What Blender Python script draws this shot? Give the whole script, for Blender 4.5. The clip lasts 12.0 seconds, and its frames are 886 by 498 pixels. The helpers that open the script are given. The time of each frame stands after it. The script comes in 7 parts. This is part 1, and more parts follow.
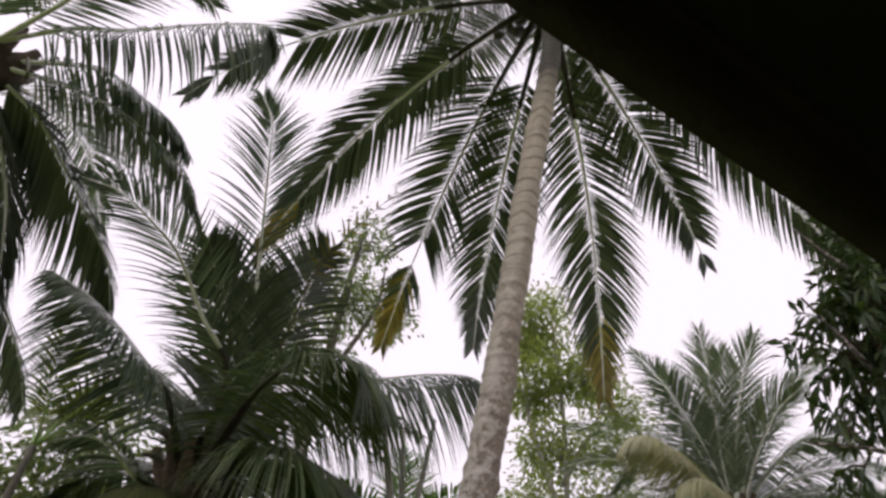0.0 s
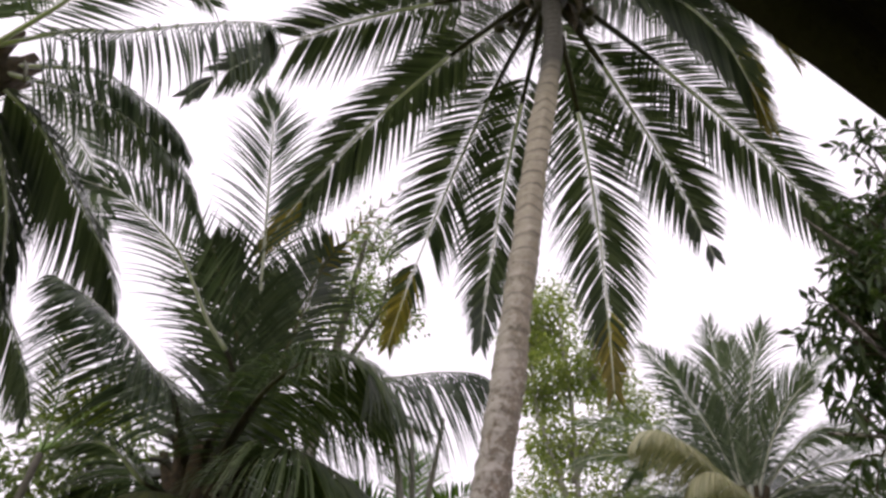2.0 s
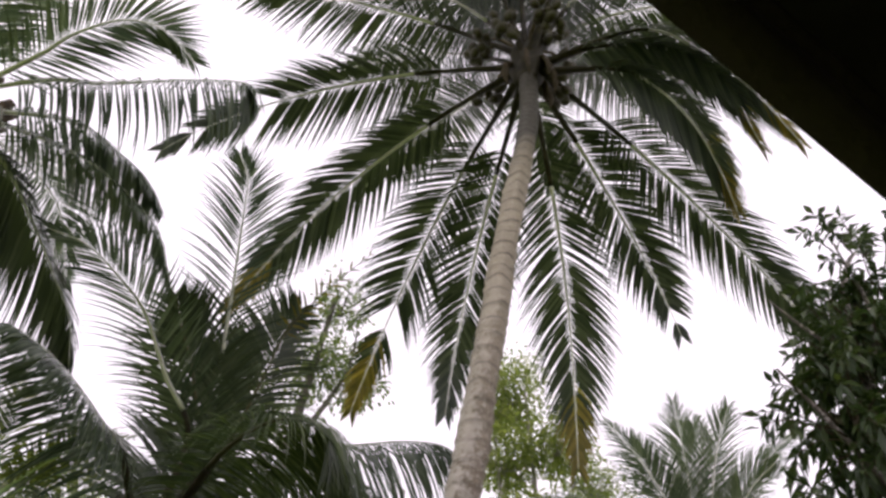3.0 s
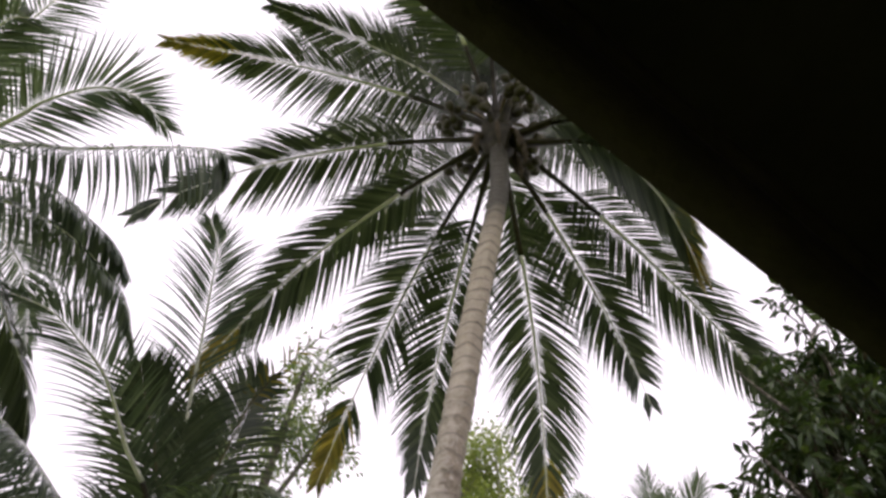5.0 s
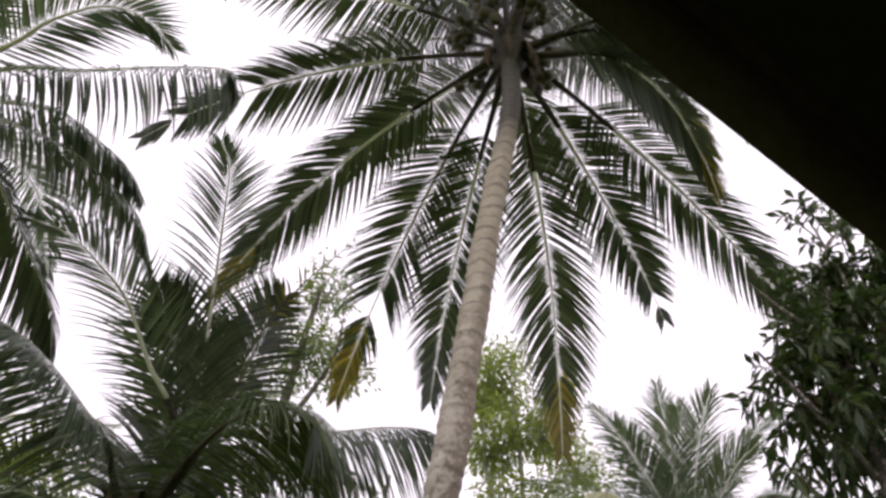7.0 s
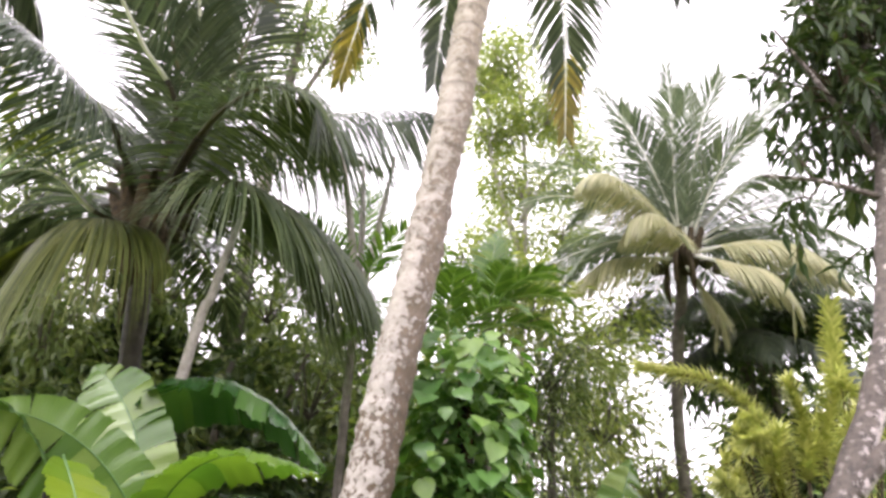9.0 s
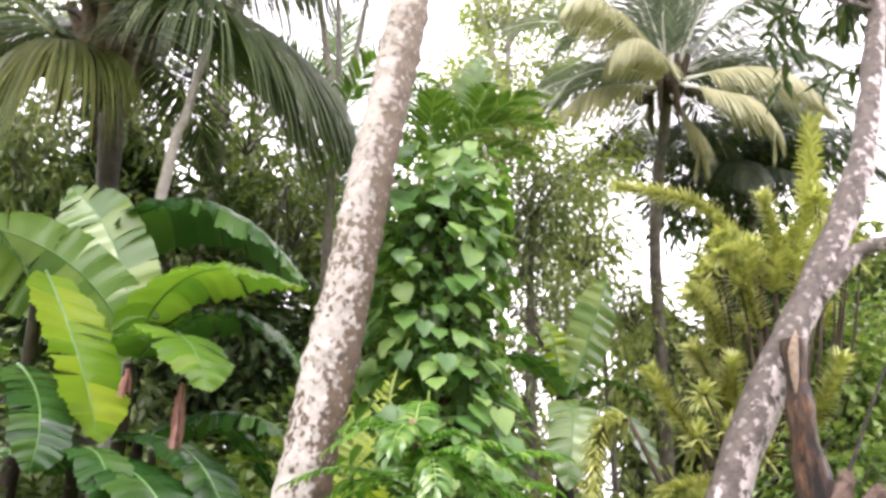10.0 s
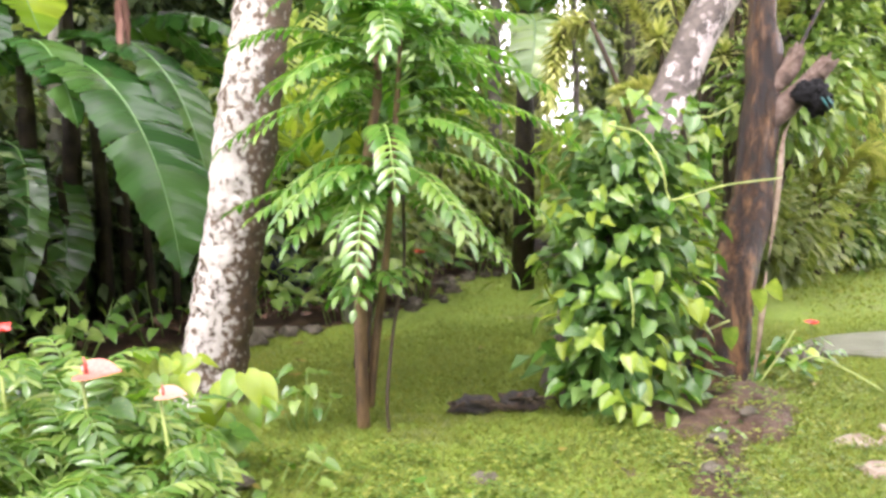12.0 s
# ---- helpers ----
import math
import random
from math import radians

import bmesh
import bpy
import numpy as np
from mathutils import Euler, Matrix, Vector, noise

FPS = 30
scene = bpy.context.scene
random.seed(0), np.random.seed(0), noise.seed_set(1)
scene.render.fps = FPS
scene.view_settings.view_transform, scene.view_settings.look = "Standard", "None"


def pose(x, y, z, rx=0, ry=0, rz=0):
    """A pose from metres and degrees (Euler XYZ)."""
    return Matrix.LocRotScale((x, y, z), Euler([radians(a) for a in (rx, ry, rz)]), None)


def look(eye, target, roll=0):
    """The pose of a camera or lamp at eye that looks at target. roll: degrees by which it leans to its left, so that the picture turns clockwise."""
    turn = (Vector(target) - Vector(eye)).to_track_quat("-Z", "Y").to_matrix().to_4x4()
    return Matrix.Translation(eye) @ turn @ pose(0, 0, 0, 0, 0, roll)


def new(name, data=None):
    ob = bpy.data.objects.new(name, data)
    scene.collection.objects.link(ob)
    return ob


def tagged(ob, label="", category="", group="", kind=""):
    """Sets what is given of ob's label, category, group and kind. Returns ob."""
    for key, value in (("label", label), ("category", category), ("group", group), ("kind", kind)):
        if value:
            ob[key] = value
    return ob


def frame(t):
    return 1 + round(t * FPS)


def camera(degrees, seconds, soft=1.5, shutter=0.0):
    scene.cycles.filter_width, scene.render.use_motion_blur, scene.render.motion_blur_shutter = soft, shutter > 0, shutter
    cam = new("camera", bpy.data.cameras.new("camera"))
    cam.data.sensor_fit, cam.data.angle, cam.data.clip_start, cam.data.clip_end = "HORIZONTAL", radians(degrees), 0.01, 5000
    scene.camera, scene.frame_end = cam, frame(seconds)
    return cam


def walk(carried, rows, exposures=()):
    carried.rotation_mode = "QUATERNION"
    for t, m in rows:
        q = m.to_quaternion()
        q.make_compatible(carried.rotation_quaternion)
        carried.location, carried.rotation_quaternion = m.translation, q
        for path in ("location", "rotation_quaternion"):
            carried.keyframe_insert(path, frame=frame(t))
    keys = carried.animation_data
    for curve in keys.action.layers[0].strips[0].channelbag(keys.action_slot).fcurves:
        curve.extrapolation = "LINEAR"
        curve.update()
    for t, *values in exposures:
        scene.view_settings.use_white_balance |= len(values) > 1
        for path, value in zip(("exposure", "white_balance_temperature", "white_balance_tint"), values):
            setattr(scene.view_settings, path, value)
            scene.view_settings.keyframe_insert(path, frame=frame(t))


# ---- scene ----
cam = camera(59.6, 12.0, soft=3.0)
PATH = [
    (0, (0.0808, 0.6993, 1.4361), (0.0102, 2.0031, 2.951), 5.03),
    (0.5, (0.0997, 0.7151, 1.484), (0.0199, 2.002, 3.0129), 4.44),
    (1, (0.0972, 0.7222, 1.4854), (-0.0005, 2.027, 2.998), 5.22),
    (1.5, (0.0794, 0.7519, 1.4766), (-0.008, 2.0595, 2.9874), 4.54),
    (2, (0.0659, 0.784, 1.4752), (-0.0149, 2.0877, 2.9898), 4.09),
    (2.5, (0.0638, 0.7987, 1.4849), (-0.0071, 2.024, 3.0641), 3.9),
    (3, (0.0688, 0.8087, 1.4795), (0.056, 1.9719, 3.1064), 4.47),
    (3.5, (0.0771, 0.8112, 1.4805), (0.0817, 1.9223, 3.1435), 5.18),
    (3.7, (0.0807, 0.8104, 1.4804), (0.1085, 1.8969, 3.1593), 4.9),
    (5.3, (0.1008, 0.7871, 1.4765), (0.1426, 1.7995, 3.2009), 2.33),
    (5.5, (0.1001, 0.7935, 1.4809), (0.14, 1.8214, 3.1961), 2.48),
    (6, (0.1022, 0.7946, 1.4816), (0.1145, 1.8412, 3.1858), 3.98),
    (6.5, (0.0958, 0.7907, 1.462), (0.0747, 1.8763, 3.1416), 4.67),
    (6.7, (0.0987, 0.7952, 1.4607), (0.0948, 1.916, 3.1171), 3.78),
    (8.3, (0.154, 0.862, 1.538), (0.226, 2.399, 2.816), 1.9),
    (8.5, (0.153, 0.883, 1.509), (0.198, 2.467, 2.73), 2.3),
    (9, (0.161, 0.908, 1.481), (0.21, 2.627, 2.502), 2.2),
    (9.5, (0.187, 0.964, 1.417), (0.267, 2.778, 2.256), 0.6),
    (10, (0.204, 1.014, 1.343), (0.313, 2.9, 1.999), 1.0),
    (10.5, (0.22, 1.051, 1.285), (0.35, 2.987, 1.769), 0.1),
    (11, (0.242, 1.053, 1.149), (0.398, 3.034, 1.369), -0.8),
    (11.5, (0.249, 1.089, 1.061), (0.404, 3.083, 1.093), 0.3),
    (12, (0.279, 1.1, 0.964), (0.474, 3.082, 0.78), -0.5),
]
EXPOSURES = [(0.0, -0.2), (0.5, -0.08), (1.5, 0.02), (6.7, 0.1), (8.3, 0.05), (8.6, 0.42), (9.0, 1.5), (9.5, 1.94), (10.0, 1.8), (10.5, 2.03), (11.0, 2.12), (11.5, 2.25), (12.0, 2.25)]
walk(cam, [(t, look(e, g, r)) for t, e, g, r in PATH], EXPOSURES)

# ---- overcast daylight ----
SUN_EL, SUN_AZ = radians(62), radians(200)
world = bpy.data.worlds.new("overcast_sky")
scene.world = world
world.use_nodes = True
wn, wl = world.node_tree.nodes, world.node_tree.links
sky = wn.new("ShaderNodeTexSky")
sky.sky_type = "NISHITA"
sky.sun_disc = False
sky.sun_elevation, sky.sun_rotation = SUN_EL, SUN_AZ
sky.dust_density = 6.0
cloud = wn.new("ShaderNodeHueSaturation")
cloud.inputs["Saturation"].default_value = 0.08
veil = wn.new("ShaderNodeMix")
veil.data_type = "RGBA"
veil.inputs[0].default_value = 0.75
veil.inputs[7].default_value = (14.2, 12.8, 14.3, 1)
wl.new(sky.outputs[0], cloud.inputs["Color"])
wl.new(cloud.outputs[0], veil.inputs[6])
wl.new(veil.outputs[2], wn["Background"].inputs[0])
wn["Background"].inputs[1].default_value = 0.11

sun_data = bpy.data.lights.new("sun", "SUN")
sun_data.energy, sun_data.angle, sun_data.color = 0.8, radians(25), (1, 0.97, 0.92)
sun = new("sun", sun_data)
sun.matrix_world = look((0, 0, 30), (-10 * math.sin(SUN_AZ) * math.cos(SUN_EL), -10 * math.cos(SUN_AZ) * math.cos(SUN_EL), 30 - 10 * math.sin(SUN_EL)))


# ---- materials ----
def nodes_of(name):
    m = bpy.data.materials.new(name)
    m.use_nodes = True
    t = m.node_tree
    return m, t, t.nodes, t.links, t.nodes["Principled BSDF"]


def ramp(n, l, fac, stops):
    r = n.new("ShaderNodeValToRGB")
    el = r.color_ramp.elements
    el[0].position, el[0].color = stops[0][0], (*stops[0][1], 1)
    el[1].position, el[1].color = stops[-1][0], (*stops[-1][1], 1)
    for p, c in stops[1:-1]:
        el.new(p).color = (*c, 1)
    l.new(fac, r.inputs[0])
    return r.outputs[0]


def noise_of(n, l, scale, detail=4, rough=0.6, vec=None, coord="Object"):
    x = n.new("ShaderNodeTexNoise")
    x.inputs["Scale"].default_value, x.inputs["Detail"].default_value, x.inputs["Roughness"].default_value = scale, detail, rough
    if vec is None:
        vec = n.new("ShaderNodeTexCoord").outputs[coord]
    l.new(vec, x.inputs["Vector"])
    return x.outputs["Fac"]


def maths(n, l, op, a, b, clamp=False):
    x = n.new("ShaderNodeMath")
    x.operation, x.use_clamp = op, clamp
    for i, v in enumerate((a, b)):
        if isinstance(v, (int, float)):
            x.inputs[i].default_value = v
        else:
            l.new(v, x.inputs[i])
    return x.outputs[0]


def mixed(n, l, fac, a, b, blend="MIX"):
    x = n.new("ShaderNodeMix")
    x.data_type, x.blend_type = "RGBA", blend
    for i, v in ((0, fac), (6, a), (7, b)):
        if isinstance(v, (int, float)):
            x.inputs[i].default_value = v
        elif isinstance(v, tuple):
            x.inputs[i].default_value = (*v, 1)
        else:
            l.new(v, x.inputs[i])
    return x.outputs[2]


def bumped(n, l, p, height, strength, distance=0.02):
    b = n.new("ShaderNodeBump")
    b.inputs["Strength"].default_value, b.inputs["Distance"].default_value = strength, distance
    l.new(height, b.inputs["Height"])
    l.new(b.outputs[0], p.inputs["Normal"])


def leaf_mat(name, dark, mid, light, rough=0.45, trans=0.4, glow=None, blotch=2.0, spots=None, wet=0.0, veined=False):
    """Leaf: tone by piece and by island, patches, gloss, light shining through."""
    warm = 1.0 if name.startswith("palm_leaf") else 1.0 if name == "yellow_spiky_leaf" else 1.3
    cool = 1.0 if warm == 1.0 else 1.22
    dark, mid, light = [(c[0] * warm, c[1], c[2] * cool) for c in (dark, mid, light)]
    m, t, n, l, p = nodes_of(name)
    isl = n.new("ShaderNodeNewGeometry").outputs["Random Per Island"]
    obj = n.new("ShaderNodeObjectInfo").outputs["Random"]
    tone = maths(n, l, "FRACT", maths(n, l, "ADD", isl, obj), 0.0)
    patch = noise_of(n, l, blotch, 3)
    fac = maths(n, l, "ADD", maths(n, l, "MULTIPLY", tone, 0.6), maths(n, l, "MULTIPLY", patch, 0.45), True)
    col = ramp(n, l, fac, [(0.12, dark), (0.5, mid), (0.92, light)])
    if spots:
        col = mixed(n, l, ramp(n, l, noise_of(n, l, 9.0, 5), [(0.6, (0, 0, 0)), (0.72, (1, 1, 1))]), col, spots)
    l.new(col, p.inputs["Base Color"])
    p.inputs["Roughness"].default_value = rough
    p.inputs["Specular IOR Level"].default_value = 0.5
    p.inputs["Coat Weight"].default_value, p.inputs["Coat Roughness"].default_value = wet, 0.12
    fine = noise_of(n, l, 60.0, 2)
    if veined:
        at = n.new("ShaderNodeAttribute")
        at.attribute_name = "vein"
        wave = maths(n, l, "ABSOLUTE", maths(n, l, "SINE", maths(n, l, "MULTIPLY", at.outputs["Fac"], 2.6), 0.0), 0.0)
        broad = maths(n, l, "SINE", maths(n, l, "ADD", maths(n, l, "MULTIPLY", at.outputs["Fac"], 0.55), maths(n, l, "MULTIPLY", noise_of(n, l, 3.0, 2), 3.0)), 0.0)
        relief = maths(n, l, "ADD", maths(n, l, "MULTIPLY", wave, 0.45), maths(n, l, "MULTIPLY", broad, 1.8))
        bumped(n, l, p, maths(n, l, "ADD", relief, fine), 0.3, 0.006)
        col = mixed(n, l, maths(n, l, "MULTIPLY", maths(n, l, "POWER", wave, 6.0), 0.07), col, light)
        l.new(col, p.inputs["Base Color"])
    else:
        bumped(n, l, p, fine, 0.25, 0.004)
    tr = n.new("ShaderNodeBsdfTranslucent")
    g = glow or (1.15, 1.25, 0.55)
    l.new(mixed(n, l, 1.0, col, g, "MULTIPLY"), tr.inputs["Color"])
    mx = n.new("ShaderNodeMixShader")
    mx.inputs[0].default_value = trans
    l.new(p.outputs[0], mx.inputs[1])
    l.new(tr.outputs[0], mx.inputs[2])
    l.new(mx.outputs[0], n["Material Output"].inputs["Surface"])
    return m


def plain_mat(name, a, b, scale=8.0, rough=0.7, bump=0.3, dist=0.01, metal=0.0, c=None, spec=0.5):
    m, t, n, l, p = nodes_of(name)
    f = noise_of(n, l, scale, 6)
    stops = [(0.3, a), (0.7, b)] if c is None else [(0.3, a), (0.5, b), (0.72, c)]
    col = ramp(n, l, f, stops)
    tone = n.new("ShaderNodeObjectInfo").outputs["Random"]
    col = mixed(n, l, maths(n, l, "MULTIPLY", tone, 0.25), col, (a[0] * 0.6, a[1] * 0.6, a[2] * 0.6))
    l.new(col, p.inputs["Base Color"])
    p.inputs["Roughness"].default_value, p.inputs["Metallic"].default_value = rough, metal
    p.inputs["Specular IOR Level"].default_value = spec
    bumped(n, l, p, noise_of(n, l, scale * 6, 4), bump, dist)
    return m


def lichen_bark(name, bark_a, bark_b, pale_a, pale_b, low, high, cover, side=None, grain=34.0, upper=None, pull=0.10, patchy=0.3, least=-0.08, dotted=0.85, young=None):
    """Bark under a crust of pale lichen broken into flecks; the crust thins from the ground up to z = cover and towards
    one side. young: brown of the top end, darkened for the crown's shade.
    """
    m, t, n, l, p = nodes_of(name)
    tc = n.new("ShaderNodeTexCoord").outputs["Object"]
    sep = n.new("ShaderNodeSeparateXYZ")
    l.new(tc, sep.inputs[0])
    stretch = n.new("ShaderNodeMapping")
    stretch.inputs["Scale"].default_value = (1, 1, 0.9)
    l.new(tc, stretch.inputs["Vector"])
    tc = stretch.outputs[0]
    bark = ramp(n, l, noise_of(n, l, 18.0, 8, 0.7, tc), [(0.32, bark_a), (0.5, bark_b), (0.7, tuple(1.5 * c for c in bark_b))])
    crust = ramp(n, l, noise_of(n, l, 30.0, 6, 0.75, tc), [(0.3, pale_a), (0.66, pale_b)])
    z = maths(n, l, "DIVIDE", sep.outputs[2], cover, True)
    edge = maths(n, l, "ADD", maths(n, l, "MULTIPLY", z, high - low), low)
    if side:
        dot = n.new("ShaderNodeVectorMath")
        dot.operation = "DOT_PRODUCT"
        l.new(n.new("ShaderNodeNewGeometry").outputs["Normal"], dot.inputs[0])
        dot.inputs[1].default_value = side
        edge = maths(n, l, "ADD", edge, maths(n, l, "MULTIPLY", maths(n, l, "MAXIMUM", dot.outputs["Value"], least), pull))
    dots = n.new("ShaderNodeTexVoronoi")
    dots.inputs["Scale"].default_value = grain * 1.3
    l.new(tc, dots.inputs["Vector"])
    flecks = maths(n, l, "ADD", noise_of(n, l, grain, 8, 0.78, tc), maths(n, l, "MULTIPLY", maths(n, l, "SUBTRACT", 0.45, dots.outputs["Distance"]), 0.24))
    broad = maths(n, l, "MULTIPLY", maths(n, l, "SUBTRACT", noise_of(n, l, 6.0, 4, 0.6, tc), 0.5), patchy)
    mask = maths(n, l, "MULTIPLY", maths(n, l, "SUBTRACT", maths(n, l, "ADD", flecks, broad), edge), 12.0, True)
    pick = maths(n, l, "GREATER_THAN", noise_of(n, l, grain * 0.8, 2, 0.5, dots.outputs["Position"]), 0.47)
    spots = maths(n, l, "MULTIPLY", maths(n, l, "MULTIPLY", maths(n, l, "SUBTRACT", maths(n, l, "MULTIPLY", noise_of(n, l, grain * 2, 4, 0.7, tc), 0.72), dots.outputs["Distance"]), 14.0, True), pick)
    mask = maths(n, l, "MAXIMUM", mask, maths(n, l, "MULTIPLY", spots, dotted))
    if upper:
        tan = ramp(n, l, noise_of(n, l, 16.0, 7, 0.7, tc), [(0.3, upper), (0.7, tuple(1.5 * c for c in upper))])
        fade = maths(n, l, "POWER", z, 1.9, True)
        bark = mixed(n, l, fade, bark, tan)
        crust = mixed(n, l, maths(n, l, "MULTIPLY", fade, 0.9), crust, tan)
    col = mixed(n, l, mask, bark, crust)
    if upper:
        turn = maths(n, l, "FRACT", maths(n, l, "ADD", maths(n, l, "MULTIPLY", sep.outputs[2], 6.2), maths(n, l, "MULTIPLY", noise_of(n, l, 3.0, 3, 0.6, tc), 0.9)), 0.0)
        ring = maths(n, l, "MULTIPLY", maths(n, l, "SUBTRACT", turn, 0.76), 7.0, True)
        ring = maths(n, l, "MULTIPLY", ring, maths(n, l, "MULTIPLY", maths(n, l, "MULTIPLY", noise_of(n, l, 9.0, 4, 0.6, tc), 1.15, True), fade))
        col = mixed(n, l, ring, col, tuple(0.22 * c for c in upper))
    # Towards the top the crown's shade is put into the bark colour.
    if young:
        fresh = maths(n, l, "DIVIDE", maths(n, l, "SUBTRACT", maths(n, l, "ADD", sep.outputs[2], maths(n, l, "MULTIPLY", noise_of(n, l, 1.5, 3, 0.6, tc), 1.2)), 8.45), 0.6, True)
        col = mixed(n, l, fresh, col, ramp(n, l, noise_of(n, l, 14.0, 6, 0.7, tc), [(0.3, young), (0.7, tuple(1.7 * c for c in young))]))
    height = maths(n, l, "ADD", maths(n, l, "MULTIPLY", mask, 0.5), noise_of(n, l, 55.0, 6, 0.75, tc))
    l.new(col, p.inputs["Base Color"])
    p.inputs["Roughness"].default_value = 0.6
    bumped(n, l, p, height, 0.8, 0.012)
    return m


def streaked(name, a, b, c, rough=0.35, along=0.12, scale=9.0, bump=0.9):
    """Wood or wet bark whose colour runs in streaks along z."""
    m, t, n, l, p = nodes_of(name)
    mp = n.new("ShaderNodeMapping")
    mp.inputs["Scale"].default_value = (1, 1, along)
    l.new(n.new("ShaderNodeTexCoord").outputs["Object"], mp.inputs["Vector"])
    f = noise_of(n, l, scale, 8, 0.65, mp.outputs[0])
    big = noise_of(n, l, 2.2, 4)
    fac = maths(n, l, "ADD", maths(n, l, "MULTIPLY", f, 0.75), maths(n, l, "MULTIPLY", big, 0.3))
    l.new(ramp(n, l, fac, [(0.42, a), (0.53, b), (0.65, c)]), p.inputs["Base Color"])
    p.inputs["Roughness"].default_value = rough
    bumped(n, l, p, noise_of(n, l, scale * 2, 8, 0.75, mp.outputs[0]), bump, 0.035)
    return m


M_PALM = leaf_mat("palm_leaf", (0.024, 0.034, 0.022), (0.05, 0.068, 0.042), (0.115, 0.135, 0.088), 0.33, 0.3, (1.05, 1.1, 0.6))
# Wet gloss, plus haze and sky sheen lightened into the colour itself.
M_PALM_WET_HAZE = leaf_mat("palm_leaf_wet_hazy", (0.045, 0.062, 0.046), (0.09, 0.115, 0.084), (0.19, 0.215, 0.16), 0.25, 0.3, (1.0, 1.1, 0.8), wet=0.5)
M_PALM_MID = leaf_mat("palm_leaf_drooping", (0.028, 0.048, 0.018), (0.058, 0.086, 0.031), (0.14, 0.168, 0.07), 0.42, 0.3, (1.0, 1.15, 0.6))
M_PALM_OLIVE = leaf_mat("palm_leaf_olive", (0.044, 0.06, 0.012), (0.088, 0.108, 0.022), (0.175, 0.19, 0.048), 0.55, 0.35, (1.0, 1.1, 0.5))
M_PALM_OLD = leaf_mat("palm_leaf_yellowing", (0.10, 0.09, 0.02), (0.20, 0.16, 0.03), (0.36, 0.27, 0.06), 0.45, 0.35)
# Paler grey-green: distance haze is put into the leaf colour.
M_PALM_HAZE = leaf_mat("palm_leaf_hazy", (0.075, 0.105, 0.062), (0.145, 0.185, 0.12), (0.28, 0.32, 0.22), 0.38, 0.28, (1.0, 1.05, 0.85))
M_PALM_PALE = leaf_mat("palm_leaf_pale", (0.30, 0.31, 0.17), (0.43, 0.42, 0.245), (0.58, 0.54, 0.345), 0.45, 0.3, (1.0, 1.0, 0.8))
M_PALM_GOLD = leaf_mat("palm_leaf_golden", (0.17, 0.26, 0.03), (0.29, 0.38, 0.05), (0.46, 0.50, 0.10), 0.35, 0.45)
M_PALM_LIME = leaf_mat("palm_leaf_lime", (0.06, 0.12, 0.028), (0.105, 0.20, 0.042), (0.19, 0.29, 0.065), 0.4, 0.35)
# Near white: wet glare and sky glimpses along the stalks are put into colour.
M_RACHIS = plain_mat("frond_stalk", (0.62, 0.61, 0.54), (0.80, 0.79, 0.72), 6, 0.3, 0.2)
M_RACHIS_DARK = plain_mat("frond_stalk_dark", (0.05, 0.045, 0.02), (0.11, 0.10, 0.04), 6, 0.45, 0.2)
M_PETIOLE = plain_mat("frond_base", (0.012, 0.010, 0.006), (0.034, 0.027, 0.015), 9, 0.6, 0.4, 0.01, c=(0.07, 0.055, 0.03), spec=0.3)
M_FRUIT_STALK = plain_mat("fruit_stalk", (0.06, 0.042, 0.016), (0.16, 0.115, 0.042), 9, 0.6, 0.3)
M_FIBRE = plain_mat("palm_fibre", (0.035, 0.025, 0.015), (0.12, 0.08, 0.04), 22, 0.9, 0.9, 0.03)
M_COCONUT = plain_mat("coconut_husk", (0.022, 0.019, 0.009), (0.05, 0.041, 0.019), 9, 0.5, 0.3, c=(0.085, 0.065, 0.03))
# Tall palm's bark; its dark top tone includes shade cast by the crown.
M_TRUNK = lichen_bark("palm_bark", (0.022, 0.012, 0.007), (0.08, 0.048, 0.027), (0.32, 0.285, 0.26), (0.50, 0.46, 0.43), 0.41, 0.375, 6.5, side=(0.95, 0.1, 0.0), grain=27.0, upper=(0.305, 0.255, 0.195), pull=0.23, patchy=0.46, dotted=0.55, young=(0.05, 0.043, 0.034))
M_TRUNK_FAR = plain_mat("palm_bark_far", (0.055, 0.048, 0.038), (0.16, 0.14, 0.115), 9, 0.85, 0.6, 0.02)
M_TRUNK_DARK = plain_mat("palm_bark_dark", (0.02, 0.017, 0.013), (0.07, 0.058, 0.046), 9, 0.7, 0.7, 0.02)
M_TRUNK_PALE = plain_mat("pale_grey_bark", (0.22, 0.20, 0.175), (0.40, 0.37, 0.33), 11, 0.8, 0.6, 0.02)
M_BARK_PALE = lichen_bark("lichen_bark", (0.03, 0.025, 0.022), (0.10, 0.08, 0.068), (0.40, 0.34, 0.32), (0.66, 0.58, 0.56), 0.53, 0.53, 3.5, side=(-0.85, 0.3, 0.45), grain=15.0, pull=0.17, patchy=0.55, least=-1.0, dotted=0.3)
M_BARK_WET = streaked("wet_rotten_bark", (0.009, 0.005, 0.004), (0.05, 0.026, 0.014), (0.19, 0.10, 0.045), 0.2, 0.2, 17.0, 1.0)
M_STEM_BROWN = streaked("brown_young_bark", (0.06, 0.035, 0.018), (0.14, 0.085, 0.04), (0.24, 0.15, 0.075), 0.6, 0.3, 22.0, 0.4)
M_STUB = plain_mat("torn_grey_wood", (0.05, 0.032, 0.022), (0.17, 0.11, 0.085), 22, 0.75, 0.9, 0.02, c=(0.32, 0.24, 0.20))
M_WOOD_RAW = plain_mat("split_wood", (0.14, 0.085, 0.05), (0.36, 0.26, 0.18), 24, 0.7, 0.9, 0.02, c=(0.52, 0.42, 0.32))
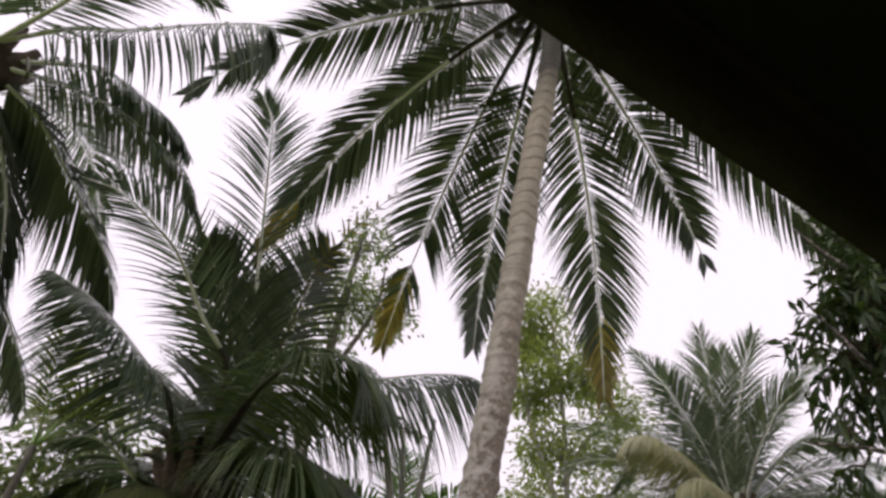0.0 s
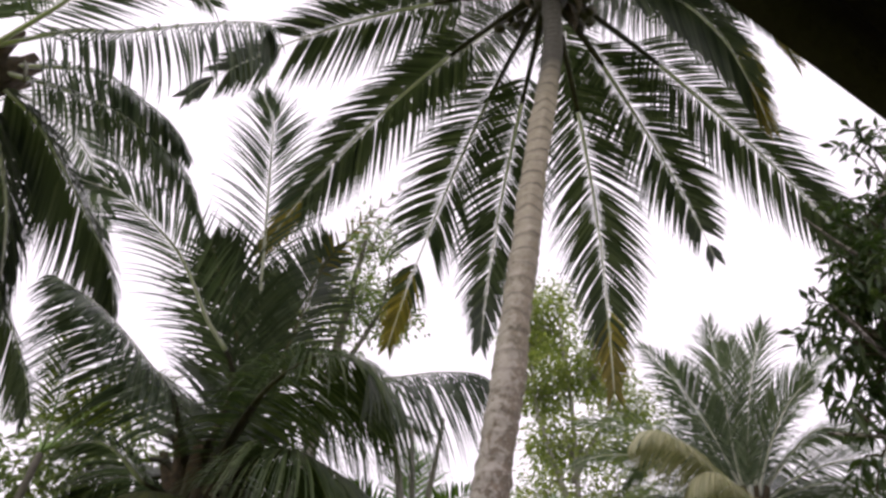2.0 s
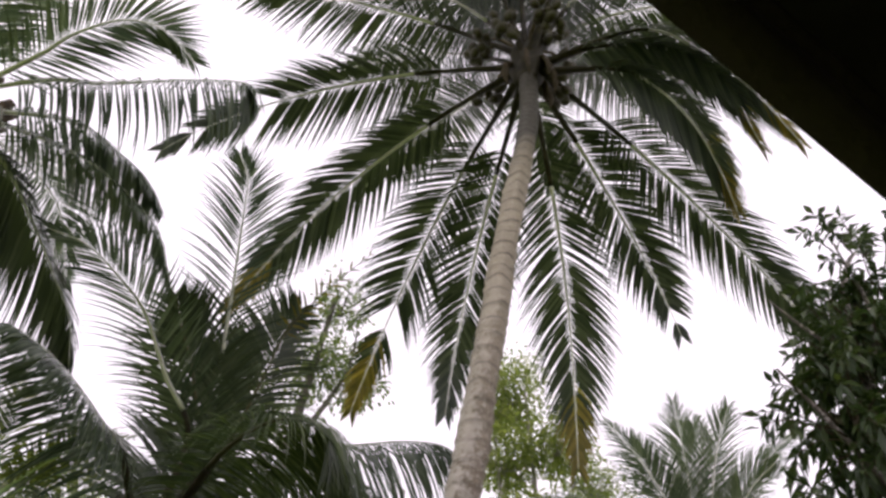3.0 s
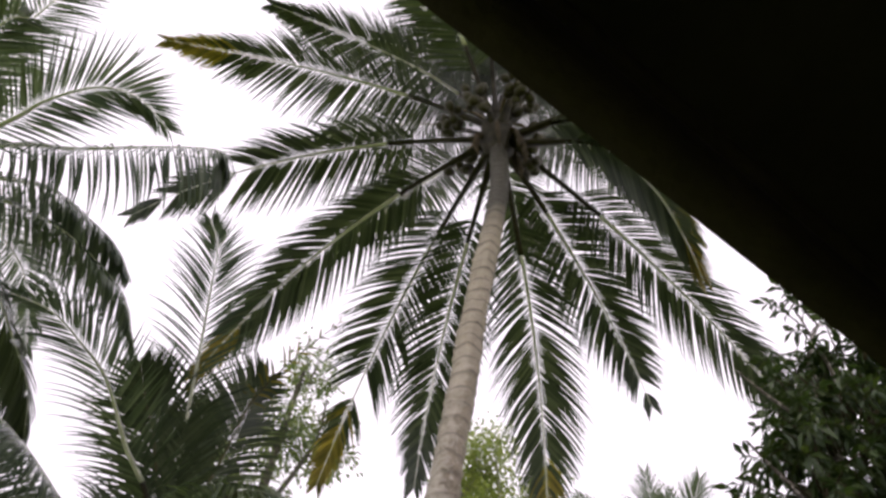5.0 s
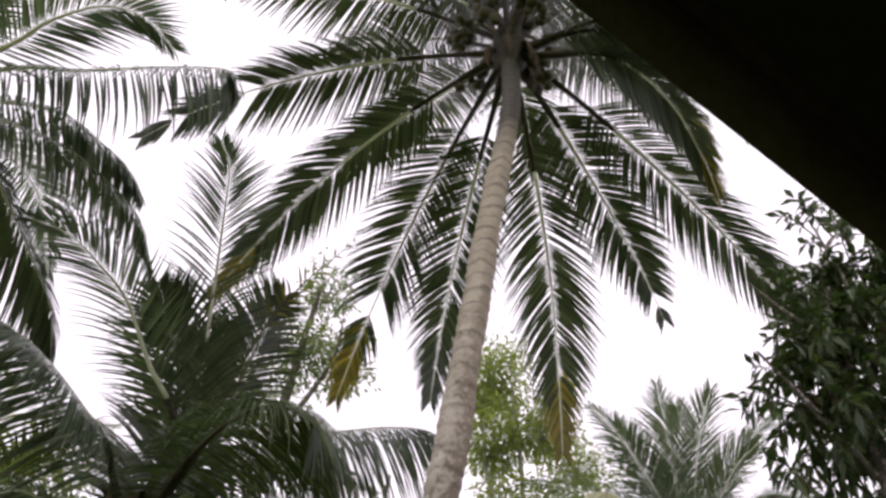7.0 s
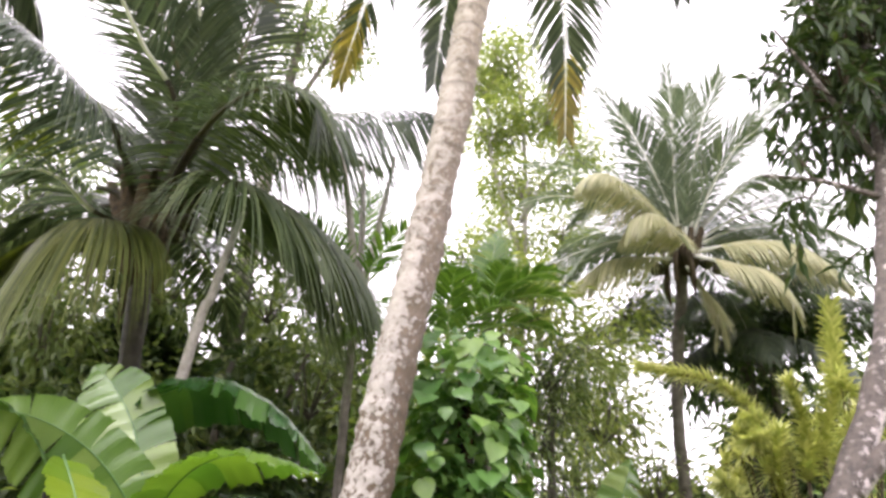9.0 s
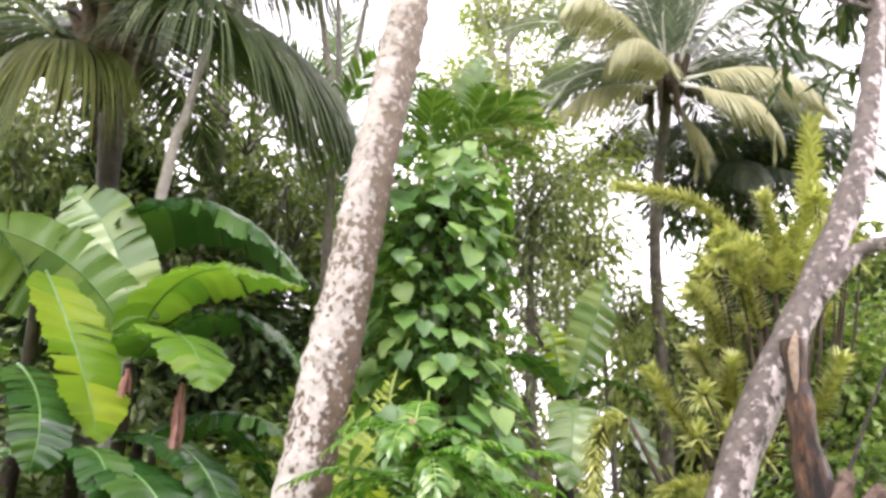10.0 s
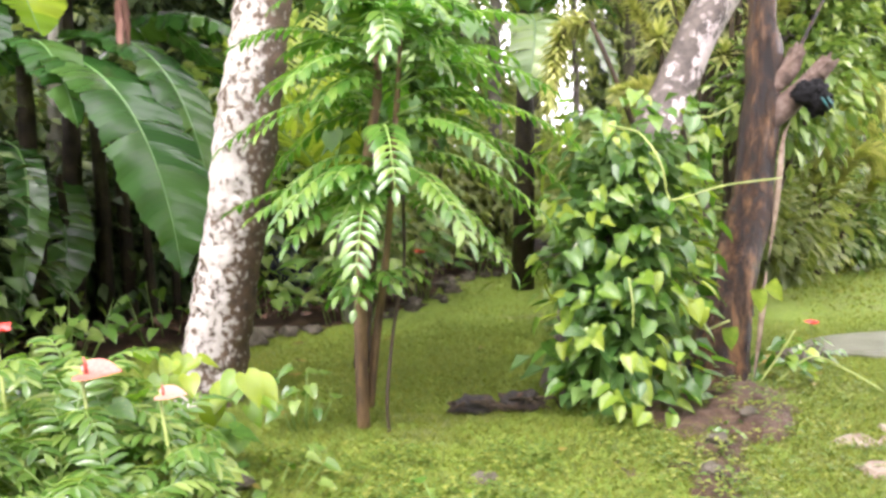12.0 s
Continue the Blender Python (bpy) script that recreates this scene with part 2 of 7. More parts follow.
M_BANANA = leaf_mat("banana_leaf", (0.011, 0.052, 0.009), (0.025, 0.09, 0.017), (0.065, 0.16, 0.032), 0.24, 0.32, blotch=1.2, wet=0.45, veined=True)
M_BANANA_YEL = leaf_mat("banana_leaf_yellow_green", (0.085, 0.215, 0.015), (0.145, 0.305, 0.02), (0.26, 0.40, 0.036), 0.24, 0.45, blotch=1.2, wet=0.4, veined=True)
M_BANANA_PALE = leaf_mat("banana_leaf_pale", (0.06, 0.155, 0.035), (0.11, 0.235, 0.055), (0.21, 0.35, 0.095), 0.25, 0.35, blotch=1.5, wet=0.6, veined=True)
M_BANANA_FRESH = leaf_mat("banana_leaf_fresh", (0.06, 0.18, 0.022), (0.11, 0.26, 0.03), (0.20, 0.37, 0.055), 0.22, 0.4, blotch=1.2, wet=0.5, veined=True)
M_BANANA_DRY = leaf_mat("banana_leaf_dry", (0.06, 0.038, 0.024), (0.17, 0.11, 0.068), (0.34, 0.25, 0.165), 0.85, 0.2, (1, 0.9, 0.7), blotch=14)
M_LITTER = leaf_mat("dead_leaf", (0.022, 0.014, 0.008), (0.06, 0.04, 0.022), (0.15, 0.105, 0.06), 0.7, 0.1, (1, 0.9, 0.7), blotch=9)
M_STEM = plain_mat("banana_stem", (0.006, 0.005, 0.003), (0.020, 0.015, 0.008), 7, 0.6, 0.6, 0.02, c=(0.05, 0.05, 0.022), spec=0.15)
M_MIDRIB = plain_mat("leaf_midrib", (0.16, 0.28, 0.06), (0.26, 0.38, 0.10), 8, 0.4, 0.1)
M_BANANA_RIB = plain_mat("banana_midrib", (0.06, 0.15, 0.03), (0.12, 0.23, 0.06), 8, 0.35, 0.1)
M_VINE = leaf_mat("vine_leaf", (0.045, 0.145, 0.028), (0.095, 0.24, 0.047), (0.20, 0.38, 0.085), 0.34, 0.4, wet=0.12)
# Darker copy of vine_leaf: shade inside the clumps is put into its colour.
M_VINE_SHADED = leaf_mat("vine_leaf_shaded", (0.04, 0.125, 0.024), (0.075, 0.195, 0.04), (0.15, 0.30, 0.068), 0.4, 0.35)
M_POTHOS = leaf_mat("pothos_leaf", (0.026, 0.10, 0.014), (0.085, 0.225, 0.027), (0.28, 0.43, 0.05), 0.24, 0.38, blotch=4, spots=(0.34, 0.42, 0.07), wet=0.35)
M_RUNNER = plain_mat("vine_runner", (0.22, 0.30, 0.06), (0.40, 0.45, 0.14), 8, 0.5, 0.1)
M_FEATHER = leaf_mat("compound_leaf", (0.04, 0.135, 0.02), (0.088, 0.23, 0.033), (0.205, 0.37, 0.067), 0.2, 0.4, (0.85, 1.2, 0.5), wet=0.5)
M_TWIG = plain_mat("twig", (0.035, 0.025, 0.015), (0.10, 0.07, 0.04), 20, 0.8, 0.4)
M_TREE = leaf_mat("tree_leaf", (0.055, 0.104, 0.036), (0.11, 0.188, 0.062), (0.21, 0.31, 0.105), 0.3, 0.35, wet=0.4)
M_TREE_LIGHT = leaf_mat("light_tree_leaf", (0.10, 0.17, 0.05), (0.175, 0.27, 0.085), (0.30, 0.40, 0.145), 0.4, 0.5)
M_TREE_DARK = leaf_mat("dark_tree_leaf", (0.018, 0.046, 0.013), (0.036, 0.077, 0.021), (0.07, 0.12, 0.032), 0.42, 0.28)
M_BUSH = leaf_mat("bush_leaf", (0.058, 0.138, 0.032), (0.126, 0.25, 0.057), (0.265, 0.405, 0.11), 0.25, 0.38, wet=0.4)
M_SPIKE = leaf_mat("yellow_spiky_leaf", (0.25, 0.30, 0.085), (0.49, 0.51, 0.18), (0.73, 0.71, 0.36), 0.4, 0.45, (1.05, 1.1, 0.65))
M_GARDEN = leaf_mat("garden_leaf", (0.035, 0.115, 0.018), (0.09, 0.225, 0.034), (0.25, 0.40, 0.10), 0.24, 0.4, wet=0.5)
M_GRASS = leaf_mat("grass_blade", (0.053, 0.107, 0.011), (0.112, 0.184, 0.019), (0.22, 0.275, 0.05), 0.5, 0.45, blotch=1.3)
M_WEED = leaf_mat("weed_leaf", (0.06, 0.135, 0.018), (0.115, 0.225, 0.034), (0.28, 0.36, 0.07), 0.4, 0.4)
M_PINK = plain_mat("pink_spathe", (0.46, 0.11, 0.09), (0.58, 0.22, 0.17), 12, 0.25, 0.1)
M_PINK_PALE = plain_mat("faded_spathe", (0.34, 0.15, 0.12), (0.44, 0.25, 0.19), 12, 0.5, 0.1)
M_RED = plain_mat("red_petal", (0.55, 0.02, 0.015), (0.75, 0.05, 0.03), 12, 0.3, 0.1)
M_SOIL = plain_mat("wet_soil", (0.014, 0.009, 0.006), (0.045, 0.027, 0.018), 7, 0.8, 0.9, 0.03, c=(0.10, 0.058, 0.036), spec=0.2)
M_SOIL_RED = plain_mat("reddish_soil", (0.042, 0.021, 0.013), (0.12, 0.066, 0.042), 13, 0.7, 1.0, 0.04, c=(0.225, 0.14, 0.092))
M_STONE = plain_mat("mossy_stone", (0.045, 0.042, 0.028), (0.13, 0.11, 0.08), 14, 0.8, 0.9, 0.03, c=(0.24, 0.21, 0.17))
M_PAVER = plain_mat("worn_paving", (0.16, 0.11, 0.075), (0.34, 0.26, 0.20), 14, 0.7, 0.7, 0.02, c=(0.48, 0.41, 0.35))
M_HUSK = plain_mat("dark_husk", (0.012, 0.011, 0.011), (0.035, 0.029, 0.026), 18, 0.6, 0.9, 0.02, c=(0.10, 0.05, 0.025))
M_BAG = plain_mat("shiny_dark_plastic", (0.03, 0.034, 0.045), (0.09, 0.10, 0.125), 10, 0.18, 0.9, 0.03)
M_RAG = plain_mat("black_cloth", (0.005, 0.005, 0.006), (0.014, 0.013, 0.014), 20, 0.7, 0.8, 0.02, spec=0.15)
M_TEAL = plain_mat("teal_cloth", (0.004, 0.06, 0.055), (0.012, 0.13, 0.12), 20, 0.5, 0.3)
M_ROOF = plain_mat("dark_roof_sheet", (0.022, 0.018, 0.015), (0.05, 0.042, 0.034), 5, 0.85, 0.3, spec=0.1)
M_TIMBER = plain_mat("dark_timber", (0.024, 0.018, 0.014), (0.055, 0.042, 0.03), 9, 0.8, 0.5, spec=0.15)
M_PLASTER = plain_mat("house_plaster", (0.22, 0.20, 0.17), (0.30, 0.28, 0.24), 3, 0.9, 0.2)
M_PUDDLE = plain_mat("wet_cement", (0.10, 0.105, 0.075), (0.20, 0.20, 0.16), 6, 0.3, 0.4, c=(0.27, 0.27, 0.23))


def ground_mat():
    m, t, n, l, p = nodes_of("lawn")
    big = noise_of(n, l, 0.7, 4)
    fine = noise_of(n, l, 35.0, 6, 0.7)
    mid = noise_of(n, l, 5.0, 5)
    grass = ramp(n, l, fine, [(0.3, (0.11, 0.18, 0.018)), (0.55, (0.19, 0.27, 0.028)), (0.75, (0.30, 0.355, 0.06))])
    soil = ramp(n, l, fine, [(0.3, (0.13, 0.10, 0.06)), (0.7, (0.28, 0.22, 0.15))])
    f = maths(n, l, "ADD", maths(n, l, "MULTIPLY", big, 0.5), maths(n, l, "MULTIPLY", mid, 0.5))
    mask = maths(n, l, "MULTIPLY", maths(n, l, "SUBTRACT", f, 0.53), 10.0, True)
    l.new(mixed(n, l, maths(n, l, "MULTIPLY", mask, 0.55), grass, soil), p.inputs["Base Color"])
    p.inputs["Roughness"].default_value = 0.8
    bumped(n, l, p, fine, 0.8, 0.03)
    return m


M_LAWN = ground_mat()


# ---- builders ----
class Shape:
    """Vertices and faces gathered for one mesh."""

    def __init__(self):
        self.v, self.f, self.vein = [], [], []

    def quad_strip(self, rows):
        """Rows of equally many points, joined by quads."""
        b, w = len(self.v), len(rows[0])
        for r in rows:
            self.v.extend([tuple(q) for q in r])
        for i in range(len(rows) - 1):
            for j in range(w - 1):
                a = b + i * w + j
                self.f.append((a, a + 1, a + w + 1, a + w))

    def ring_strip(self, rings, caps=True):
        b, w = len(self.v), len(rings[0])
        for r in rings:
            self.v.extend([tuple(q) for q in r])
        for i in range(len(rings) - 1):
            for j in range(w):
                a, c = b + i * w + j, b + i * w + (j + 1) % w
                self.f.append((a, c, c + w, a + w))
        if caps:
            self.f.append(tuple(range(b + w - 1, b - 1, -1)))
            e = b + (len(rings) - 1) * w
            self.f.append(tuple(range(e, e + w)))

    def tube(self, pts, radii, n=8, wobble=0.0, flat=1.0):
        pts = [Vector(q) for q in pts]
        rings, ref = [], None
        for i, q in enumerate(pts):
            t = (pts[min(i + 1, len(pts) - 1)] - pts[max(i - 1, 0)]).normalized()
            if ref is None:
                ref = t.orthogonal().normalized()
            ref = (ref - t * ref.dot(t)).normalized()
            bi = t.cross(ref)
            ring = []
            for k in range(n):
                a = 2 * math.pi * k / n
                r = radii[i]
                if wobble:
                    r *= 1 + wobble * noise.noise((q + ref * math.cos(a) * 0.3 + bi * math.sin(a) * 0.3) * 3.1)
                ring.append(q + ref * (r * math.cos(a)) + bi * (r * flat * math.sin(a)))
            rings.append(ring)
        self.ring_strip(rings)

    def leaf(self, base, direction, normal, length, width, droop=0.0, fold=0.25):
        """A pointed leaf of four faces, folded along its rib, drooping towards its tip."""
        d = direction.normalized()
        s = d.cross(normal)
        s = s.normalized() if s.length > 1e-4 else d.orthogonal().normalized()
        up = s.cross(d)
        down = Vector((0, 0, -droop * length))
        mid = base + d * (0.5 * length) + down * 0.3
        tip = base + d * length + down
        w = s * (width * 0.5)
        h = up * (width * fold)
        b = len(self.v)
        self.v.extend([tuple(base), tuple(mid - w + h), tuple(mid), tuple(mid + w + h), tuple(tip)])
        self.f.extend([(b, b + 2, b + 1), (b, b + 3, b + 2), (b + 1, b + 2, b + 4), (b + 2, b + 3, b + 4)])

    def blob(self, c, r, seg=8, rings=6, rough=0.0, seed=0.0, fold=1.7):
        c = Vector(c)
        rows = []
        for i in range(rings + 1):
            th = math.pi * (0.02 + 0.96 * i / rings)
            row = []
            for k in range(seg):
                a = 2 * math.pi * k / seg
                d = Vector((math.sin(th) * math.cos(a), math.sin(th) * math.sin(a), -math.cos(th)))
                g = 1 + rough * noise.noise(d * fold + Vector((seed, seed * 2, 0)))
                row.append(c + Vector((d.x * r[0], d.y * r[1], d.z * r[2])) * g)
            rows.append(row)
        self.ring_strip(rows)

    def box(self, o, u, v, w):
        """A box from corner o along three edges."""
        o, u, v, w = Vector(o), Vector(u), Vector(v), Vector(w)
        b = len(self.v)
        self.v.extend([tuple(q) for q in (o, o + u, o + u + v, o + v, o + w, o + u + w, o + u + v + w, o + v + w)])
        self.f.extend([tuple(b + i for i in f) for f in ((0, 3, 2, 1), (4, 5, 6, 7), (0, 1, 5, 4), (1, 2, 6, 5), (2, 3, 7, 6), (3, 0, 4, 7))])

    def mesh(self, name, material, smooth=True):
        me = bpy.data.meshes.new(name)
        me.from_pydata(self.v, [], self.f)
        me.materials.append(material)
        if smooth:
            me.polygons.foreach_set("use_smooth", [True] * len(me.polygons))
        if self.vein:
            me.attributes.new("vein", "FLOAT", "POINT").data.foreach_set("value", self.vein)
        me.update()
        return me


def thing(name, base, label, category, group="", kind=""):
    ob = new(name)
    ob.empty_display_size = 0.2
    ob.location = base
    return tagged(ob, label, category, group, kind)


def under(ob, parent):
    """Hangs ob, built in world coordinates, under a thing or a part of one."""
    ob.parent = parent
    if parent.type == "EMPTY":
        ob.matrix_parent_inverse = Matrix.Translation(-parent.location)
    return ob


def part(name, shape, material, parent, label="", smooth=True):
    ob = new(name, shape.mesh(name, material, smooth))
    under(ob, parent)
    return tagged(ob, label)


def piece(name, mesh, parent, m, label=""):
    """One of many alike pieces, on shared mesh data, at the pose m."""
    ob = new(name, mesh)
    under(ob, parent)
    ob.matrix_basis = m
    return tagged(ob, label) if label else ob


def lone(name, shape, material, label, category, kind="", group="", smooth=True):
    ob = new(name, shape.mesh(name, material, smooth))
    return tagged(ob, label, category, group, kind)


def frame_of(base, d, normal, size):
    """A pose whose y runs along d and whose z lies near normal."""
    y = Vector(d).normalized()
    x = y.cross(Vector(normal))
    x = x.normalized() if x.length > 1e-4 else y.orthogonal().normalized()
    z = x.cross(y)
    m = Matrix((x, y, z)).transposed().to_4x4()
    return Matrix.Translation(base) @ m @ Matrix.Diagonal((size, size, size, 1))


def bezier(a, b, c, n):
    """A curve from a through b to c."""
    a, b, c = Vector(a), Vector(b), Vector(c)
    k = b * 2 - (a + c) * 0.5
    return [a * (1 - t) ** 2 + k * (2 * t * (1 - t)) + c * t ** 2 for t in [i / (n - 1) for i in range(n)]]


def smooth_line(pts, n):
    """A Catmull-Rom line through pts with n points a span."""
    p = [Vector(q) for q in pts]
    p = [p[0] * 2 - p[1]] + p + [p[-1] * 2 - p[-2]]
    out = []
    for i in range(1, len(p) - 2):
        for k in range(n):
            t = k / n
            out.append(0.5 * ((2 * p[i]) + (p[i + 1] - p[i - 1]) * t + (2 * p[i - 1] - 5 * p[i] + 4 * p[i + 1] - p[i + 2]) * t * t + (3 * p[i] - p[i - 1] - 3 * p[i + 1] + p[i + 2]) * t ** 3))
    out.append(p[-2])
    return out


# ---- palms ----
def frond_line(hub, az, rise, bend, length, twist, lift, power, n=40):
    """The stalk's line: it leaves the hub at azimuth az and elevation rise, and bends down by bend degrees."""
    q = Vector(hub) + Vector((0, 0, lift))
    pts = [q.copy()]
    for i in range(n):
        s = (i + 0.5) / n
        a, e = radians(az + twist * s * s), radians(rise - bend * s ** power)
        q = q + Vector((math.sin(a) * math.cos(e), math.cos(a) * math.cos(e), math.sin(e))) * (length / n)
        pts.append(q.copy())
    return pts


def frond(tree, pts, az, rng, leaf_len=0.95, count=92, hang=0.5, material=None, stalk=None, tip_material=None, gap=(), width=0.038, thick=1.0, bare=0.17, petiole=0.0, curtain=0.0, clumps=0.4, spread=58, taper=0.35):
    """A pinnate leaf: a tapered stalk with two rows of drooping leaflets; curtain turns them to hang straight down."""
    n = len(pts) - 1
    radii = [thick * (0.048 * (1 - i / n) ** 1.6 + 0.007) for i in range(n + 1)]
    k0 = int(n * petiole)
    st = Shape()
    st.tube(pts[k0:], radii[k0:], 7, 0, 0.7)
    stem = part("frond", st, stalk or M_RACHIS, tree)
    if k0:
        pe = Shape()
        pe.tube(pts[:k0 + 1], [r * 1.1 for r in radii[:k0 + 1]], 8, 0.1, 0.6)
        part("petiole", pe, M_PETIOLE, stem, "dark brown bare leaf stalk")
    across = Vector((math.cos(radians(az)), -math.sin(radians(az)), 0))
    down = Vector((0, 0, -1))
    ragged = rng.uniform(0, 50)
    prof = (0.26, 0.86, 1.0, 0.84, 0.56, 0.30, 0.04)
    steps = 6
    for side in (-1, 1):
        lf, tipl = Shape(), Shape()
        for k in range(count):
            s = bare + (1 - bare) * (k + rng.uniform(-0.35, 0.35)) / (count - 1)
            s = min(max(s, bare), 0.999)
            if any(a < s < b for a, b in gap):
                continue
            if rng.random() < 0.03:
                continue
            x = s * n
            i = min(int(x), n - 1)
            q = pts[i].lerp(pts[i + 1], x - i)
            t = (pts[i + 1] - pts[i]).normalized()
            sd = across - t * across.dot(t)
            sd = sd.normalized() * side
            nor = sd.cross(t) * side
            if nor.z < 0:
                nor = -nor
            u = (s - bare) / (1 - bare)
            ln = leaf_len * (0.45 + 0.62 * math.sin(math.pi * min(1, u * 0.95 + 0.12)) ** 0.8) * (1 - 0.42 * u * u) * rng.uniform(0.84, 1.08)
            clump = noise.noise(Vector((s * 14, side * 3.0, ragged)))
            ang = radians(spread - 0.5 * spread * u + 9 * clumps * clump + rng.uniform(-4, 4))
            d = sd * math.sin(ang) + t * math.cos(ang) + nor * (0.22 + 0.12 * clump)
            d.normalize()
            if curtain:
                d = d.lerp((down + sd * 0.22 + t * 0.18).normalized(), curtain * rng.uniform(0.8, 1.0)).normalized()
            fall = hang * (0.75 + 0.4 * rng.random() + 0.5 * clumps * clump)
            w = width * (1 - taper * u) * rng.uniform(0.8, 1.15)
            face = d.cross(t)
            face = face.normalized() if face.length > 1e-3 else nor
            wide = d.cross(face).normalized()
            r = radii[min(i + 1, n)]
            rows, pos, dd = [], q + nor * (0.7 * r) + sd * (0.5 * r), d.copy()
            for j in range(steps + 1):
                ww = wide * (w * 0.5 * prof[j])
                rows.append((pos - ww, pos + ww))
                pos = pos + dd * (ln / steps)
                dd = (dd + down * (fall * 0.42 * (j + 1) / steps)).normalized()
                wide = (wide - dd * wide.dot(dd)).normalized()
            (tipl if tip_material and u > 0.72 + 0.12 * rng.random() else lf).quad_strip(rows)
        # the ridge on which the leaflets sit
        cut = 0.74 if tipl.v else 1.0
        for shape, lo, hi in ((lf, 0.0, cut), (tipl, cut, 1.0)):
            rib = []
            for i in range(n + 1):
                u = (i / n - bare) / (1 - bare)
                if not lo - 1 / n <= u <= hi + 1 / n:
                    continue
                t = (pts[min(i + 1, n)] - pts[max(i - 1, 0)]).normalized()
                sd = (across - t * across.dot(t)).normalized() * side
                nor = sd.cross(t) * side
                nor = nor if nor.z >= 0 else -nor
                q = pts[i] + nor * (0.7 * radii[i])
                rib.append((q + sd * (0.1 * radii[i]), q + sd * (0.75 * radii[i])))
            if shape.v and len(rib) > 1:
                shape.quad_strip(rib)
        part("blade", lf, material or M_PALM, stem)
        if tipl.v:
            part("blade", tipl, tip_material, stem, "yellowed leaflet tips")
    return stem


def palm_trunk(tree, line, r0, r1, material, n=22, step=0.035, flare=0.35, scar=0.011, spacing=0.115):
    """A ringed stem along a line, swelling at its foot."""
    pts = [Vector(q) for q in line]
    total = sum((pts[i + 1] - pts[i]).length for i in range(len(pts) - 1))
    k = int(total / step)
    rows = []
    for i in range(k + 1):
        d = total * i / k
        acc = 0
        for j in range(len(pts) - 1):
            seg = (pts[j + 1] - pts[j]).length
            if acc + seg >= d or j == len(pts) - 2:
                q = pts[j].lerp(pts[j + 1], (d - acc) / seg)
                break
            acc += seg
        t = d / total
        r = r0 + (r1 - r0) * min(1, t * 2.2) ** 0.6 + flare * r0 * math.exp(-d / 0.28)
        wob = d / spacing + 0.35 * noise.noise(Vector((0, 0, d * 1.3)))
        row = []
        for c in range(n):
            a = 2 * math.pi * c / n
            ph = (wob + 0.12 * math.sin(a + d * 3) + 0.10 * noise.noise(Vector((math.cos(a), math.sin(a), d * 2.0)))) % 1.0
            g = r + scar * (1 - ph) ** 3 + 0.018 * noise.noise(Vector((math.cos(a) * 1.4, math.sin(a) * 1.4, d * 1.9))) + 0.008 * noise.noise(Vector((math.cos(a) * 4, math.sin(a) * 4, d * 8)))
            row.append(q + Vector((math.cos(a) * g, math.sin(a) * g, 0)))
        rows.append(row)
    sh = Shape()
    sh.ring_strip(rows)
    return part("trunk", sh, material, tree)


def nut_mesh(name="coconut"):
    sh = Shape()
    rows = []
    for i in range(9):
        th = math.pi * (0.03 + 0.94 * i / 8)
        row = []
        for k in range(12):
            a = 2 * math.pi * k / 12
            r = math.sin(th) * (1 + 0.09 * math.cos(3 * a)) * 0.82
            row.append((r * math.cos(a), r * math.sin(a), -math.cos(th) * (1.08 if th > 1.57 else 1.0)))
        rows.append(row)
    sh.ring_strip(rows)
    return sh.mesh(name, M_COCONUT)


NUT = nut_mesh()


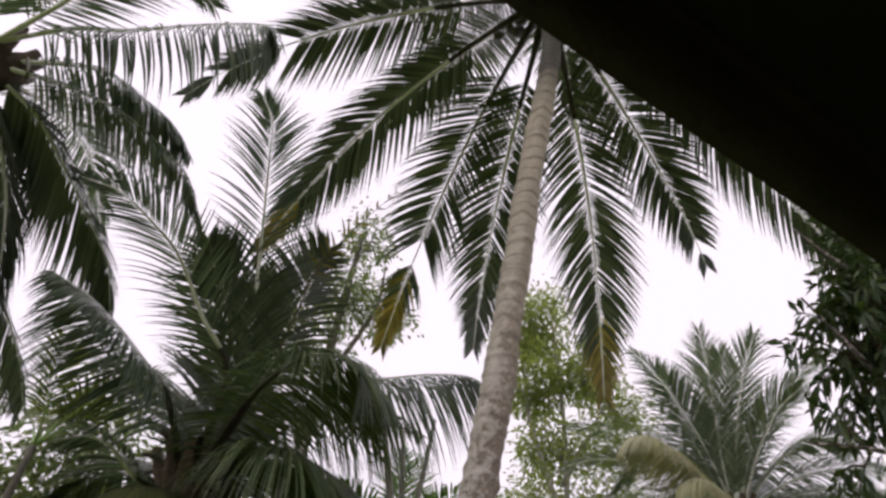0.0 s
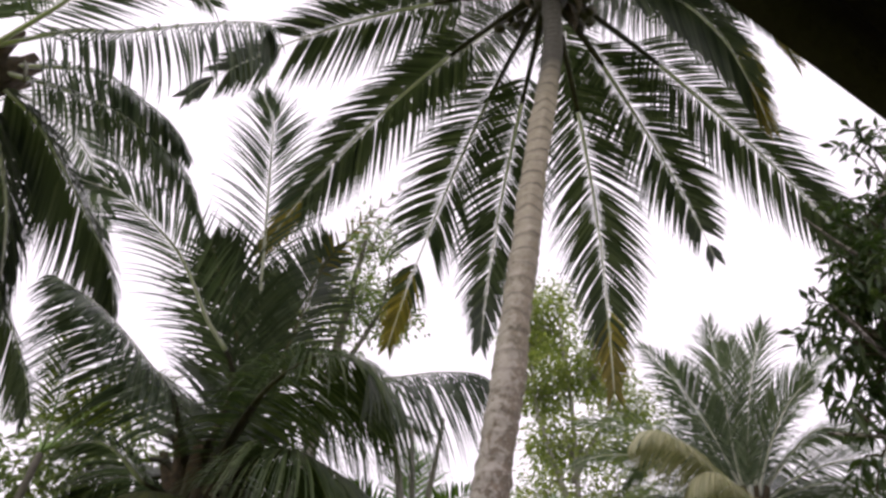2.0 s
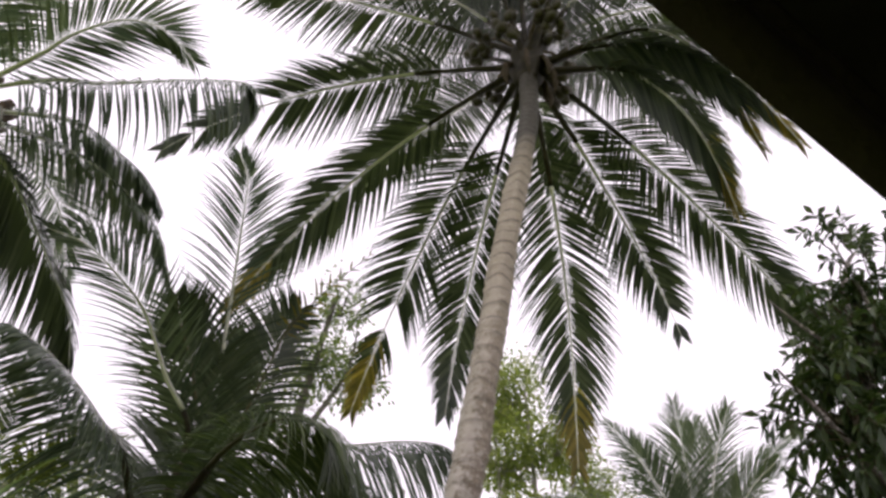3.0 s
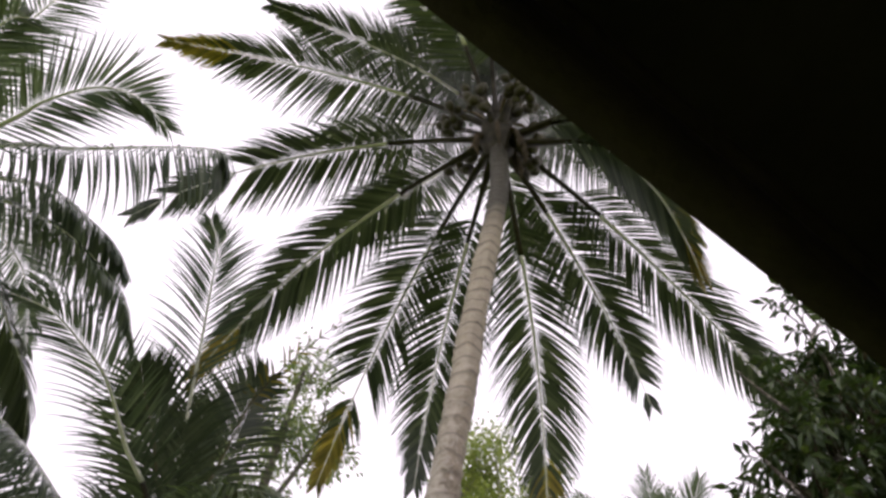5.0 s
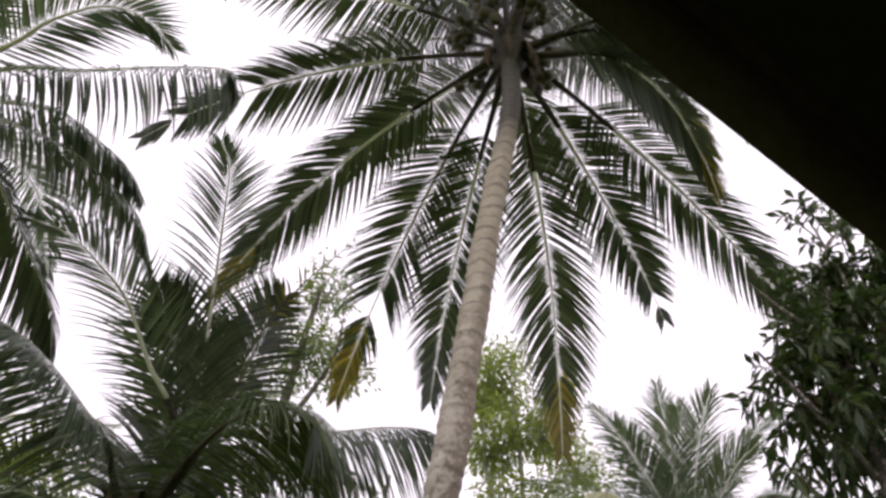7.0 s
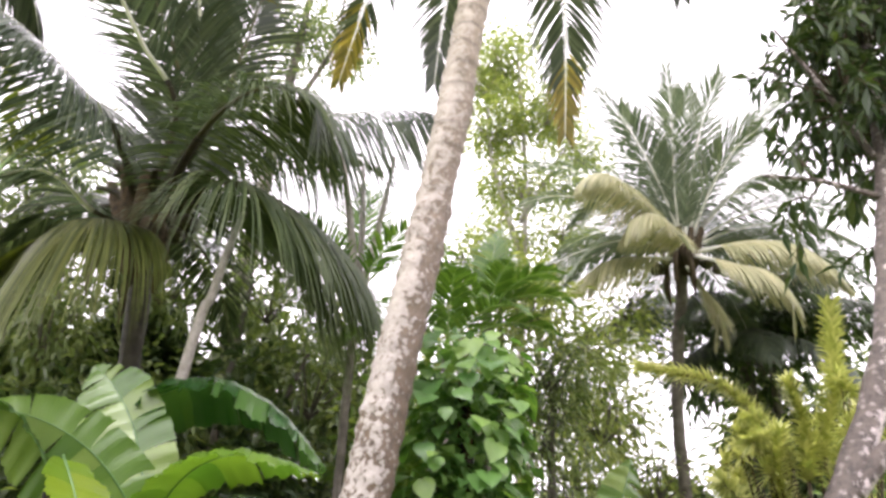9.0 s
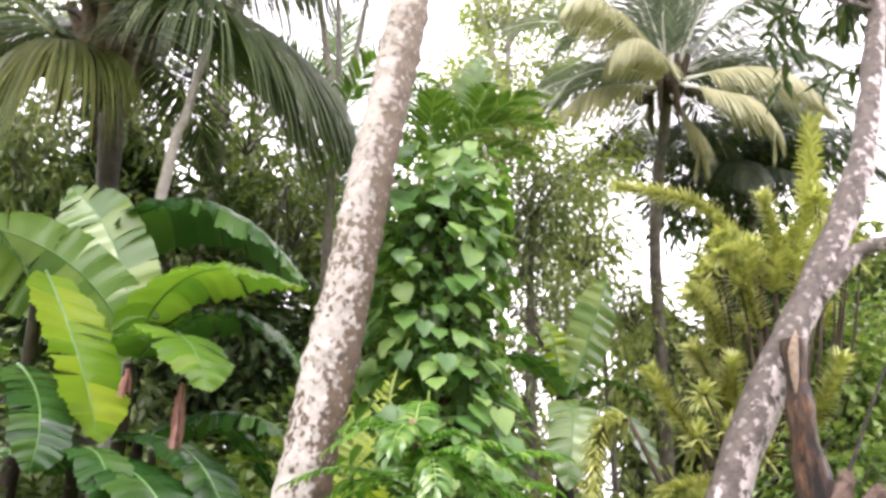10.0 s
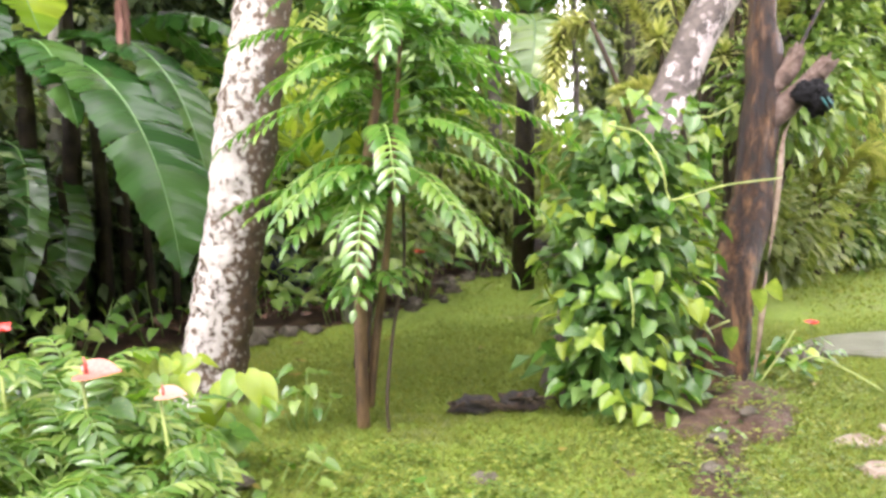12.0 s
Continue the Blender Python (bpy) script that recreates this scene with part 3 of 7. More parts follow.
def crown_heart(tree, hub, rng, r=0.2, spathes=4, nuts=20, nut_size=0.105, spread=0.5, sheath=0.55):
    """Fibrous sheaths, hanging dry spathes and bunches of nuts under the fronds."""
    hub = Vector(hub)
    sh = Shape()
    for k in range(9):
        a = k * 2.4 + rng.uniform(-0.2, 0.2)
        o = Vector((math.cos(a), math.sin(a), 0))
        b = hub + o * r * 0.45 + Vector((0, 0, -0.30))
        sh.tube([b, b + o * 0.10 + Vector((0, 0, 0.25)), hub + o * (r + 0.2) + Vector((0, 0, 0.25 + 0.2 * rng.random()))], [0.11, 0.10, 0.05], 8, 0.3, 0.6)
    sh.blob(hub + Vector((0, 0, -0.05)), (r * 0.9, r * 0.9, sheath), 12, 8, 0.35, 3)
    part("leaf_sheath", sh, M_FIBRE, tree, "brown fibrous leaf bases")
    for k in range(spathes):
        a = rng.uniform(0, 6.28)
        o = Vector((math.cos(a), math.sin(a), 0))
        b = hub + o * r * 0.9
        ln = rng.uniform(0.5, 0.8)
        sp = Shape()
        sp.tube([b, b + o * 0.16 + Vector((0, 0, -0.15)), b + o * 0.2 + Vector((0, 0, -0.25 - ln * 0.5)), b + o * 0.18 + Vector((0, 0, -0.2 - ln))], [0.025, 0.055, 0.06, 0.01], 7, 0.3, 0.5)
        part("spathe", sp, M_FIBRE, tree, "dry hanging spathe")
    bunch = 0
    for k in range(max(1, nuts // 5)):
        a = 6.28 * k / max(1, nuts // 5) + rng.uniform(-0.3, 0.3)
        o = Vector((math.cos(a), math.sin(a), 0))
        top = hub + o * r * 0.8 + Vector((0, 0, 0.25))
        end = hub + o * (r + spread) * rng.uniform(0.8, 1.0) + Vector((0, 0, -0.05 - 0.2 * rng.random()))
        stk = Shape()
        stk.tube(bezier(top, (top + end) * 0.5 + Vector((0, 0, 0.2)), end, 8), [0.03 - 0.002 * i for i in range(8)], 6)
        part("fruit_stalk", stk, M_RACHIS_DARK, tree)
        for j in range(5):
            if bunch >= nuts:
                break
            bunch += 1
            d = Vector((rng.uniform(-1, 1), rng.uniform(-1, 1), rng.uniform(-0.8, 0.7))).normalized()
            q = end + d * nut_size * 1.25
            piece("coconut", NUT, tree, frame_of(q, Vector((rng.uniform(-1, 1), rng.uniform(-1, 1), 0.4)), d, nut_size * rng.uniform(0.85, 1.15)))


def frond_through(pts):
    """A stalk's line through given places, its azimuth with it."""
    line = smooth_line(pts, 7)
    d = line[-1] - line[0]
    return line, math.degrees(math.atan2(d.x, d.y))


# azimuth, rise, bend, length, twist, lift and power of each frond of the four palms
MAIN_HUB = (0.892, 4.506, 10.6)
MAIN_FRONDS = [
    (-77, 18, 82, 4.92, -7, 0.03, 1.37), (-58, -7, 49, 4.82, 7, 0.08, 1.02), (-34, 44, 38, 4.63, -4, -0.01, 1.53), (-24, 6, 64, 5.35, -3, 0.04, 1.15),
    (-10, -5, 72, 4.75, -3, -0.02, 1.50), (19, -15, 58, 5.15, -19, 0.06, 1.28), (37, 12, 90, 4.4, 7, 0.01, 1.56), (57, 12, 82, 5.95, 9, 0.14, 0.86),
    (70, 57, 80, 5.36, -31, -0.23, 1.63), (-91, 42, 74, 5.03, -15, 0.35, 1.43), (-99, 83, 108, 4.65, -15, 0.05, 1.08), (-127, 86, 90, 4.58, -2, 0.03, 1.50),
    (-59, 64, 51, 4.64, -6, -0.04, 1.58)]
MORE_MAIN = [(160, 45, 95, 4.7, 5, 0.1, 1.4), (-170, 66, 95, 4.7, 5, 0.1, 1.4), (125, 68, 95, 4.5, 0, 0.1, 1.4), (60, 78, 80, 4.4, 5, 0.2, 1.4), (-150, 50, 90, 4.6, 0, 0.1, 1.4),
             (15, 70, 90, 4.4, 4, 0.25, 1.5), (95, 66, 95, 4.5, 5, 0.25, 1.4), (180, 82, 60, 4.0, 0, 0.3, 1.6), (140, 84, 55, 3.8, 0, 0.3, 1.6), (-95, 82, 60, 3.9, 0, 0.3, 1.6)]
MAIN_RIGHT_HANG = [(0.95, 4.55, 10.58), (1.87, 4.26, 10.15), (2.27, 4.26, 9.72), (2.62, 4.43, 9.2), (2.86, 4.71, 8.74), (3.04, 5.0, 8.38)]
MAIN_RIGHT_TOP = [(0.95, 4.52, 10.65), (2.09, 3.85, 10.36), (2.71, 3.87, 9.86), (3.18, 4.05, 9.29), (3.61, 4.35, 8.72)]
MAIN_RIGHT_MID = [(0.95, 4.5, 10.62), (1.75, 4.1, 10.45), (2.45, 3.95, 10.05), (2.95, 4.1, 9.5), (3.3, 4.5, 8.85)]
LEFT_HUB = (-4.75, 4.3, 8.0)
# stalks of the left palm's fronds, from heart to tip
LEFT_ARCH = [(-4.6, 4.1, 8.12), (-3.82, 3.97, 8.2), (-3.3, 3.98, 8.23), (-2.57, 3.94, 8.33), (-2.04, 3.95, 8.4), (-1.92, 4.04, 8.39), (-1.89, 4.2, 8.33)]
LEFT_OVER = [(-4.6, 4.1, 8.1), (-3.82, 3.71, 8.19), (-3.43, 3.47, 8.14), (-2.97, 3.33, 8.19), (-2.64, 3.42, 8.24), (-2.41, 3.72, 8.26)]
LEFT_FALLING = [
    [(-4.6, 4.3, 8.05), (-3.93, 4.48, 7.99), (-3.4, 4.62, 7.83), (-2.98, 4.86, 7.64), (-2.71, 5.11, 7.47), (-2.57, 5.53, 7.22)],
    [(-4.6, 4.3, 8.15), (-3.73, 4.43, 8.27), (-3.26, 4.67, 8.13), (-2.97, 4.89, 8.01), (-2.82, 5.17, 7.9)],
    [(-4.6, 4.4, 8.0), (-4.24, 4.69, 7.81), (-3.97, 4.99, 7.53), (-3.64, 5.43, 7.13), (-3.43, 5.75, 6.84), (-3.38, 6.09, 6.53)],
    [(-4.7, 4.5, 7.95), (-4.42, 5.11, 7.26), (-4.32, 5.49, 6.72), (-4.32, 5.82, 6.23)],
    [(-4.85, 4.45, 7.95), (-5.0, 4.73, 7.44), (-4.69, 5.22, 6.95), (-4.3, 5.65, 6.43), (-3.98, 6.07, 5.92), (-3.85, 6.28, 5.58)]]
LEFT_RISING = [
    [(-4.7, 4.1, 8.1), (-4.45, 3.61, 8.34), (-4.09, 3.11, 8.38), (-3.79, 2.84, 8.4), (-3.54, 2.78, 8.3)],
    [(-4.8, 4.1, 8.2), (-4.6, 3.6, 9.2), (-4.2, 3.1, 10.1), (-3.6, 2.7, 10.5)],
    [(-4.9, 4.3, 8.2), (-5.6, 4.0, 9.2), (-6.5, 3.8, 9.6), (-7.3, 3.7, 9.2)],
    [(-4.8, 4.5, 8.2), (-4.9, 5.4, 9.1), (-4.8, 6.3, 9.4), (-4.7, 7.1, 8.9)]]
MID_HUB = (-2.6, 7.47, 5.5)
# stalk, leaflet length, count, gravity, curtain and darkness of stalk of the middle palm's fronds
MID_FRONDS = [
    ([(-2.65, 7.35, 5.6), (-2.75, 6.58, 5.98), (-2.84, 6.12, 5.96), (-2.94, 5.64, 5.93), (-3.07, 5.27, 5.91), (-3.28, 4.96, 5.88)], 1.15, 105, 0.9, 0.7, False),
    ([(-2.6, 7.4, 5.6), (-2.4, 7.0, 6.56), (-2.65, 6.45, 6.89), (-2.87, 5.89, 7.18), (-3.08, 5.51, 7.24), (-3.34, 5.23, 7.32), (-3.65, 5.03, 7.28)], 0.85, 72, 0.6, 0.1, False),
    ([(-2.55, 7.4, 5.6), (-2.24, 7.18, 6.58), (-2.23, 6.58, 7.4), (-2.21, 5.94, 8.11), (-2.17, 5.49, 8.44), (-2.15, 5.19, 8.65), (-2.21, 4.9, 8.68)], 0.8, 74, 0.6, 0.05, False),
    ([(-2.6, 7.45, 5.6), (-2.3, 7.25, 6.4), (-2.49, 6.7, 7.16), (-2.67, 6.42, 7.51), (-2.76, 6.14, 7.72)], 0.95, 105, 0.6, 0.1, True),
    ([(-2.55, 7.45, 5.6), (-2.08, 7.2, 6.62), (-1.81, 6.87, 7.41), (-1.68, 6.68, 7.92), (-1.55, 6.57, 8.19)], 0.9, 105, 0.6, 0.1, True),
    ([(-2.6, 7.5, 5.6), (-2.57, 7.38, 6.09), (-2.44, 7.27, 6.98), (-2.33, 7.08, 7.54), (-2.2, 6.9, 8.05)], 0.95, 110, 0.6, 0.1, True),
    ([(-2.5, 7.7, 5.5), (-1.96, 7.7, 6.83), (-1.38, 7.71, 7.16), (-0.88, 7.74, 7.24), (-0.31, 7.73, 7.34), (0.14, 7.74, 7.34), (0.41, 7.83, 7.23)], 1.35, 130, 0.9, 0.75, False),
    ([(-2.7, 7.4, 5.4), (-2.97, 7.14, 5.4), (-3.17, 6.83, 5.51), (-3.38, 6.7, 5.53), (-3.61, 6.64, 5.4)], 0.6, 44, 1.0, 0.3, False),
    ([(-2.6, 7.6, 5.5), (-2.2, 8.3, 6.3), (-1.7, 8.9, 6.5), (-1.3, 9.3, 6.0)], 1.0, 100, 1.2, 0.4, True),
    ([(-2.7, 7.6, 5.5), (-3.3, 8.2, 6.2), (-4.1, 8.6, 6.3), (-4.8, 8.8, 5.7)], 1.0, 100, 1.2, 0.4, True)]
MID_RIGHT_ARCH = [(-2.45, 7.5, 5.45), (-1.96, 7.04, 5.63), (-1.56, 6.74, 5.52), (-1.23, 6.69, 5.36), (-0.81, 6.8, 5.14), (-0.49, 6.98, 4.91), (-0.27, 7.26, 4.62)]
MID_LEFT_ARCH = [(-2.57, 7.45, 5.35), (-2.63, 7.05, 5.2), (-2.75, 6.71, 5.03), (-2.88, 6.51, 4.83), (-3.03, 6.45, 4.56), (-3.16, 6.53, 4.27)]
MID_UPPER_ARCH = [(-2.5, 7.45, 5.6), (-2.1, 6.92, 6.08), (-1.73, 6.46, 6.16), (-1.39, 6.24, 6.22), (-1.08, 6.2, 6.2), (-0.91, 6.28, 6.15), (-0.82, 6.44, 5.99)]
MID_WITHERED = [(-2.4, 7.4, 5.7), (-2.3, 7.35, 6.5), (-1.76, 6.79, 7.75), (-1.41, 6.5, 8.24), (-0.83, 6.15, 8.74)]
RIGHT_HUB = (4.15, 10.95, 7.6)
RIGHT_PALE = [
    [(4.05, 10.93, 7.66), (3.6, 10.5, 8.0), (3.2, 10.2, 8.2), (2.8, 10.0, 8.3), (2.5, 9.98, 8.25), (2.35, 10.05, 8.1)],
    [(4.21, 10.74, 7.5), (3.85, 10.32, 7.56), (3.44, 10.03, 7.66), (3.11, 9.98, 7.53), (2.95, 10.19, 7.3)],
    [(4.0, 10.89, 7.45), (3.18, 10.71, 7.31), (2.72, 10.61, 7.1), (2.28, 10.79, 6.76)],
    [(4.09, 10.89, 7.4), (4.2, 10.62, 6.83), (4.37, 10.6, 6.51), (4.35, 10.82, 6.08)],
    [(4.22, 10.76, 7.45), (4.6, 10.31, 7.07), (4.93, 10.04, 6.81), (5.15, 9.99, 6.46), (5.2, 10.18, 6.05)],
    [(4.3, 10.8, 7.54), (4.84, 10.33, 7.47), (5.34, 10.04, 7.29), (5.69, 9.91, 6.96), (5.98, 9.95, 6.58)]]
RIGHT_GREY = [
    [(4.3, 10.9, 7.7), (4.8, 10.72, 7.89), (5.37, 10.42, 7.89), (5.85, 10.22, 7.78), (6.42, 10.12, 7.38)],
    [(4.03, 11.07, 7.75), (3.49, 11.13, 8.6), (3.0, 11.31, 8.92), (2.56, 11.8, 8.54)],
    [(4.23, 11.01, 7.75), (4.91, 10.74, 8.54), (5.41, 10.52, 8.85), (5.98, 10.48, 8.64)],
    [(4.1, 11.1, 7.7), (3.7, 11.6, 8.2), (3.0, 12.0, 8.2), (2.5, 12.2, 7.6)],
    [(4.2, 11.1, 7.7), (4.8, 11.6, 8.3), (5.5, 12.0, 8.3), (6.1, 12.2, 7.7)]]
RIGHT_UPRIGHT = [
    [(4.1, 10.96, 7.7), (4.0, 10.58, 8.58), (3.9, 10.09, 9.41), (3.73, 9.56, 10.07)],
    [(4.14, 10.94, 7.7), (4.25, 10.54, 8.68), (4.37, 9.98, 9.47), (4.53, 9.47, 9.94)],
    [(4.08, 10.98, 7.7), (3.76, 10.79, 8.6), (3.47, 10.51, 9.27), (3.15, 10.18, 9.78)],
    [(4.2, 10.93, 7.7), (4.59, 10.57, 8.61), (4.88, 10.21, 9.07), (5.22, 9.95, 9.33)],
    [(4.15, 11.03, 7.7), (4.19, 10.71, 9.01), (4.29, 10.41, 9.82), (4.23, 10.2, 10.23)]]


def nut_cluster(tree, hub, lines, rng):
    """Thick fibrous leaf bases and crowded bunches of nuts on curved stalks round the heart of the tall palm."""
    hub = Vector(hub)
    sh = Shape()
    sh.blob(hub + Vector((0, 0, 0.10)), (0.21, 0.21, 0.55), 16, 10, 0.4, 3)
    # Dark base tone used here: shade inside the crown is put into colour.
    part("palm_heart", sh, M_PETIOLE, tree, "brown fibrous heart of the crown")
    for line in lines:
        st = Shape()
        k = max(5, int(len(line) * 0.19))
        st.tube(line[:k + 1], [0.105 - 0.065 * i / k for i in range(k + 1)], 8, 0.25, 0.6)
        part("leaf_sheath", st, M_PETIOLE, tree, "broad brown base of a frond")
    for b in range(13):
        a = 2 * math.pi * b / 13 + rng.uniform(-0.2, 0.2)
        o = Vector((math.cos(a), math.sin(a), 0))
        reach, rise = rng.uniform(0.36, 0.72), rng.uniform(0.06, 0.72)
        top = hub + o * 0.12 + Vector((0, 0, 0.5))
        end = hub + o * reach + Vector((0, 0, rise))
        stk = Shape()
        stk.tube(bezier(top, (top + end) * 0.5 + Vector((0, 0, 0.24)), end, 9), [0.03 - 0.0018 * i for i in range(9)], 7)
        part("fruit_stalk", stk, M_FRUIT_STALK, tree, "curved tan fruit stalk")
        for j in range(6):
            d = Vector((rng.uniform(-1, 1), rng.uniform(-1, 1), rng.uniform(-0.9, 0.5))).normalized()
            q = end + d * rng.uniform(0.09, 0.17)
            piece("coconut", NUT, tree, frame_of(q, Vector((rng.uniform(-1, 1), rng.uniform(-1, 1), 0.4)), d, rng.uniform(0.065, 0.092)))
    for k in range(9):
        a = rng.uniform(0, 6.28)
        o = Vector((math.cos(a), math.sin(a), 0))
        b = hub + o * 0.16
        sp = Shape()
        ln = rng.uniform(0.35, 0.7)
        sp.tube([b, b + o * 0.12 + Vector((0, 0, -0.12)), b + o * 0.16 + Vector((0, 0, -0.2 - ln * 0.5)), b + o * 0.12 + Vector((0, 0, -0.2 - ln))], [0.03, 0.05, 0.05, 0.01], 7, 0.3, 0.5)
        part("spathe", sp, M_FIBRE, tree, "dry hanging spathe")


def main_palm():
    rng = random.Random(11)
    tree = thing("coconut_palm", (-0.38, 4.5, 0), "tall leaning coconut palm with lichen-spotted ringed trunk and green nuts", "palm tree")
    line = smooth_line([(-0.42, 4.5, -0.05), (-0.365, 4.5, 0.28), (-0.18, 4.5, 1.44), (-0.05, 4.5, 2.3), (0.125, 4.5, 3.4), (0.238, 4.5, 4.2), (0.36, 4.5, 5.15), (0.49, 4.5, 6.3), (0.64, 4.5, 7.5), (0.775, 4.5, 8.5), (0.86, 4.5, 9.4), (0.895, 4.506, 10.5)], 6)
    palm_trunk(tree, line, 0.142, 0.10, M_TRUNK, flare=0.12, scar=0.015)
    gaps = {3: ((0.70, 0.77),), 6: ((0.90, 0.95),), 0: ((0.66, 0.71), (0.87, 0.91))}
    lines = []
    for i, (az, rise, bend, ln, tw, lift, pw) in enumerate(MAIN_FRONDS + MORE_MAIN):
        az -= 0.43
        pts = frond_line(MAIN_HUB, az, rise, bend, ln, tw, lift, pw)
        lines.append(pts)
        old = i in (1, 3, 5, 9, 8)
        frond(tree, pts, az, rng, 0.95, 130, 1.4 if i == 8 else 0.7, M_PALM, M_RACHIS, M_PALM_OLD if old else None, gaps.get(i, ()), width=0.033, taper=-0.3, bare=0.23, petiole=0.30, curtain=0.42 if 45 < abs(az) < 120 else 0.06, spread=62)
    for places in (MAIN_RIGHT_HANG, MAIN_RIGHT_TOP, MAIN_RIGHT_MID):
        pts, az = frond_through(places)
        lines.append(pts)
        frond(tree, pts, az, rng, 0.92, 115, 1.0, M_PALM, M_RACHIS, M_PALM_OLD, width=0.036, thick=0.7, petiole=0.3, curtain=0.8)
    nut_cluster(tree, MAIN_HUB, lines, rng)


def left_palm():
    rng = random.Random(12)
    tree = thing("coconut_palm", (-5.3, 4.2, 0), "coconut palm with long arching drooping fronds", "palm tree")
    palm_trunk(tree, smooth_line([(-5.5, 4.2, -0.05), (-5.2, 4.25, 3), (-4.8, 4.3, 8.0)], 8), 0.15, 0.12, M_TRUNK_FAR)
    for places, ln, count, hang, curtain, bare in (
            [(LEFT_ARCH, 1.0, 105, 0.8, 0.9, 0.1), (LEFT_OVER, 0.72, 80, 0.35, 0.0, 0.1)]
            + [(p, 0.70, 105, 0.8, 0.72, 0.1) for p in LEFT_FALLING[:2]] + [(p, 1.05, 125, 0.8, 0.6, 0.05) for p in LEFT_FALLING[2:]] + [(p, 0.75, 85, 0.6, 0.1, 0.12) for p in LEFT_RISING]):
        pts, az = frond_through(places)
        frond(tree, pts, az, rng, ln, count, hang, M_PALM if places in LEFT_FALLING[2:] else M_PALM_WET_HAZE, M_RACHIS, width=0.042 if places in LEFT_FALLING[2:] else 0.031, bare=bare, curtain=curtain, thick=0.65)
    crown_heart(tree, LEFT_HUB, rng, 0.2, 2, 0, 0.1, 0.4)


def middle_palm():
    rng = random.Random(13)
    tree = thing("coconut_palm", (-2.5, 8.0, 0), "stocky coconut palm with drooping fronds and a few nuts", "palm tree")
    palm_trunk(tree, smooth_line([(-2.3, 8.0, -0.05), (-2.4, 7.9, 2.5), (-2.58, 7.55, 5.4)], 8), 0.11, 0.10, M_TRUNK_DARK)
    for places, ln, count, hang, curtain, dark in MID_FRONDS:
        pts, az = frond_through(places)
        frond(tree, pts, az, rng, ln, count, hang, M_PALM if dark else M_PALM_WET_HAZE, M_RACHIS_DARK if dark else M_RACHIS, thick=0.7, width=0.042 if dark else 0.032, bare=0.12, petiole=0.25, curtain=curtain)
    for places, ln, count, mat in ((MID_RIGHT_ARCH, 1.9, 270, M_PALM_MID), (MID_LEFT_ARCH, 2.0, 290, M_PALM_OLIVE), (MID_UPPER_ARCH, 1.5, 210, M_PALM_MID)):
        pts, az = frond_through(places)
        frond(tree, pts, az, rng, ln, count, 1.1, mat, M_RACHIS_DARK, thick=1.0, bare=0.06, width=0.021, petiole=0.2, curtain=0.56, clumps=1.3)
    for az, rise, bend, ln, lift in ((50, 62, 70, 3.6, 0.2), (-60, 66, 60, 3.6, 0.2), (-5, 70, 50, 3.8, 0.2), (20, 48, 70, 3.6, 0.1), (-25, 40, 70, 3.2, 0.0), (8, 30, 80, 3.0, 0.0)):
        frond(tree, frond_line(MID_HUB, az, rise, bend, ln, rng.uniform(-10, 10), lift, 1.5, 26), az, rng, 0.9, 90, 0.9, M_PALM, M_RACHIS_DARK, thick=0.8, width=0.04, bare=0.14, petiole=0.25, curtain=0.35)
    pts, az = frond_through(MID_WITHERED)
    frond(tree, pts, az, rng, 0.28, 12, 1.2, M_PALM_OLD, M_RACHIS_DARK, thick=0.7, bare=0.55, width=0.03, petiole=0.4)
    for k in range(11):
        a = 2 * math.pi * k / 11 + rng.uniform(-0.2, 0.2)
        o = Vector((math.cos(a), math.sin(a), 0))
        b = Vector(MID_HUB) + o * 0.07 - Vector((0, 0, 0.15))
        st = Shape()
        st.tube(bezier(b, b + o * 0.18 + Vector((0, 0, 0.35)), b + o * rng.uniform(0.4, 0.7) + Vector((0, 0, rng.uniform(0.35, 0.75))), 9), [0.075 - 0.006 * i for i in range(9)], 8, 0.25, 0.6)
        part("leaf_sheath", st, M_PETIOLE, tree, "broad brown base of a frond")
    crown_heart(tree, MID_HUB, rng, 0.2, 5, 12, 0.10, 0.3, 0.55)


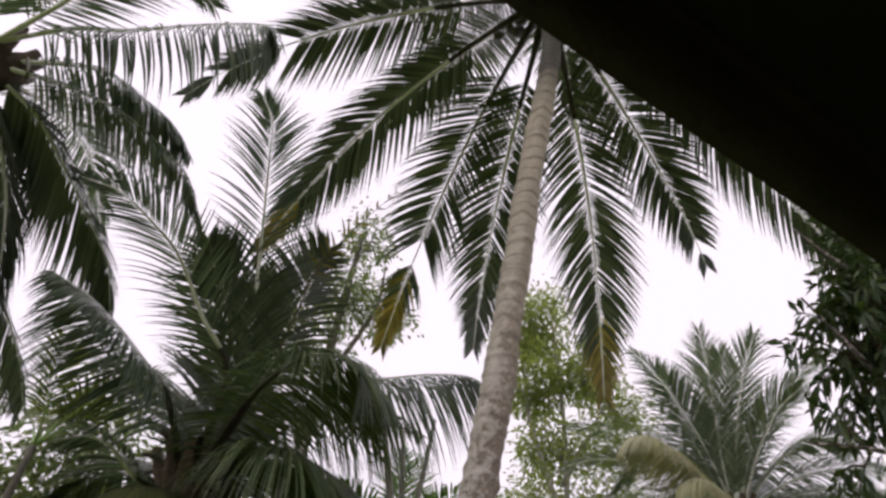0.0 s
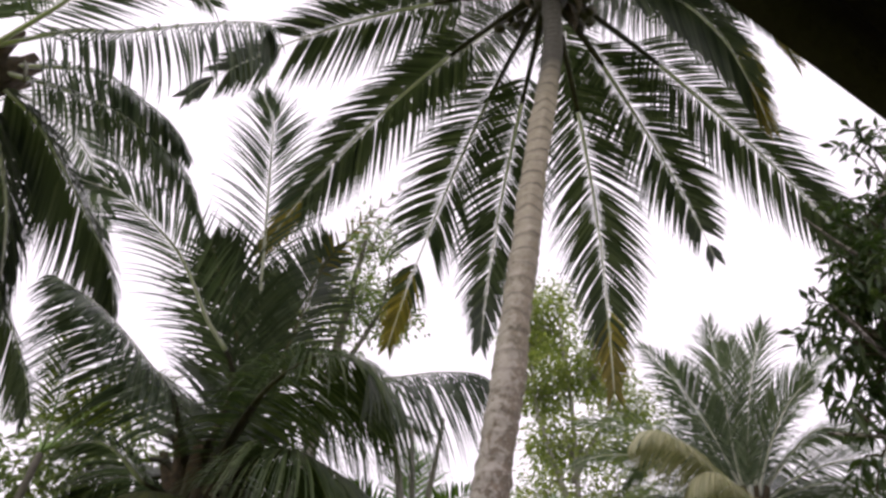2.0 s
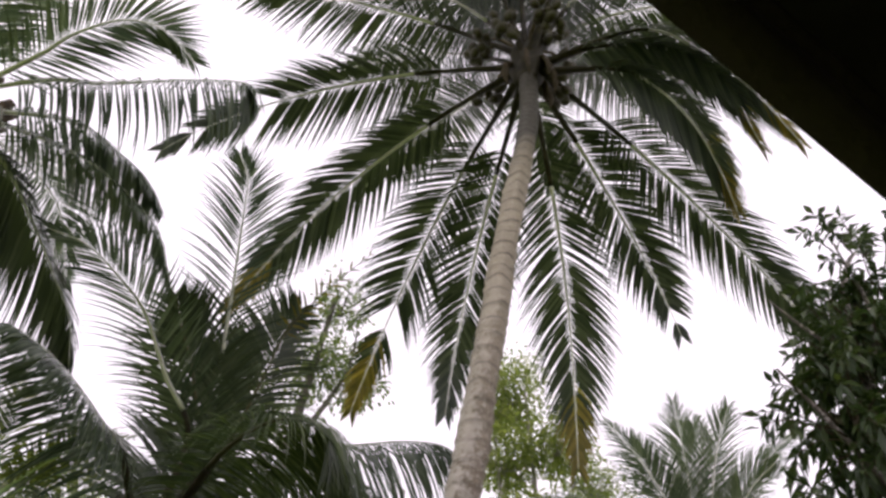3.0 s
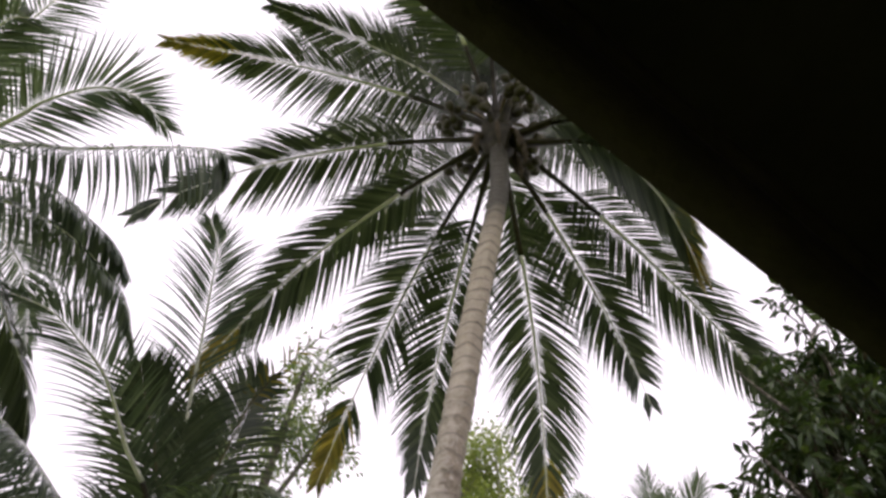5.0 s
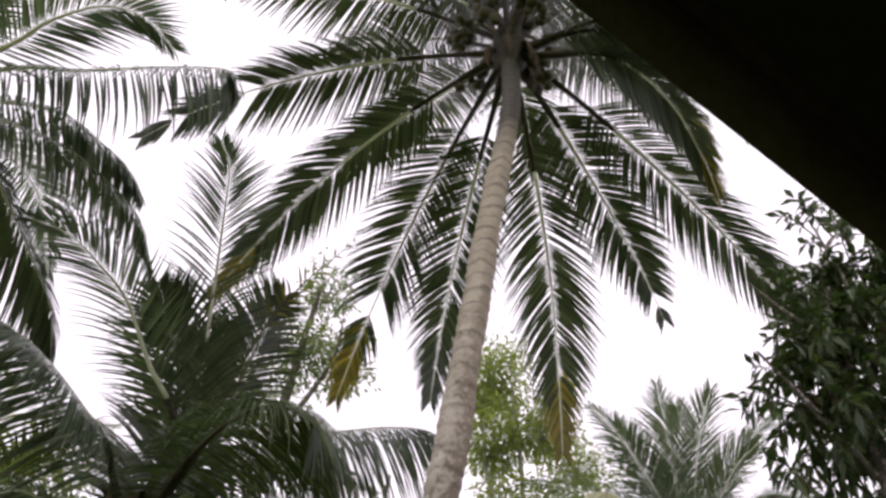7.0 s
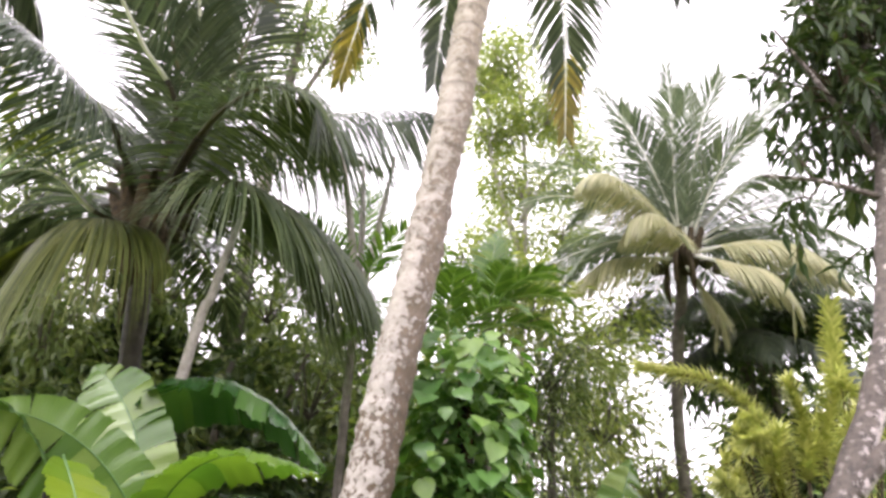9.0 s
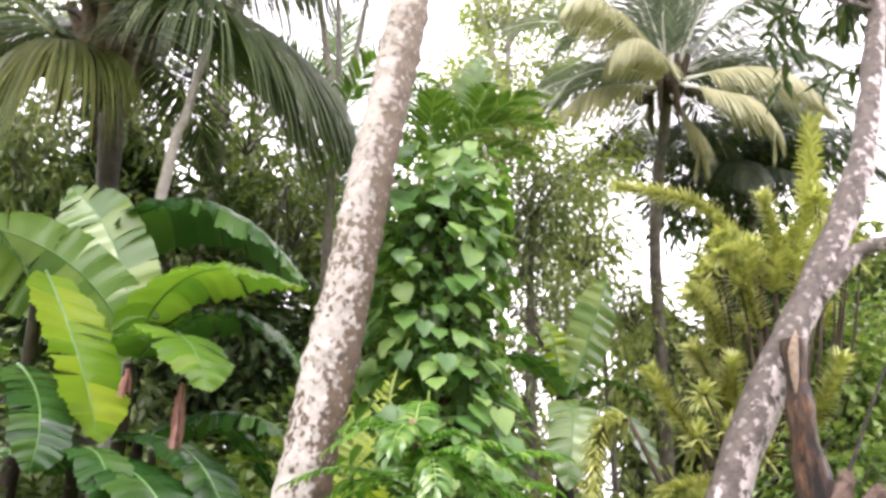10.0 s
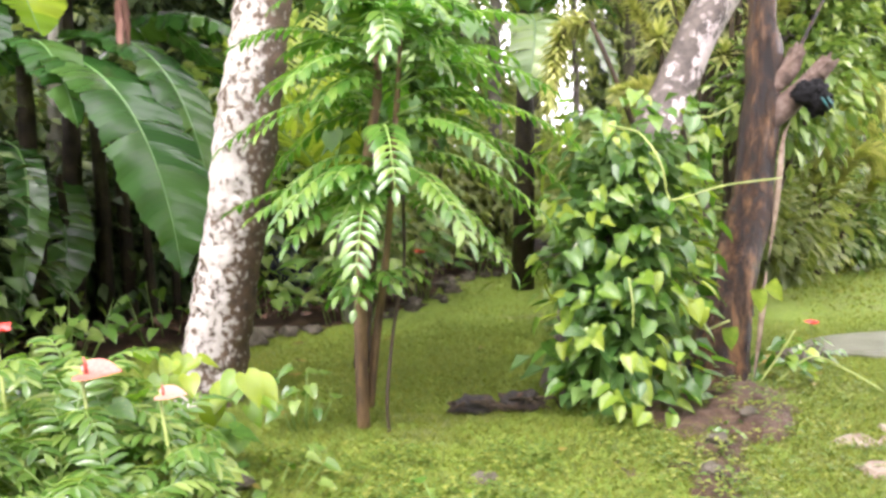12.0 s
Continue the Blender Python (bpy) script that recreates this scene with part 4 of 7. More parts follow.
def right_palm():
    rng = random.Random(14)
    tree = thing("coconut_palm", (4.15, 12.1, 0), "coconut palm with pale yellowing lower fronds on a thin trunk", "palm tree")
    palm_trunk(tree, smooth_line([(4.3, 12.9, -0.05), (4.10, 12.1, 3.5), (3.99, 11.65, 5.4), (4.14, 11.0, 7.55)], 6), 0.105, 0.085, M_TRUNK_FAR, 12, 0.06)
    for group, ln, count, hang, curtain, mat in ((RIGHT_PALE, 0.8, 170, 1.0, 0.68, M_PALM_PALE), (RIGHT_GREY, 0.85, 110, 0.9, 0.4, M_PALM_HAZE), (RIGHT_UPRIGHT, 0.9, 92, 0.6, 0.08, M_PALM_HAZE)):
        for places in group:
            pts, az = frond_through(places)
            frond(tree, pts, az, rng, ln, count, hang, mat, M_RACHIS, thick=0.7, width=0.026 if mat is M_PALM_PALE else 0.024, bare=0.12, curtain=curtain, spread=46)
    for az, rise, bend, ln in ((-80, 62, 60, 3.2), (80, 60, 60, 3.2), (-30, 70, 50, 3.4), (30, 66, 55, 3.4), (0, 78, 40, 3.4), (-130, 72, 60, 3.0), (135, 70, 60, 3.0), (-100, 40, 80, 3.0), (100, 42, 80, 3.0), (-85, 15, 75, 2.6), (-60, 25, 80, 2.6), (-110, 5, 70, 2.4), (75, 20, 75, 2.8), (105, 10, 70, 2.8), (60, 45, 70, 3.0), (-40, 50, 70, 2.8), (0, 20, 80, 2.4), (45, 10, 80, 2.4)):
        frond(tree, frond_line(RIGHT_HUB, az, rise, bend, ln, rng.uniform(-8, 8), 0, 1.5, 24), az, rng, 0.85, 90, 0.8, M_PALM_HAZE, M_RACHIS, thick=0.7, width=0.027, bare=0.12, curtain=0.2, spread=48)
    crown_heart(tree, RIGHT_HUB, rng, 0.13, 3, 12, 0.09, 0.3, 0.35)


# ---- leafy plants ----
def clump_leaves(sh, centre, radii, clumps, per, size, rng, reach=0.35, width=0.4, droop=0.25, hollow=0.3, holes=0.0):
    """Leaves in clumps, filling an uneven ellipsoid."""
    c = Vector(centre)
    for _ in range(clumps):
        d = Vector((rng.gauss(0, 1), rng.gauss(0, 1), rng.gauss(0, 1))).normalized()
        k = (hollow + (1 - hollow) * rng.random()) ** 0.5 * (0.8 + 0.5 * noise.noise(d * 1.9 + c))
        q = c + Vector((d.x * radii[0], d.y * radii[1], d.z * radii[2])) * k
        if holes and noise.noise(q * 1.15) < -0.32 + holes * 0.2:
            continue
        for _ in range(per):
            e = Vector((rng.gauss(0, 1), rng.gauss(0, 1), rng.gauss(0, 0.8)))
            b = q + e * (reach * 0.5)
            f = (e.normalized() + Vector((0, 0, -0.35)) + d * 0.3).normalized()
            s = size * rng.uniform(0.65, 1.2)
            sh.leaf(b, f, Vector((rng.uniform(-0.6, 0.6), rng.uniform(-0.6, 0.6), 1)), s, s * width, droop)


def leafy_sprays(sh, tw, c, r, count, rng, size=0.21):
    """Arching twigs with long pointed leaves along them, more at their ends, set round the centre of a crown."""
    for _ in range(count):
        d = Vector((rng.gauss(0, 1), rng.gauss(0, 1), rng.gauss(0, 1))).normalized()
        a = c + Vector((d.x * r[0], d.y * r[1], d.z * r[2])) * rng.uniform(0.15, 0.75)
        ln = rng.uniform(0.4, 0.75)
        out = (d + Vector((0, 0, 0.2))).normalized()
        line = bezier(a, a + out * ln * 0.55 + Vector((0, 0, 0.06)), a + out * ln + Vector((0, 0, -0.12)), 8)
        tw.tube(line, [0.012 - 0.0012 * i for i in range(8)], 5)
        for k in range(15):
            u = 0.2 + 0.8 * k / 14
            q = line[int(u * 7)].lerp(line[min(7, int(u * 7) + 1)], u * 7 - int(u * 7))
            t = (line[7] - line[4]).normalized()
            side = t.orthogonal().normalized()
            side.rotate(Matrix.Rotation(k * 2.4 + rng.uniform(-0.5, 0.5), 3, t))
            f = (side + t * rng.uniform(0.4, 1.0) + Vector((0, 0, -0.45))).normalized()
            s = size * rng.uniform(0.65, 1.15)
            sh.leaf(q, f, Vector((rng.uniform(-0.5, 0.5), rng.uniform(-0.5, 0.5), 1)), s, s * 0.33, 0.3)


def leafy_tree(name, base, limbs, crowns, per, size, material, label, seed, category="tree", bark=None, reach=0.4, width=0.4, group=""):
    """limbs: lists of (points, first radius, last radius); crowns: (centre, radii, clumps)."""
    rng = random.Random(seed)
    tree = thing(name, base, label, category, group)
    for i, (pts, r0, r1) in enumerate(limbs):
        line = smooth_line(pts, 6)
        sh = Shape()
        sh.tube(line, [r0 + (r1 - r0) * k / (len(line) - 1) for k in range(len(line))], 10, 0.25)
        part("trunk" if i == 0 else "limb", sh, bark or M_TRUNK_FAR, tree)
    for c, r, n in crowns:
        sh = Shape()
        clump_leaves(sh, c, r, n, per, size, rng, reach, width)
        tw = Shape()
        for _ in range(12):
            d = Vector((rng.gauss(0, 1), rng.gauss(0, 1), rng.gauss(0, 1))).normalized()
            e = Vector(c) + Vector((d.x * r[0], d.y * r[1], d.z * r[2])) * 0.9
            tw.tube(bezier(Vector(c) - Vector((0, 0, r[2] * 0.5)), (Vector(c) + e) * 0.5 + Vector((rng.uniform(-.2, .2), 0, 0.1)), e, 6), [0.016, 0.013, 0.01, 0.008, 0.006, 0.004], 5)
        cr = part("crown", sh, material, tree, smooth=False)
        part("bough", tw, bark or M_TRUNK_FAR, cr)
    return tree


def heart_mesh(name, material, lobes=0.10, belly=0.44, cup=0.10, curl=0.12):
    """A heart-shaped leaf a unit long, along y, with its stalk at the origin."""
    sh = Shape()
    prof = ((-lobes, 0.16), (-0.02, 0.34), (0.14, belly), (0.32, belly * 1.0), (0.52, belly * 0.84), (0.70, belly * 0.56), (0.86, belly * 0.24), (1.0, 0.0))
    rows = []
    for i, (y, w) in enumerate(prof):
        ym = max(0, y) if i == 0 else y
        zc = -curl * max(0, y) ** 2
        rows.append(((-w, y, zc + cup * w), (-w * 0.5, (y + ym) * 0.5, zc + cup * w * 0.2), (0, ym, zc - 0.03), (w * 0.5, (y + ym) * 0.5, zc + cup * w * 0.2), (w, y, zc + cup * w)))
    sh.quad_strip(rows)
    return sh.mesh(name, material)


def pinnate(parent, name, pts, pairs, leaf_len, leaf_wid, rng, material, droop=0.35, label="", angle=62, twig=0.006):
    """A compound leaf: a thin rib with pairs of oblong drooping leaflets and one at its end."""
    n = len(pts) - 1
    st = Shape()
    st.tube(pts, [twig * (1 - 0.7 * i / n) for i in range(n + 1)], 5)
    rib = part(name, st, M_MIDRIB, parent, label)
    sh = Shape()
    t0 = (pts[-1] - pts[0])
    across = Vector((t0.y, -t0.x, 0))
    across = across.normalized() if across.length > 1e-3 else Vector((1, 0, 0))
    for k in range(pairs + 1):
        s = 0.12 + 0.88 * k / pairs
        x = min(s, 0.999) * n
        i = int(x)
        q = pts[i].lerp(pts[i + 1], x - i)
        t = (pts[i + 1] - pts[i]).normalized()
        for side in ((-1, 1) if k < pairs else (0,)):
            sd = across * side
            a = radians(angle + rng.uniform(-7, 7) - 14 * s)
            d = (sd * math.sin(a) + t * math.cos(a)) if side else t
            ln = leaf_len * (0.62 + 0.5 * math.sin(math.pi * (0.15 + 0.75 * s))) * rng.uniform(0.9, 1.08)
            w = leaf_wid * rng.uniform(0.9, 1.1)
            wide = (t - d * t.dot(d))
            wide = wide.normalized() if wide.length > 1e-2 else across
            up = d.cross(wide)
            up = up if up.z > 0 else -up
            rows, pos, dd = [], q.copy(), d.copy()
            for j, pw in enumerate((0.15, 0.8, 1.0, 0.75, 0.05)):
                h = wide * (w * 0.5 * pw)
                rows.append((pos - h + up * w * 0.16 * pw, pos, pos + h + up * w * 0.16 * pw))
                pos = pos + dd * (ln / 4)
                dd = (dd + Vector((0, 0, -droop * 0.5))).normalized()
            sh.quad_strip(rows)
    part("blade", sh, material, rib)
    return rib


def banana_leaf(plant, a, b, c, half, rng, material, torn=0.3, lean=0.25, label="", face=None):
    """A broad blade on a fleshy rib from a through b to c, torn between its side veins."""
    n = 72
    pts = bezier(a, b, c, n + 1)
    st = Shape()
    st.tube(pts, [0.0075 * (1 - i / n) + 0.002 for i in range(n + 1)], 6)
    rib = part("leaf", st, M_BANANA_RIB, plant, label)
    sh = Shape()
    chord = Vector(c) - Vector(a)
    across = Vector((chord.y, -chord.x, 0))
    across = across.normalized() if across.length > 0.15 else Vector((1, 0.2, 0)).normalized()
    if face:
        across = Vector(face).normalized()
    for side in (-1, 1):
        i = 2
        while i < n:
            k = min(n, i + rng.choice((5, 8, 11, 15)))
            sag = rng.uniform(-0.10, 0.12)
            split = rng.random() < torn
            rows = []
            for m in range(i, k + 1):
                s = m / n
                t = (pts[min(m + 1, n)] - pts[max(m - 1, 0)]).normalized()
                sd = (across - t * across.dot(t)).normalized() * side
                up = sd.cross(t) * side
                up = up if up.z > 0 or abs(t.z) > 0.97 else -up
                w = half * min(1.0, (math.sin(math.pi * min(0.999, s ** 0.8)) * 1.5)) ** 0.75
                edge = 1.0 - (0.08 if split else 0.025) * rng.random()
                row = []
                for j, f in enumerate((0.0, 0.3, 0.65, 1.0)):
                    fall = lean * f * f * w * (0.8 + 1.6 * sag)
                    sweep = t * (0.16 * f * w)
                    if split and m in (i, k) and f > 0.2:
                        sweep = sweep + t * ((0.03 if m == i else -0.03) * f)
                    ripple = up * ((0.006 * (1 if m % 2 else -1) + 0.012 * math.sin(m * 0.9 + side) + 0.02 * noise.noise(Vector((m * 0.13, side * 3, half * 50)))) * f)
                    row.append(pts[m] + sd * (w * f * edge) + sweep + up * (0.22 * f * w) + Vector((0, 0, -fall)) + ripple)
                rows.append(row)
                sh.vein.extend([m + 0.5 * side] * 4)
            sh.quad_strip(rows)
            i = k
    part("blade", sh, material, rib)
    return rib


def spiky_brush(plant, pts, rng, count, leaf_len, width=0.022):
    """A shoot whose narrow pointed leaves stand out all round it."""
    line = smooth_line(pts, 6)
    n = len(line) - 1
    st = Shape()
    st.tube(line, [0.014 - 0.006 * i / n for i in range(n + 1)], 6)
    shoot = part("shoot", st, M_TWIG, plant)
    sh = Shape()
    for k in range(count):
        s = k / count
        x = s * n
        i = min(int(x), n - 1)
        q = line[i].lerp(line[i + 1], x - i)
        t = (line[i + 1] - line[i]).normalized()
        o = t.orthogonal().normalized()
        o.rotate(Matrix.Rotation(k * 2.39996 + rng.uniform(-0.3, 0.3), 3, t))
        lift = 0.45 + 0.9 * s ** 4
        d = (o + t * lift + Vector((0, 0, 0.15))).normalized()
        ln = leaf_len * rng.uniform(0.75, 1.1)
        wide = d.cross(o)
        wide = wide.normalized() if wide.length > 1e-2 else t
        wide = t.cross(o).normalized()
        rows, pos, dd = [], q.copy(), d.copy()
        for j, pw in enumerate((0.6, 1.0, 0.75, 0.04)):
            h = wide * (width * 0.5 * pw)
            rows.append((pos - h, pos + h))
            pos = pos + dd * (ln / 3)
            dd = (dd + Vector((0, 0, -0.28))).normalized()
        sh.quad_strip(rows)
    part("leaf_tuft", sh, M_SPIKE, shoot)


def spiky_rosette(plant, q, root, rng, size=0.19):
    """A star of narrow arching leaves at the end of a thin stem."""
    up = Vector((rng.uniform(-0.5, 0.5), rng.uniform(-0.7, 0.1), 1)).normalized()
    st = Shape()
    st.tube(bezier(root.lerp(q, 0.7), root.lerp(q, 0.85) + Vector((0.03, 0, 0.02)), q, 6), [0.012, 0.011, 0.010, 0.009, 0.008, 0.007], 6)
    shoot = part("shoot", st, M_TWIG, plant)
    sh = Shape()
    for k in range(44):
        a = k * 2.39996
        e = (k + 0.5) / 44
        o = up.orthogonal().normalized()
        o.rotate(Matrix.Rotation(a, 3, up))
        d = (o * math.sin(1.9 * e + 0.15) + up * math.cos(1.9 * e + 0.15)).normalized()
        wide = up.cross(o).normalized()
        ln = size * rng.uniform(0.75, 1.1) * (0.7 + 0.3 * e)
        rows, pos, dd = [], q - up * (0.05 * e), d.copy()
        for pw in (0.7, 1.0, 0.7, 0.03):
            h = wide * (0.014 * pw)
            rows.append((pos - h, pos + h))
            pos = pos + dd * (ln / 3)
            dd = (dd + Vector((0, 0, -0.22))).normalized()
        sh.quad_strip(rows)
    part("leaf_tuft", sh, M_SPIKE, shoot)


# ---- setting ----
def ground():
    rng = random.Random(2)
    xs = [-400, -120, -40, -16] + [-10 + 0.5 * i for i in range(41)] + [16, 40, 120, 400]
    ys = [-400, -120, -40, -12] + [-6 + 0.5 * i for i in range(49)] + [24, 40, 120, 400]
    sh = Shape()
    sh.quad_strip([[(x, y, (0.025 * noise.noise(Vector((x * 0.6, y * 0.6, 0))) if -9 < x < 9 and -5 < y < 17 else 0.0)) for x in xs] for y in ys])
    g = lone("ground", sh, M_LAWN, "short green lawn with bare muddy patches", "lawn", "structure")
    return g


def grass():
    rng = random.Random(3)
    sh = Shape()

    def blades(n, x0, x1, y0, y1, h, w, keep, fade=1.0, lean=1.3):
        for _ in range(n):
            x, y = rng.uniform(x0, x1), rng.uniform(y0, y1)
            edge = min(x - x0, x1 - x, y - y0, y1 - y) / fade
            if edge < rng.random() or noise.noise(Vector((x * 1.1, y * 1.1, 4))) < keep - 0.35 * rng.random():
                continue
            z = 0.025 * noise.noise(Vector((x * 0.6, y * 0.6, 0)))
            a = rng.uniform(0, 6.28)
            hh = h * rng.uniform(0.5, 1.3)
            ww = w * rng.uniform(0.7, 1.2)
            dx, dy = math.cos(a), math.sin(a)
            b = len(sh.v)
            tx, ty = rng.uniform(-lean, lean) * hh, rng.uniform(-lean, lean) * hh
            sh.v.extend([(x - dx * ww, y - dy * ww, z), (x + dx * ww, y + dy * ww, z), (x + tx, y + ty, z + hh)])
            sh.f.append((b, b + 1, b + 2))

    blades(330000, -1.6, 4.4, 1.4, 6.2, 0.020, 0.0026, -0.3, lean=1.8)
    blades(40000, -6.0, 8.0, -0.5, 6.0, 0.016, 0.006, -0.2, 2.0)
    blades(90000, -1.4, 7.6, 4.4, 11.1, 0.012, 0.005, -0.25, lean=3.0)
    blades(14000, 2.0, 12.0, 6.0, 14.0, 0.03, 0.014, -0.2)
    lone("grass", sh, M_GRASS, "short wet blades of lawn grass", "grass", "stuff", smooth=False)


def house():
    u, inw = Vector((0.837, 0.547, 0)), Vector((0.547, -0.837, 0))
    edge = Vector((0.303, 1.023, 1.934))
    rise = math.tan(radians(14))
    slope = (inw + Vector((0, 0, rise)))
    up = Vector((0, 0, 1))
    base = edge + inw * 3.5
    h = thing("house", (base.x, base.y, 0), "low house with dark overhanging eaves", "house")
    a, span, deep = -5.0, 12.0, 6.0
    sh = Shape()
    rows = []
    k = 150
    for i in range(k + 1):
        c = 0.012 * math.cos(2 * math.pi * i * 12.0 / 150 * 6.2)
        o = edge + u * (a + span * i / k) + up * (0.085 + c)
        rows.append([o + slope * (deep * j / 4) for j in range(5)])
    sh.quad_strip(rows)
    top = [[q + up * 0.012 for q in r] for r in rows]
    sh.quad_strip([list(reversed(r)) for r in top])
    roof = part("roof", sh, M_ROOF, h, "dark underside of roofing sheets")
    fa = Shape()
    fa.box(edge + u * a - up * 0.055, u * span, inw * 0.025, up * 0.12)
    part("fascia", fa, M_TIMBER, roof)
    lip = Shape()
    lip.tube([edge + u * (a + span * i / 20) + inw * 0.02 + up * 0.06 for i in range(21)], [0.016] * 21, 8)
    part("gutter_lip", lip, M_TIMBER, roof)
    for j in range(6):
        b = Shape()
        d = 0.28 + j * 0.62
        b.box(edge + u * a + slope * d + up * 0.03, u * span, slope * 0.06, up * 0.04)
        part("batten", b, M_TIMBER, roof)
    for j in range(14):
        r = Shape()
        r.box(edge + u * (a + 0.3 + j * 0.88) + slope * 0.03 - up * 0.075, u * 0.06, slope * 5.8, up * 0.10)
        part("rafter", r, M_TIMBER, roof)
    w = Shape()
    o = edge + inw * 1.5
    o.z = -0.05
    w.box(o + u * a, u * span, inw * 0.2, up * 2.40)
    part("wall", w, M_PLASTER, h)
    w2 = Shape()
    w2.box(o + u * a + inw * 0.2, u * 0.2, inw * 4.0, up * 2.3)
    part("wall", w2, M_PLASTER, h)
    w3 = Shape()
    w3.box(o + u * (a + span - 0.2) + inw * 0.2, u * 0.2, inw * 4.0, up * 2.3)
    part("wall", w3, M_PLASTER, h)
    w4 = Shape()
    w4.box(o + u * a + inw * 4.2, u * span, inw * 0.2, up * 3.3)
    part("wall", w4, M_PLASTER, h)


# x, near edge and far edge of the garden bed
BED = ((-6, 4.6, 12), (-3, 4.9, 12), (-1.5, 5.0, 12), (-0.4, 5.75, 12), (0.0, 5.95, 12), (0.45, 6.5, 12), (0.8, 7.2, 12), (1.0, 8.2, 12), (1.8, 8.8, 12), (3.0, 9.4, 12), (5, 9.6, 13), (7, 10.8, 14), (11, 12, 16))


def stone_border():
    rng = random.Random(5)
    sh = Shape()
    sh.quad_strip([[(x, y0 + (y1 - y0) * j / 6, 0.03 + 0.03 * noise.noise(Vector((x, j, 1))) + (0.05 if 0 < j else -0.04)) for j in range(7)]
                   for x, y0, y1 in BED])
    lone("soil_bed", sh, M_SOIL, "damp brown garden bed under the plants", "garden bed", "structure")
    line = smooth_line([(-0.75, 5.45, 0), (-0.4, 5.72, 0), (0.02, 5.92, 0), (0.47, 6.46, 0), (0.85, 7.16, 0), (1.02, 8.1, 0), (1.8, 8.64, 0)], 6)
    for i, q in enumerate(line):
        if rng.random() < 0.2:
            continue
        st = Shape()
        r = rng.uniform(0.025, 0.06)
        st.blob(q + Vector((rng.uniform(-0.09, 0.09), rng.uniform(-0.10, 0.10), r * 0.25)), (r * rng.uniform(0.9, 1.5), r * rng.uniform(0.8, 1.2), r * rng.uniform(0.6, 1.0)), 12, 8, 1.2, i * 1.7)
        lone("border_stone", st, M_STONE, "rough mossy stone edging the garden bed", "stone", "", "border stones")


# ---- the garden's plants ----
def banana_clump():
    rng = random.Random(21)
    plant = thing("banana_plant", (-1.45, 5.8, 0), "banana clump with broad torn green leaves and dark stems", "banana plant", "banana plants")
    for x, y, top, r in ((-1.55, 5.52, (-1.45, 5.3, 1.55), 0.075), (-1.47, 5.85, (-1.43, 5.85, 2.2), 0.085), (-1.31, 5.98, (-1.35, 5.95, 1.8), 0.07), (-1.22, 6.15, (-1.30, 6.1, 1.7), 0.06), (-1.85, 5.5, (-1.85, 5.4, 2.6), 0.08), (-1.05, 6.0, (-1.1, 6.0, 0.9), 0.045), (-1.7, 5.75, (-1.66, 5.75, 1.3), 0.05), (-1.38, 5.62, (-1.42, 5.6, 1.0), 0.04), (-0.95, 6.2, (-1.0, 6.2, 0.8), 0.04)):
        sh = Shape()
        line = smooth_line([(x, y, -0.03), ((x + top[0]) / 2 + 0.02, (y + top[1]) / 2, top[2] / 2), top], 8)
        sh.tube(line, [0.68 * r * (1.15 - 0.5 * i / (len(line) - 1)) for i in range(len(line))], 12, 0.3)
        part("stem", sh, M_STEM, plant)
    G, Y, P = M_BANANA, M_BANANA_YEL, M_BANANA_PALE
    turned = {0: (0.75, 0.1, 0.65), 1: (1.0, 0.0, 0.2)}
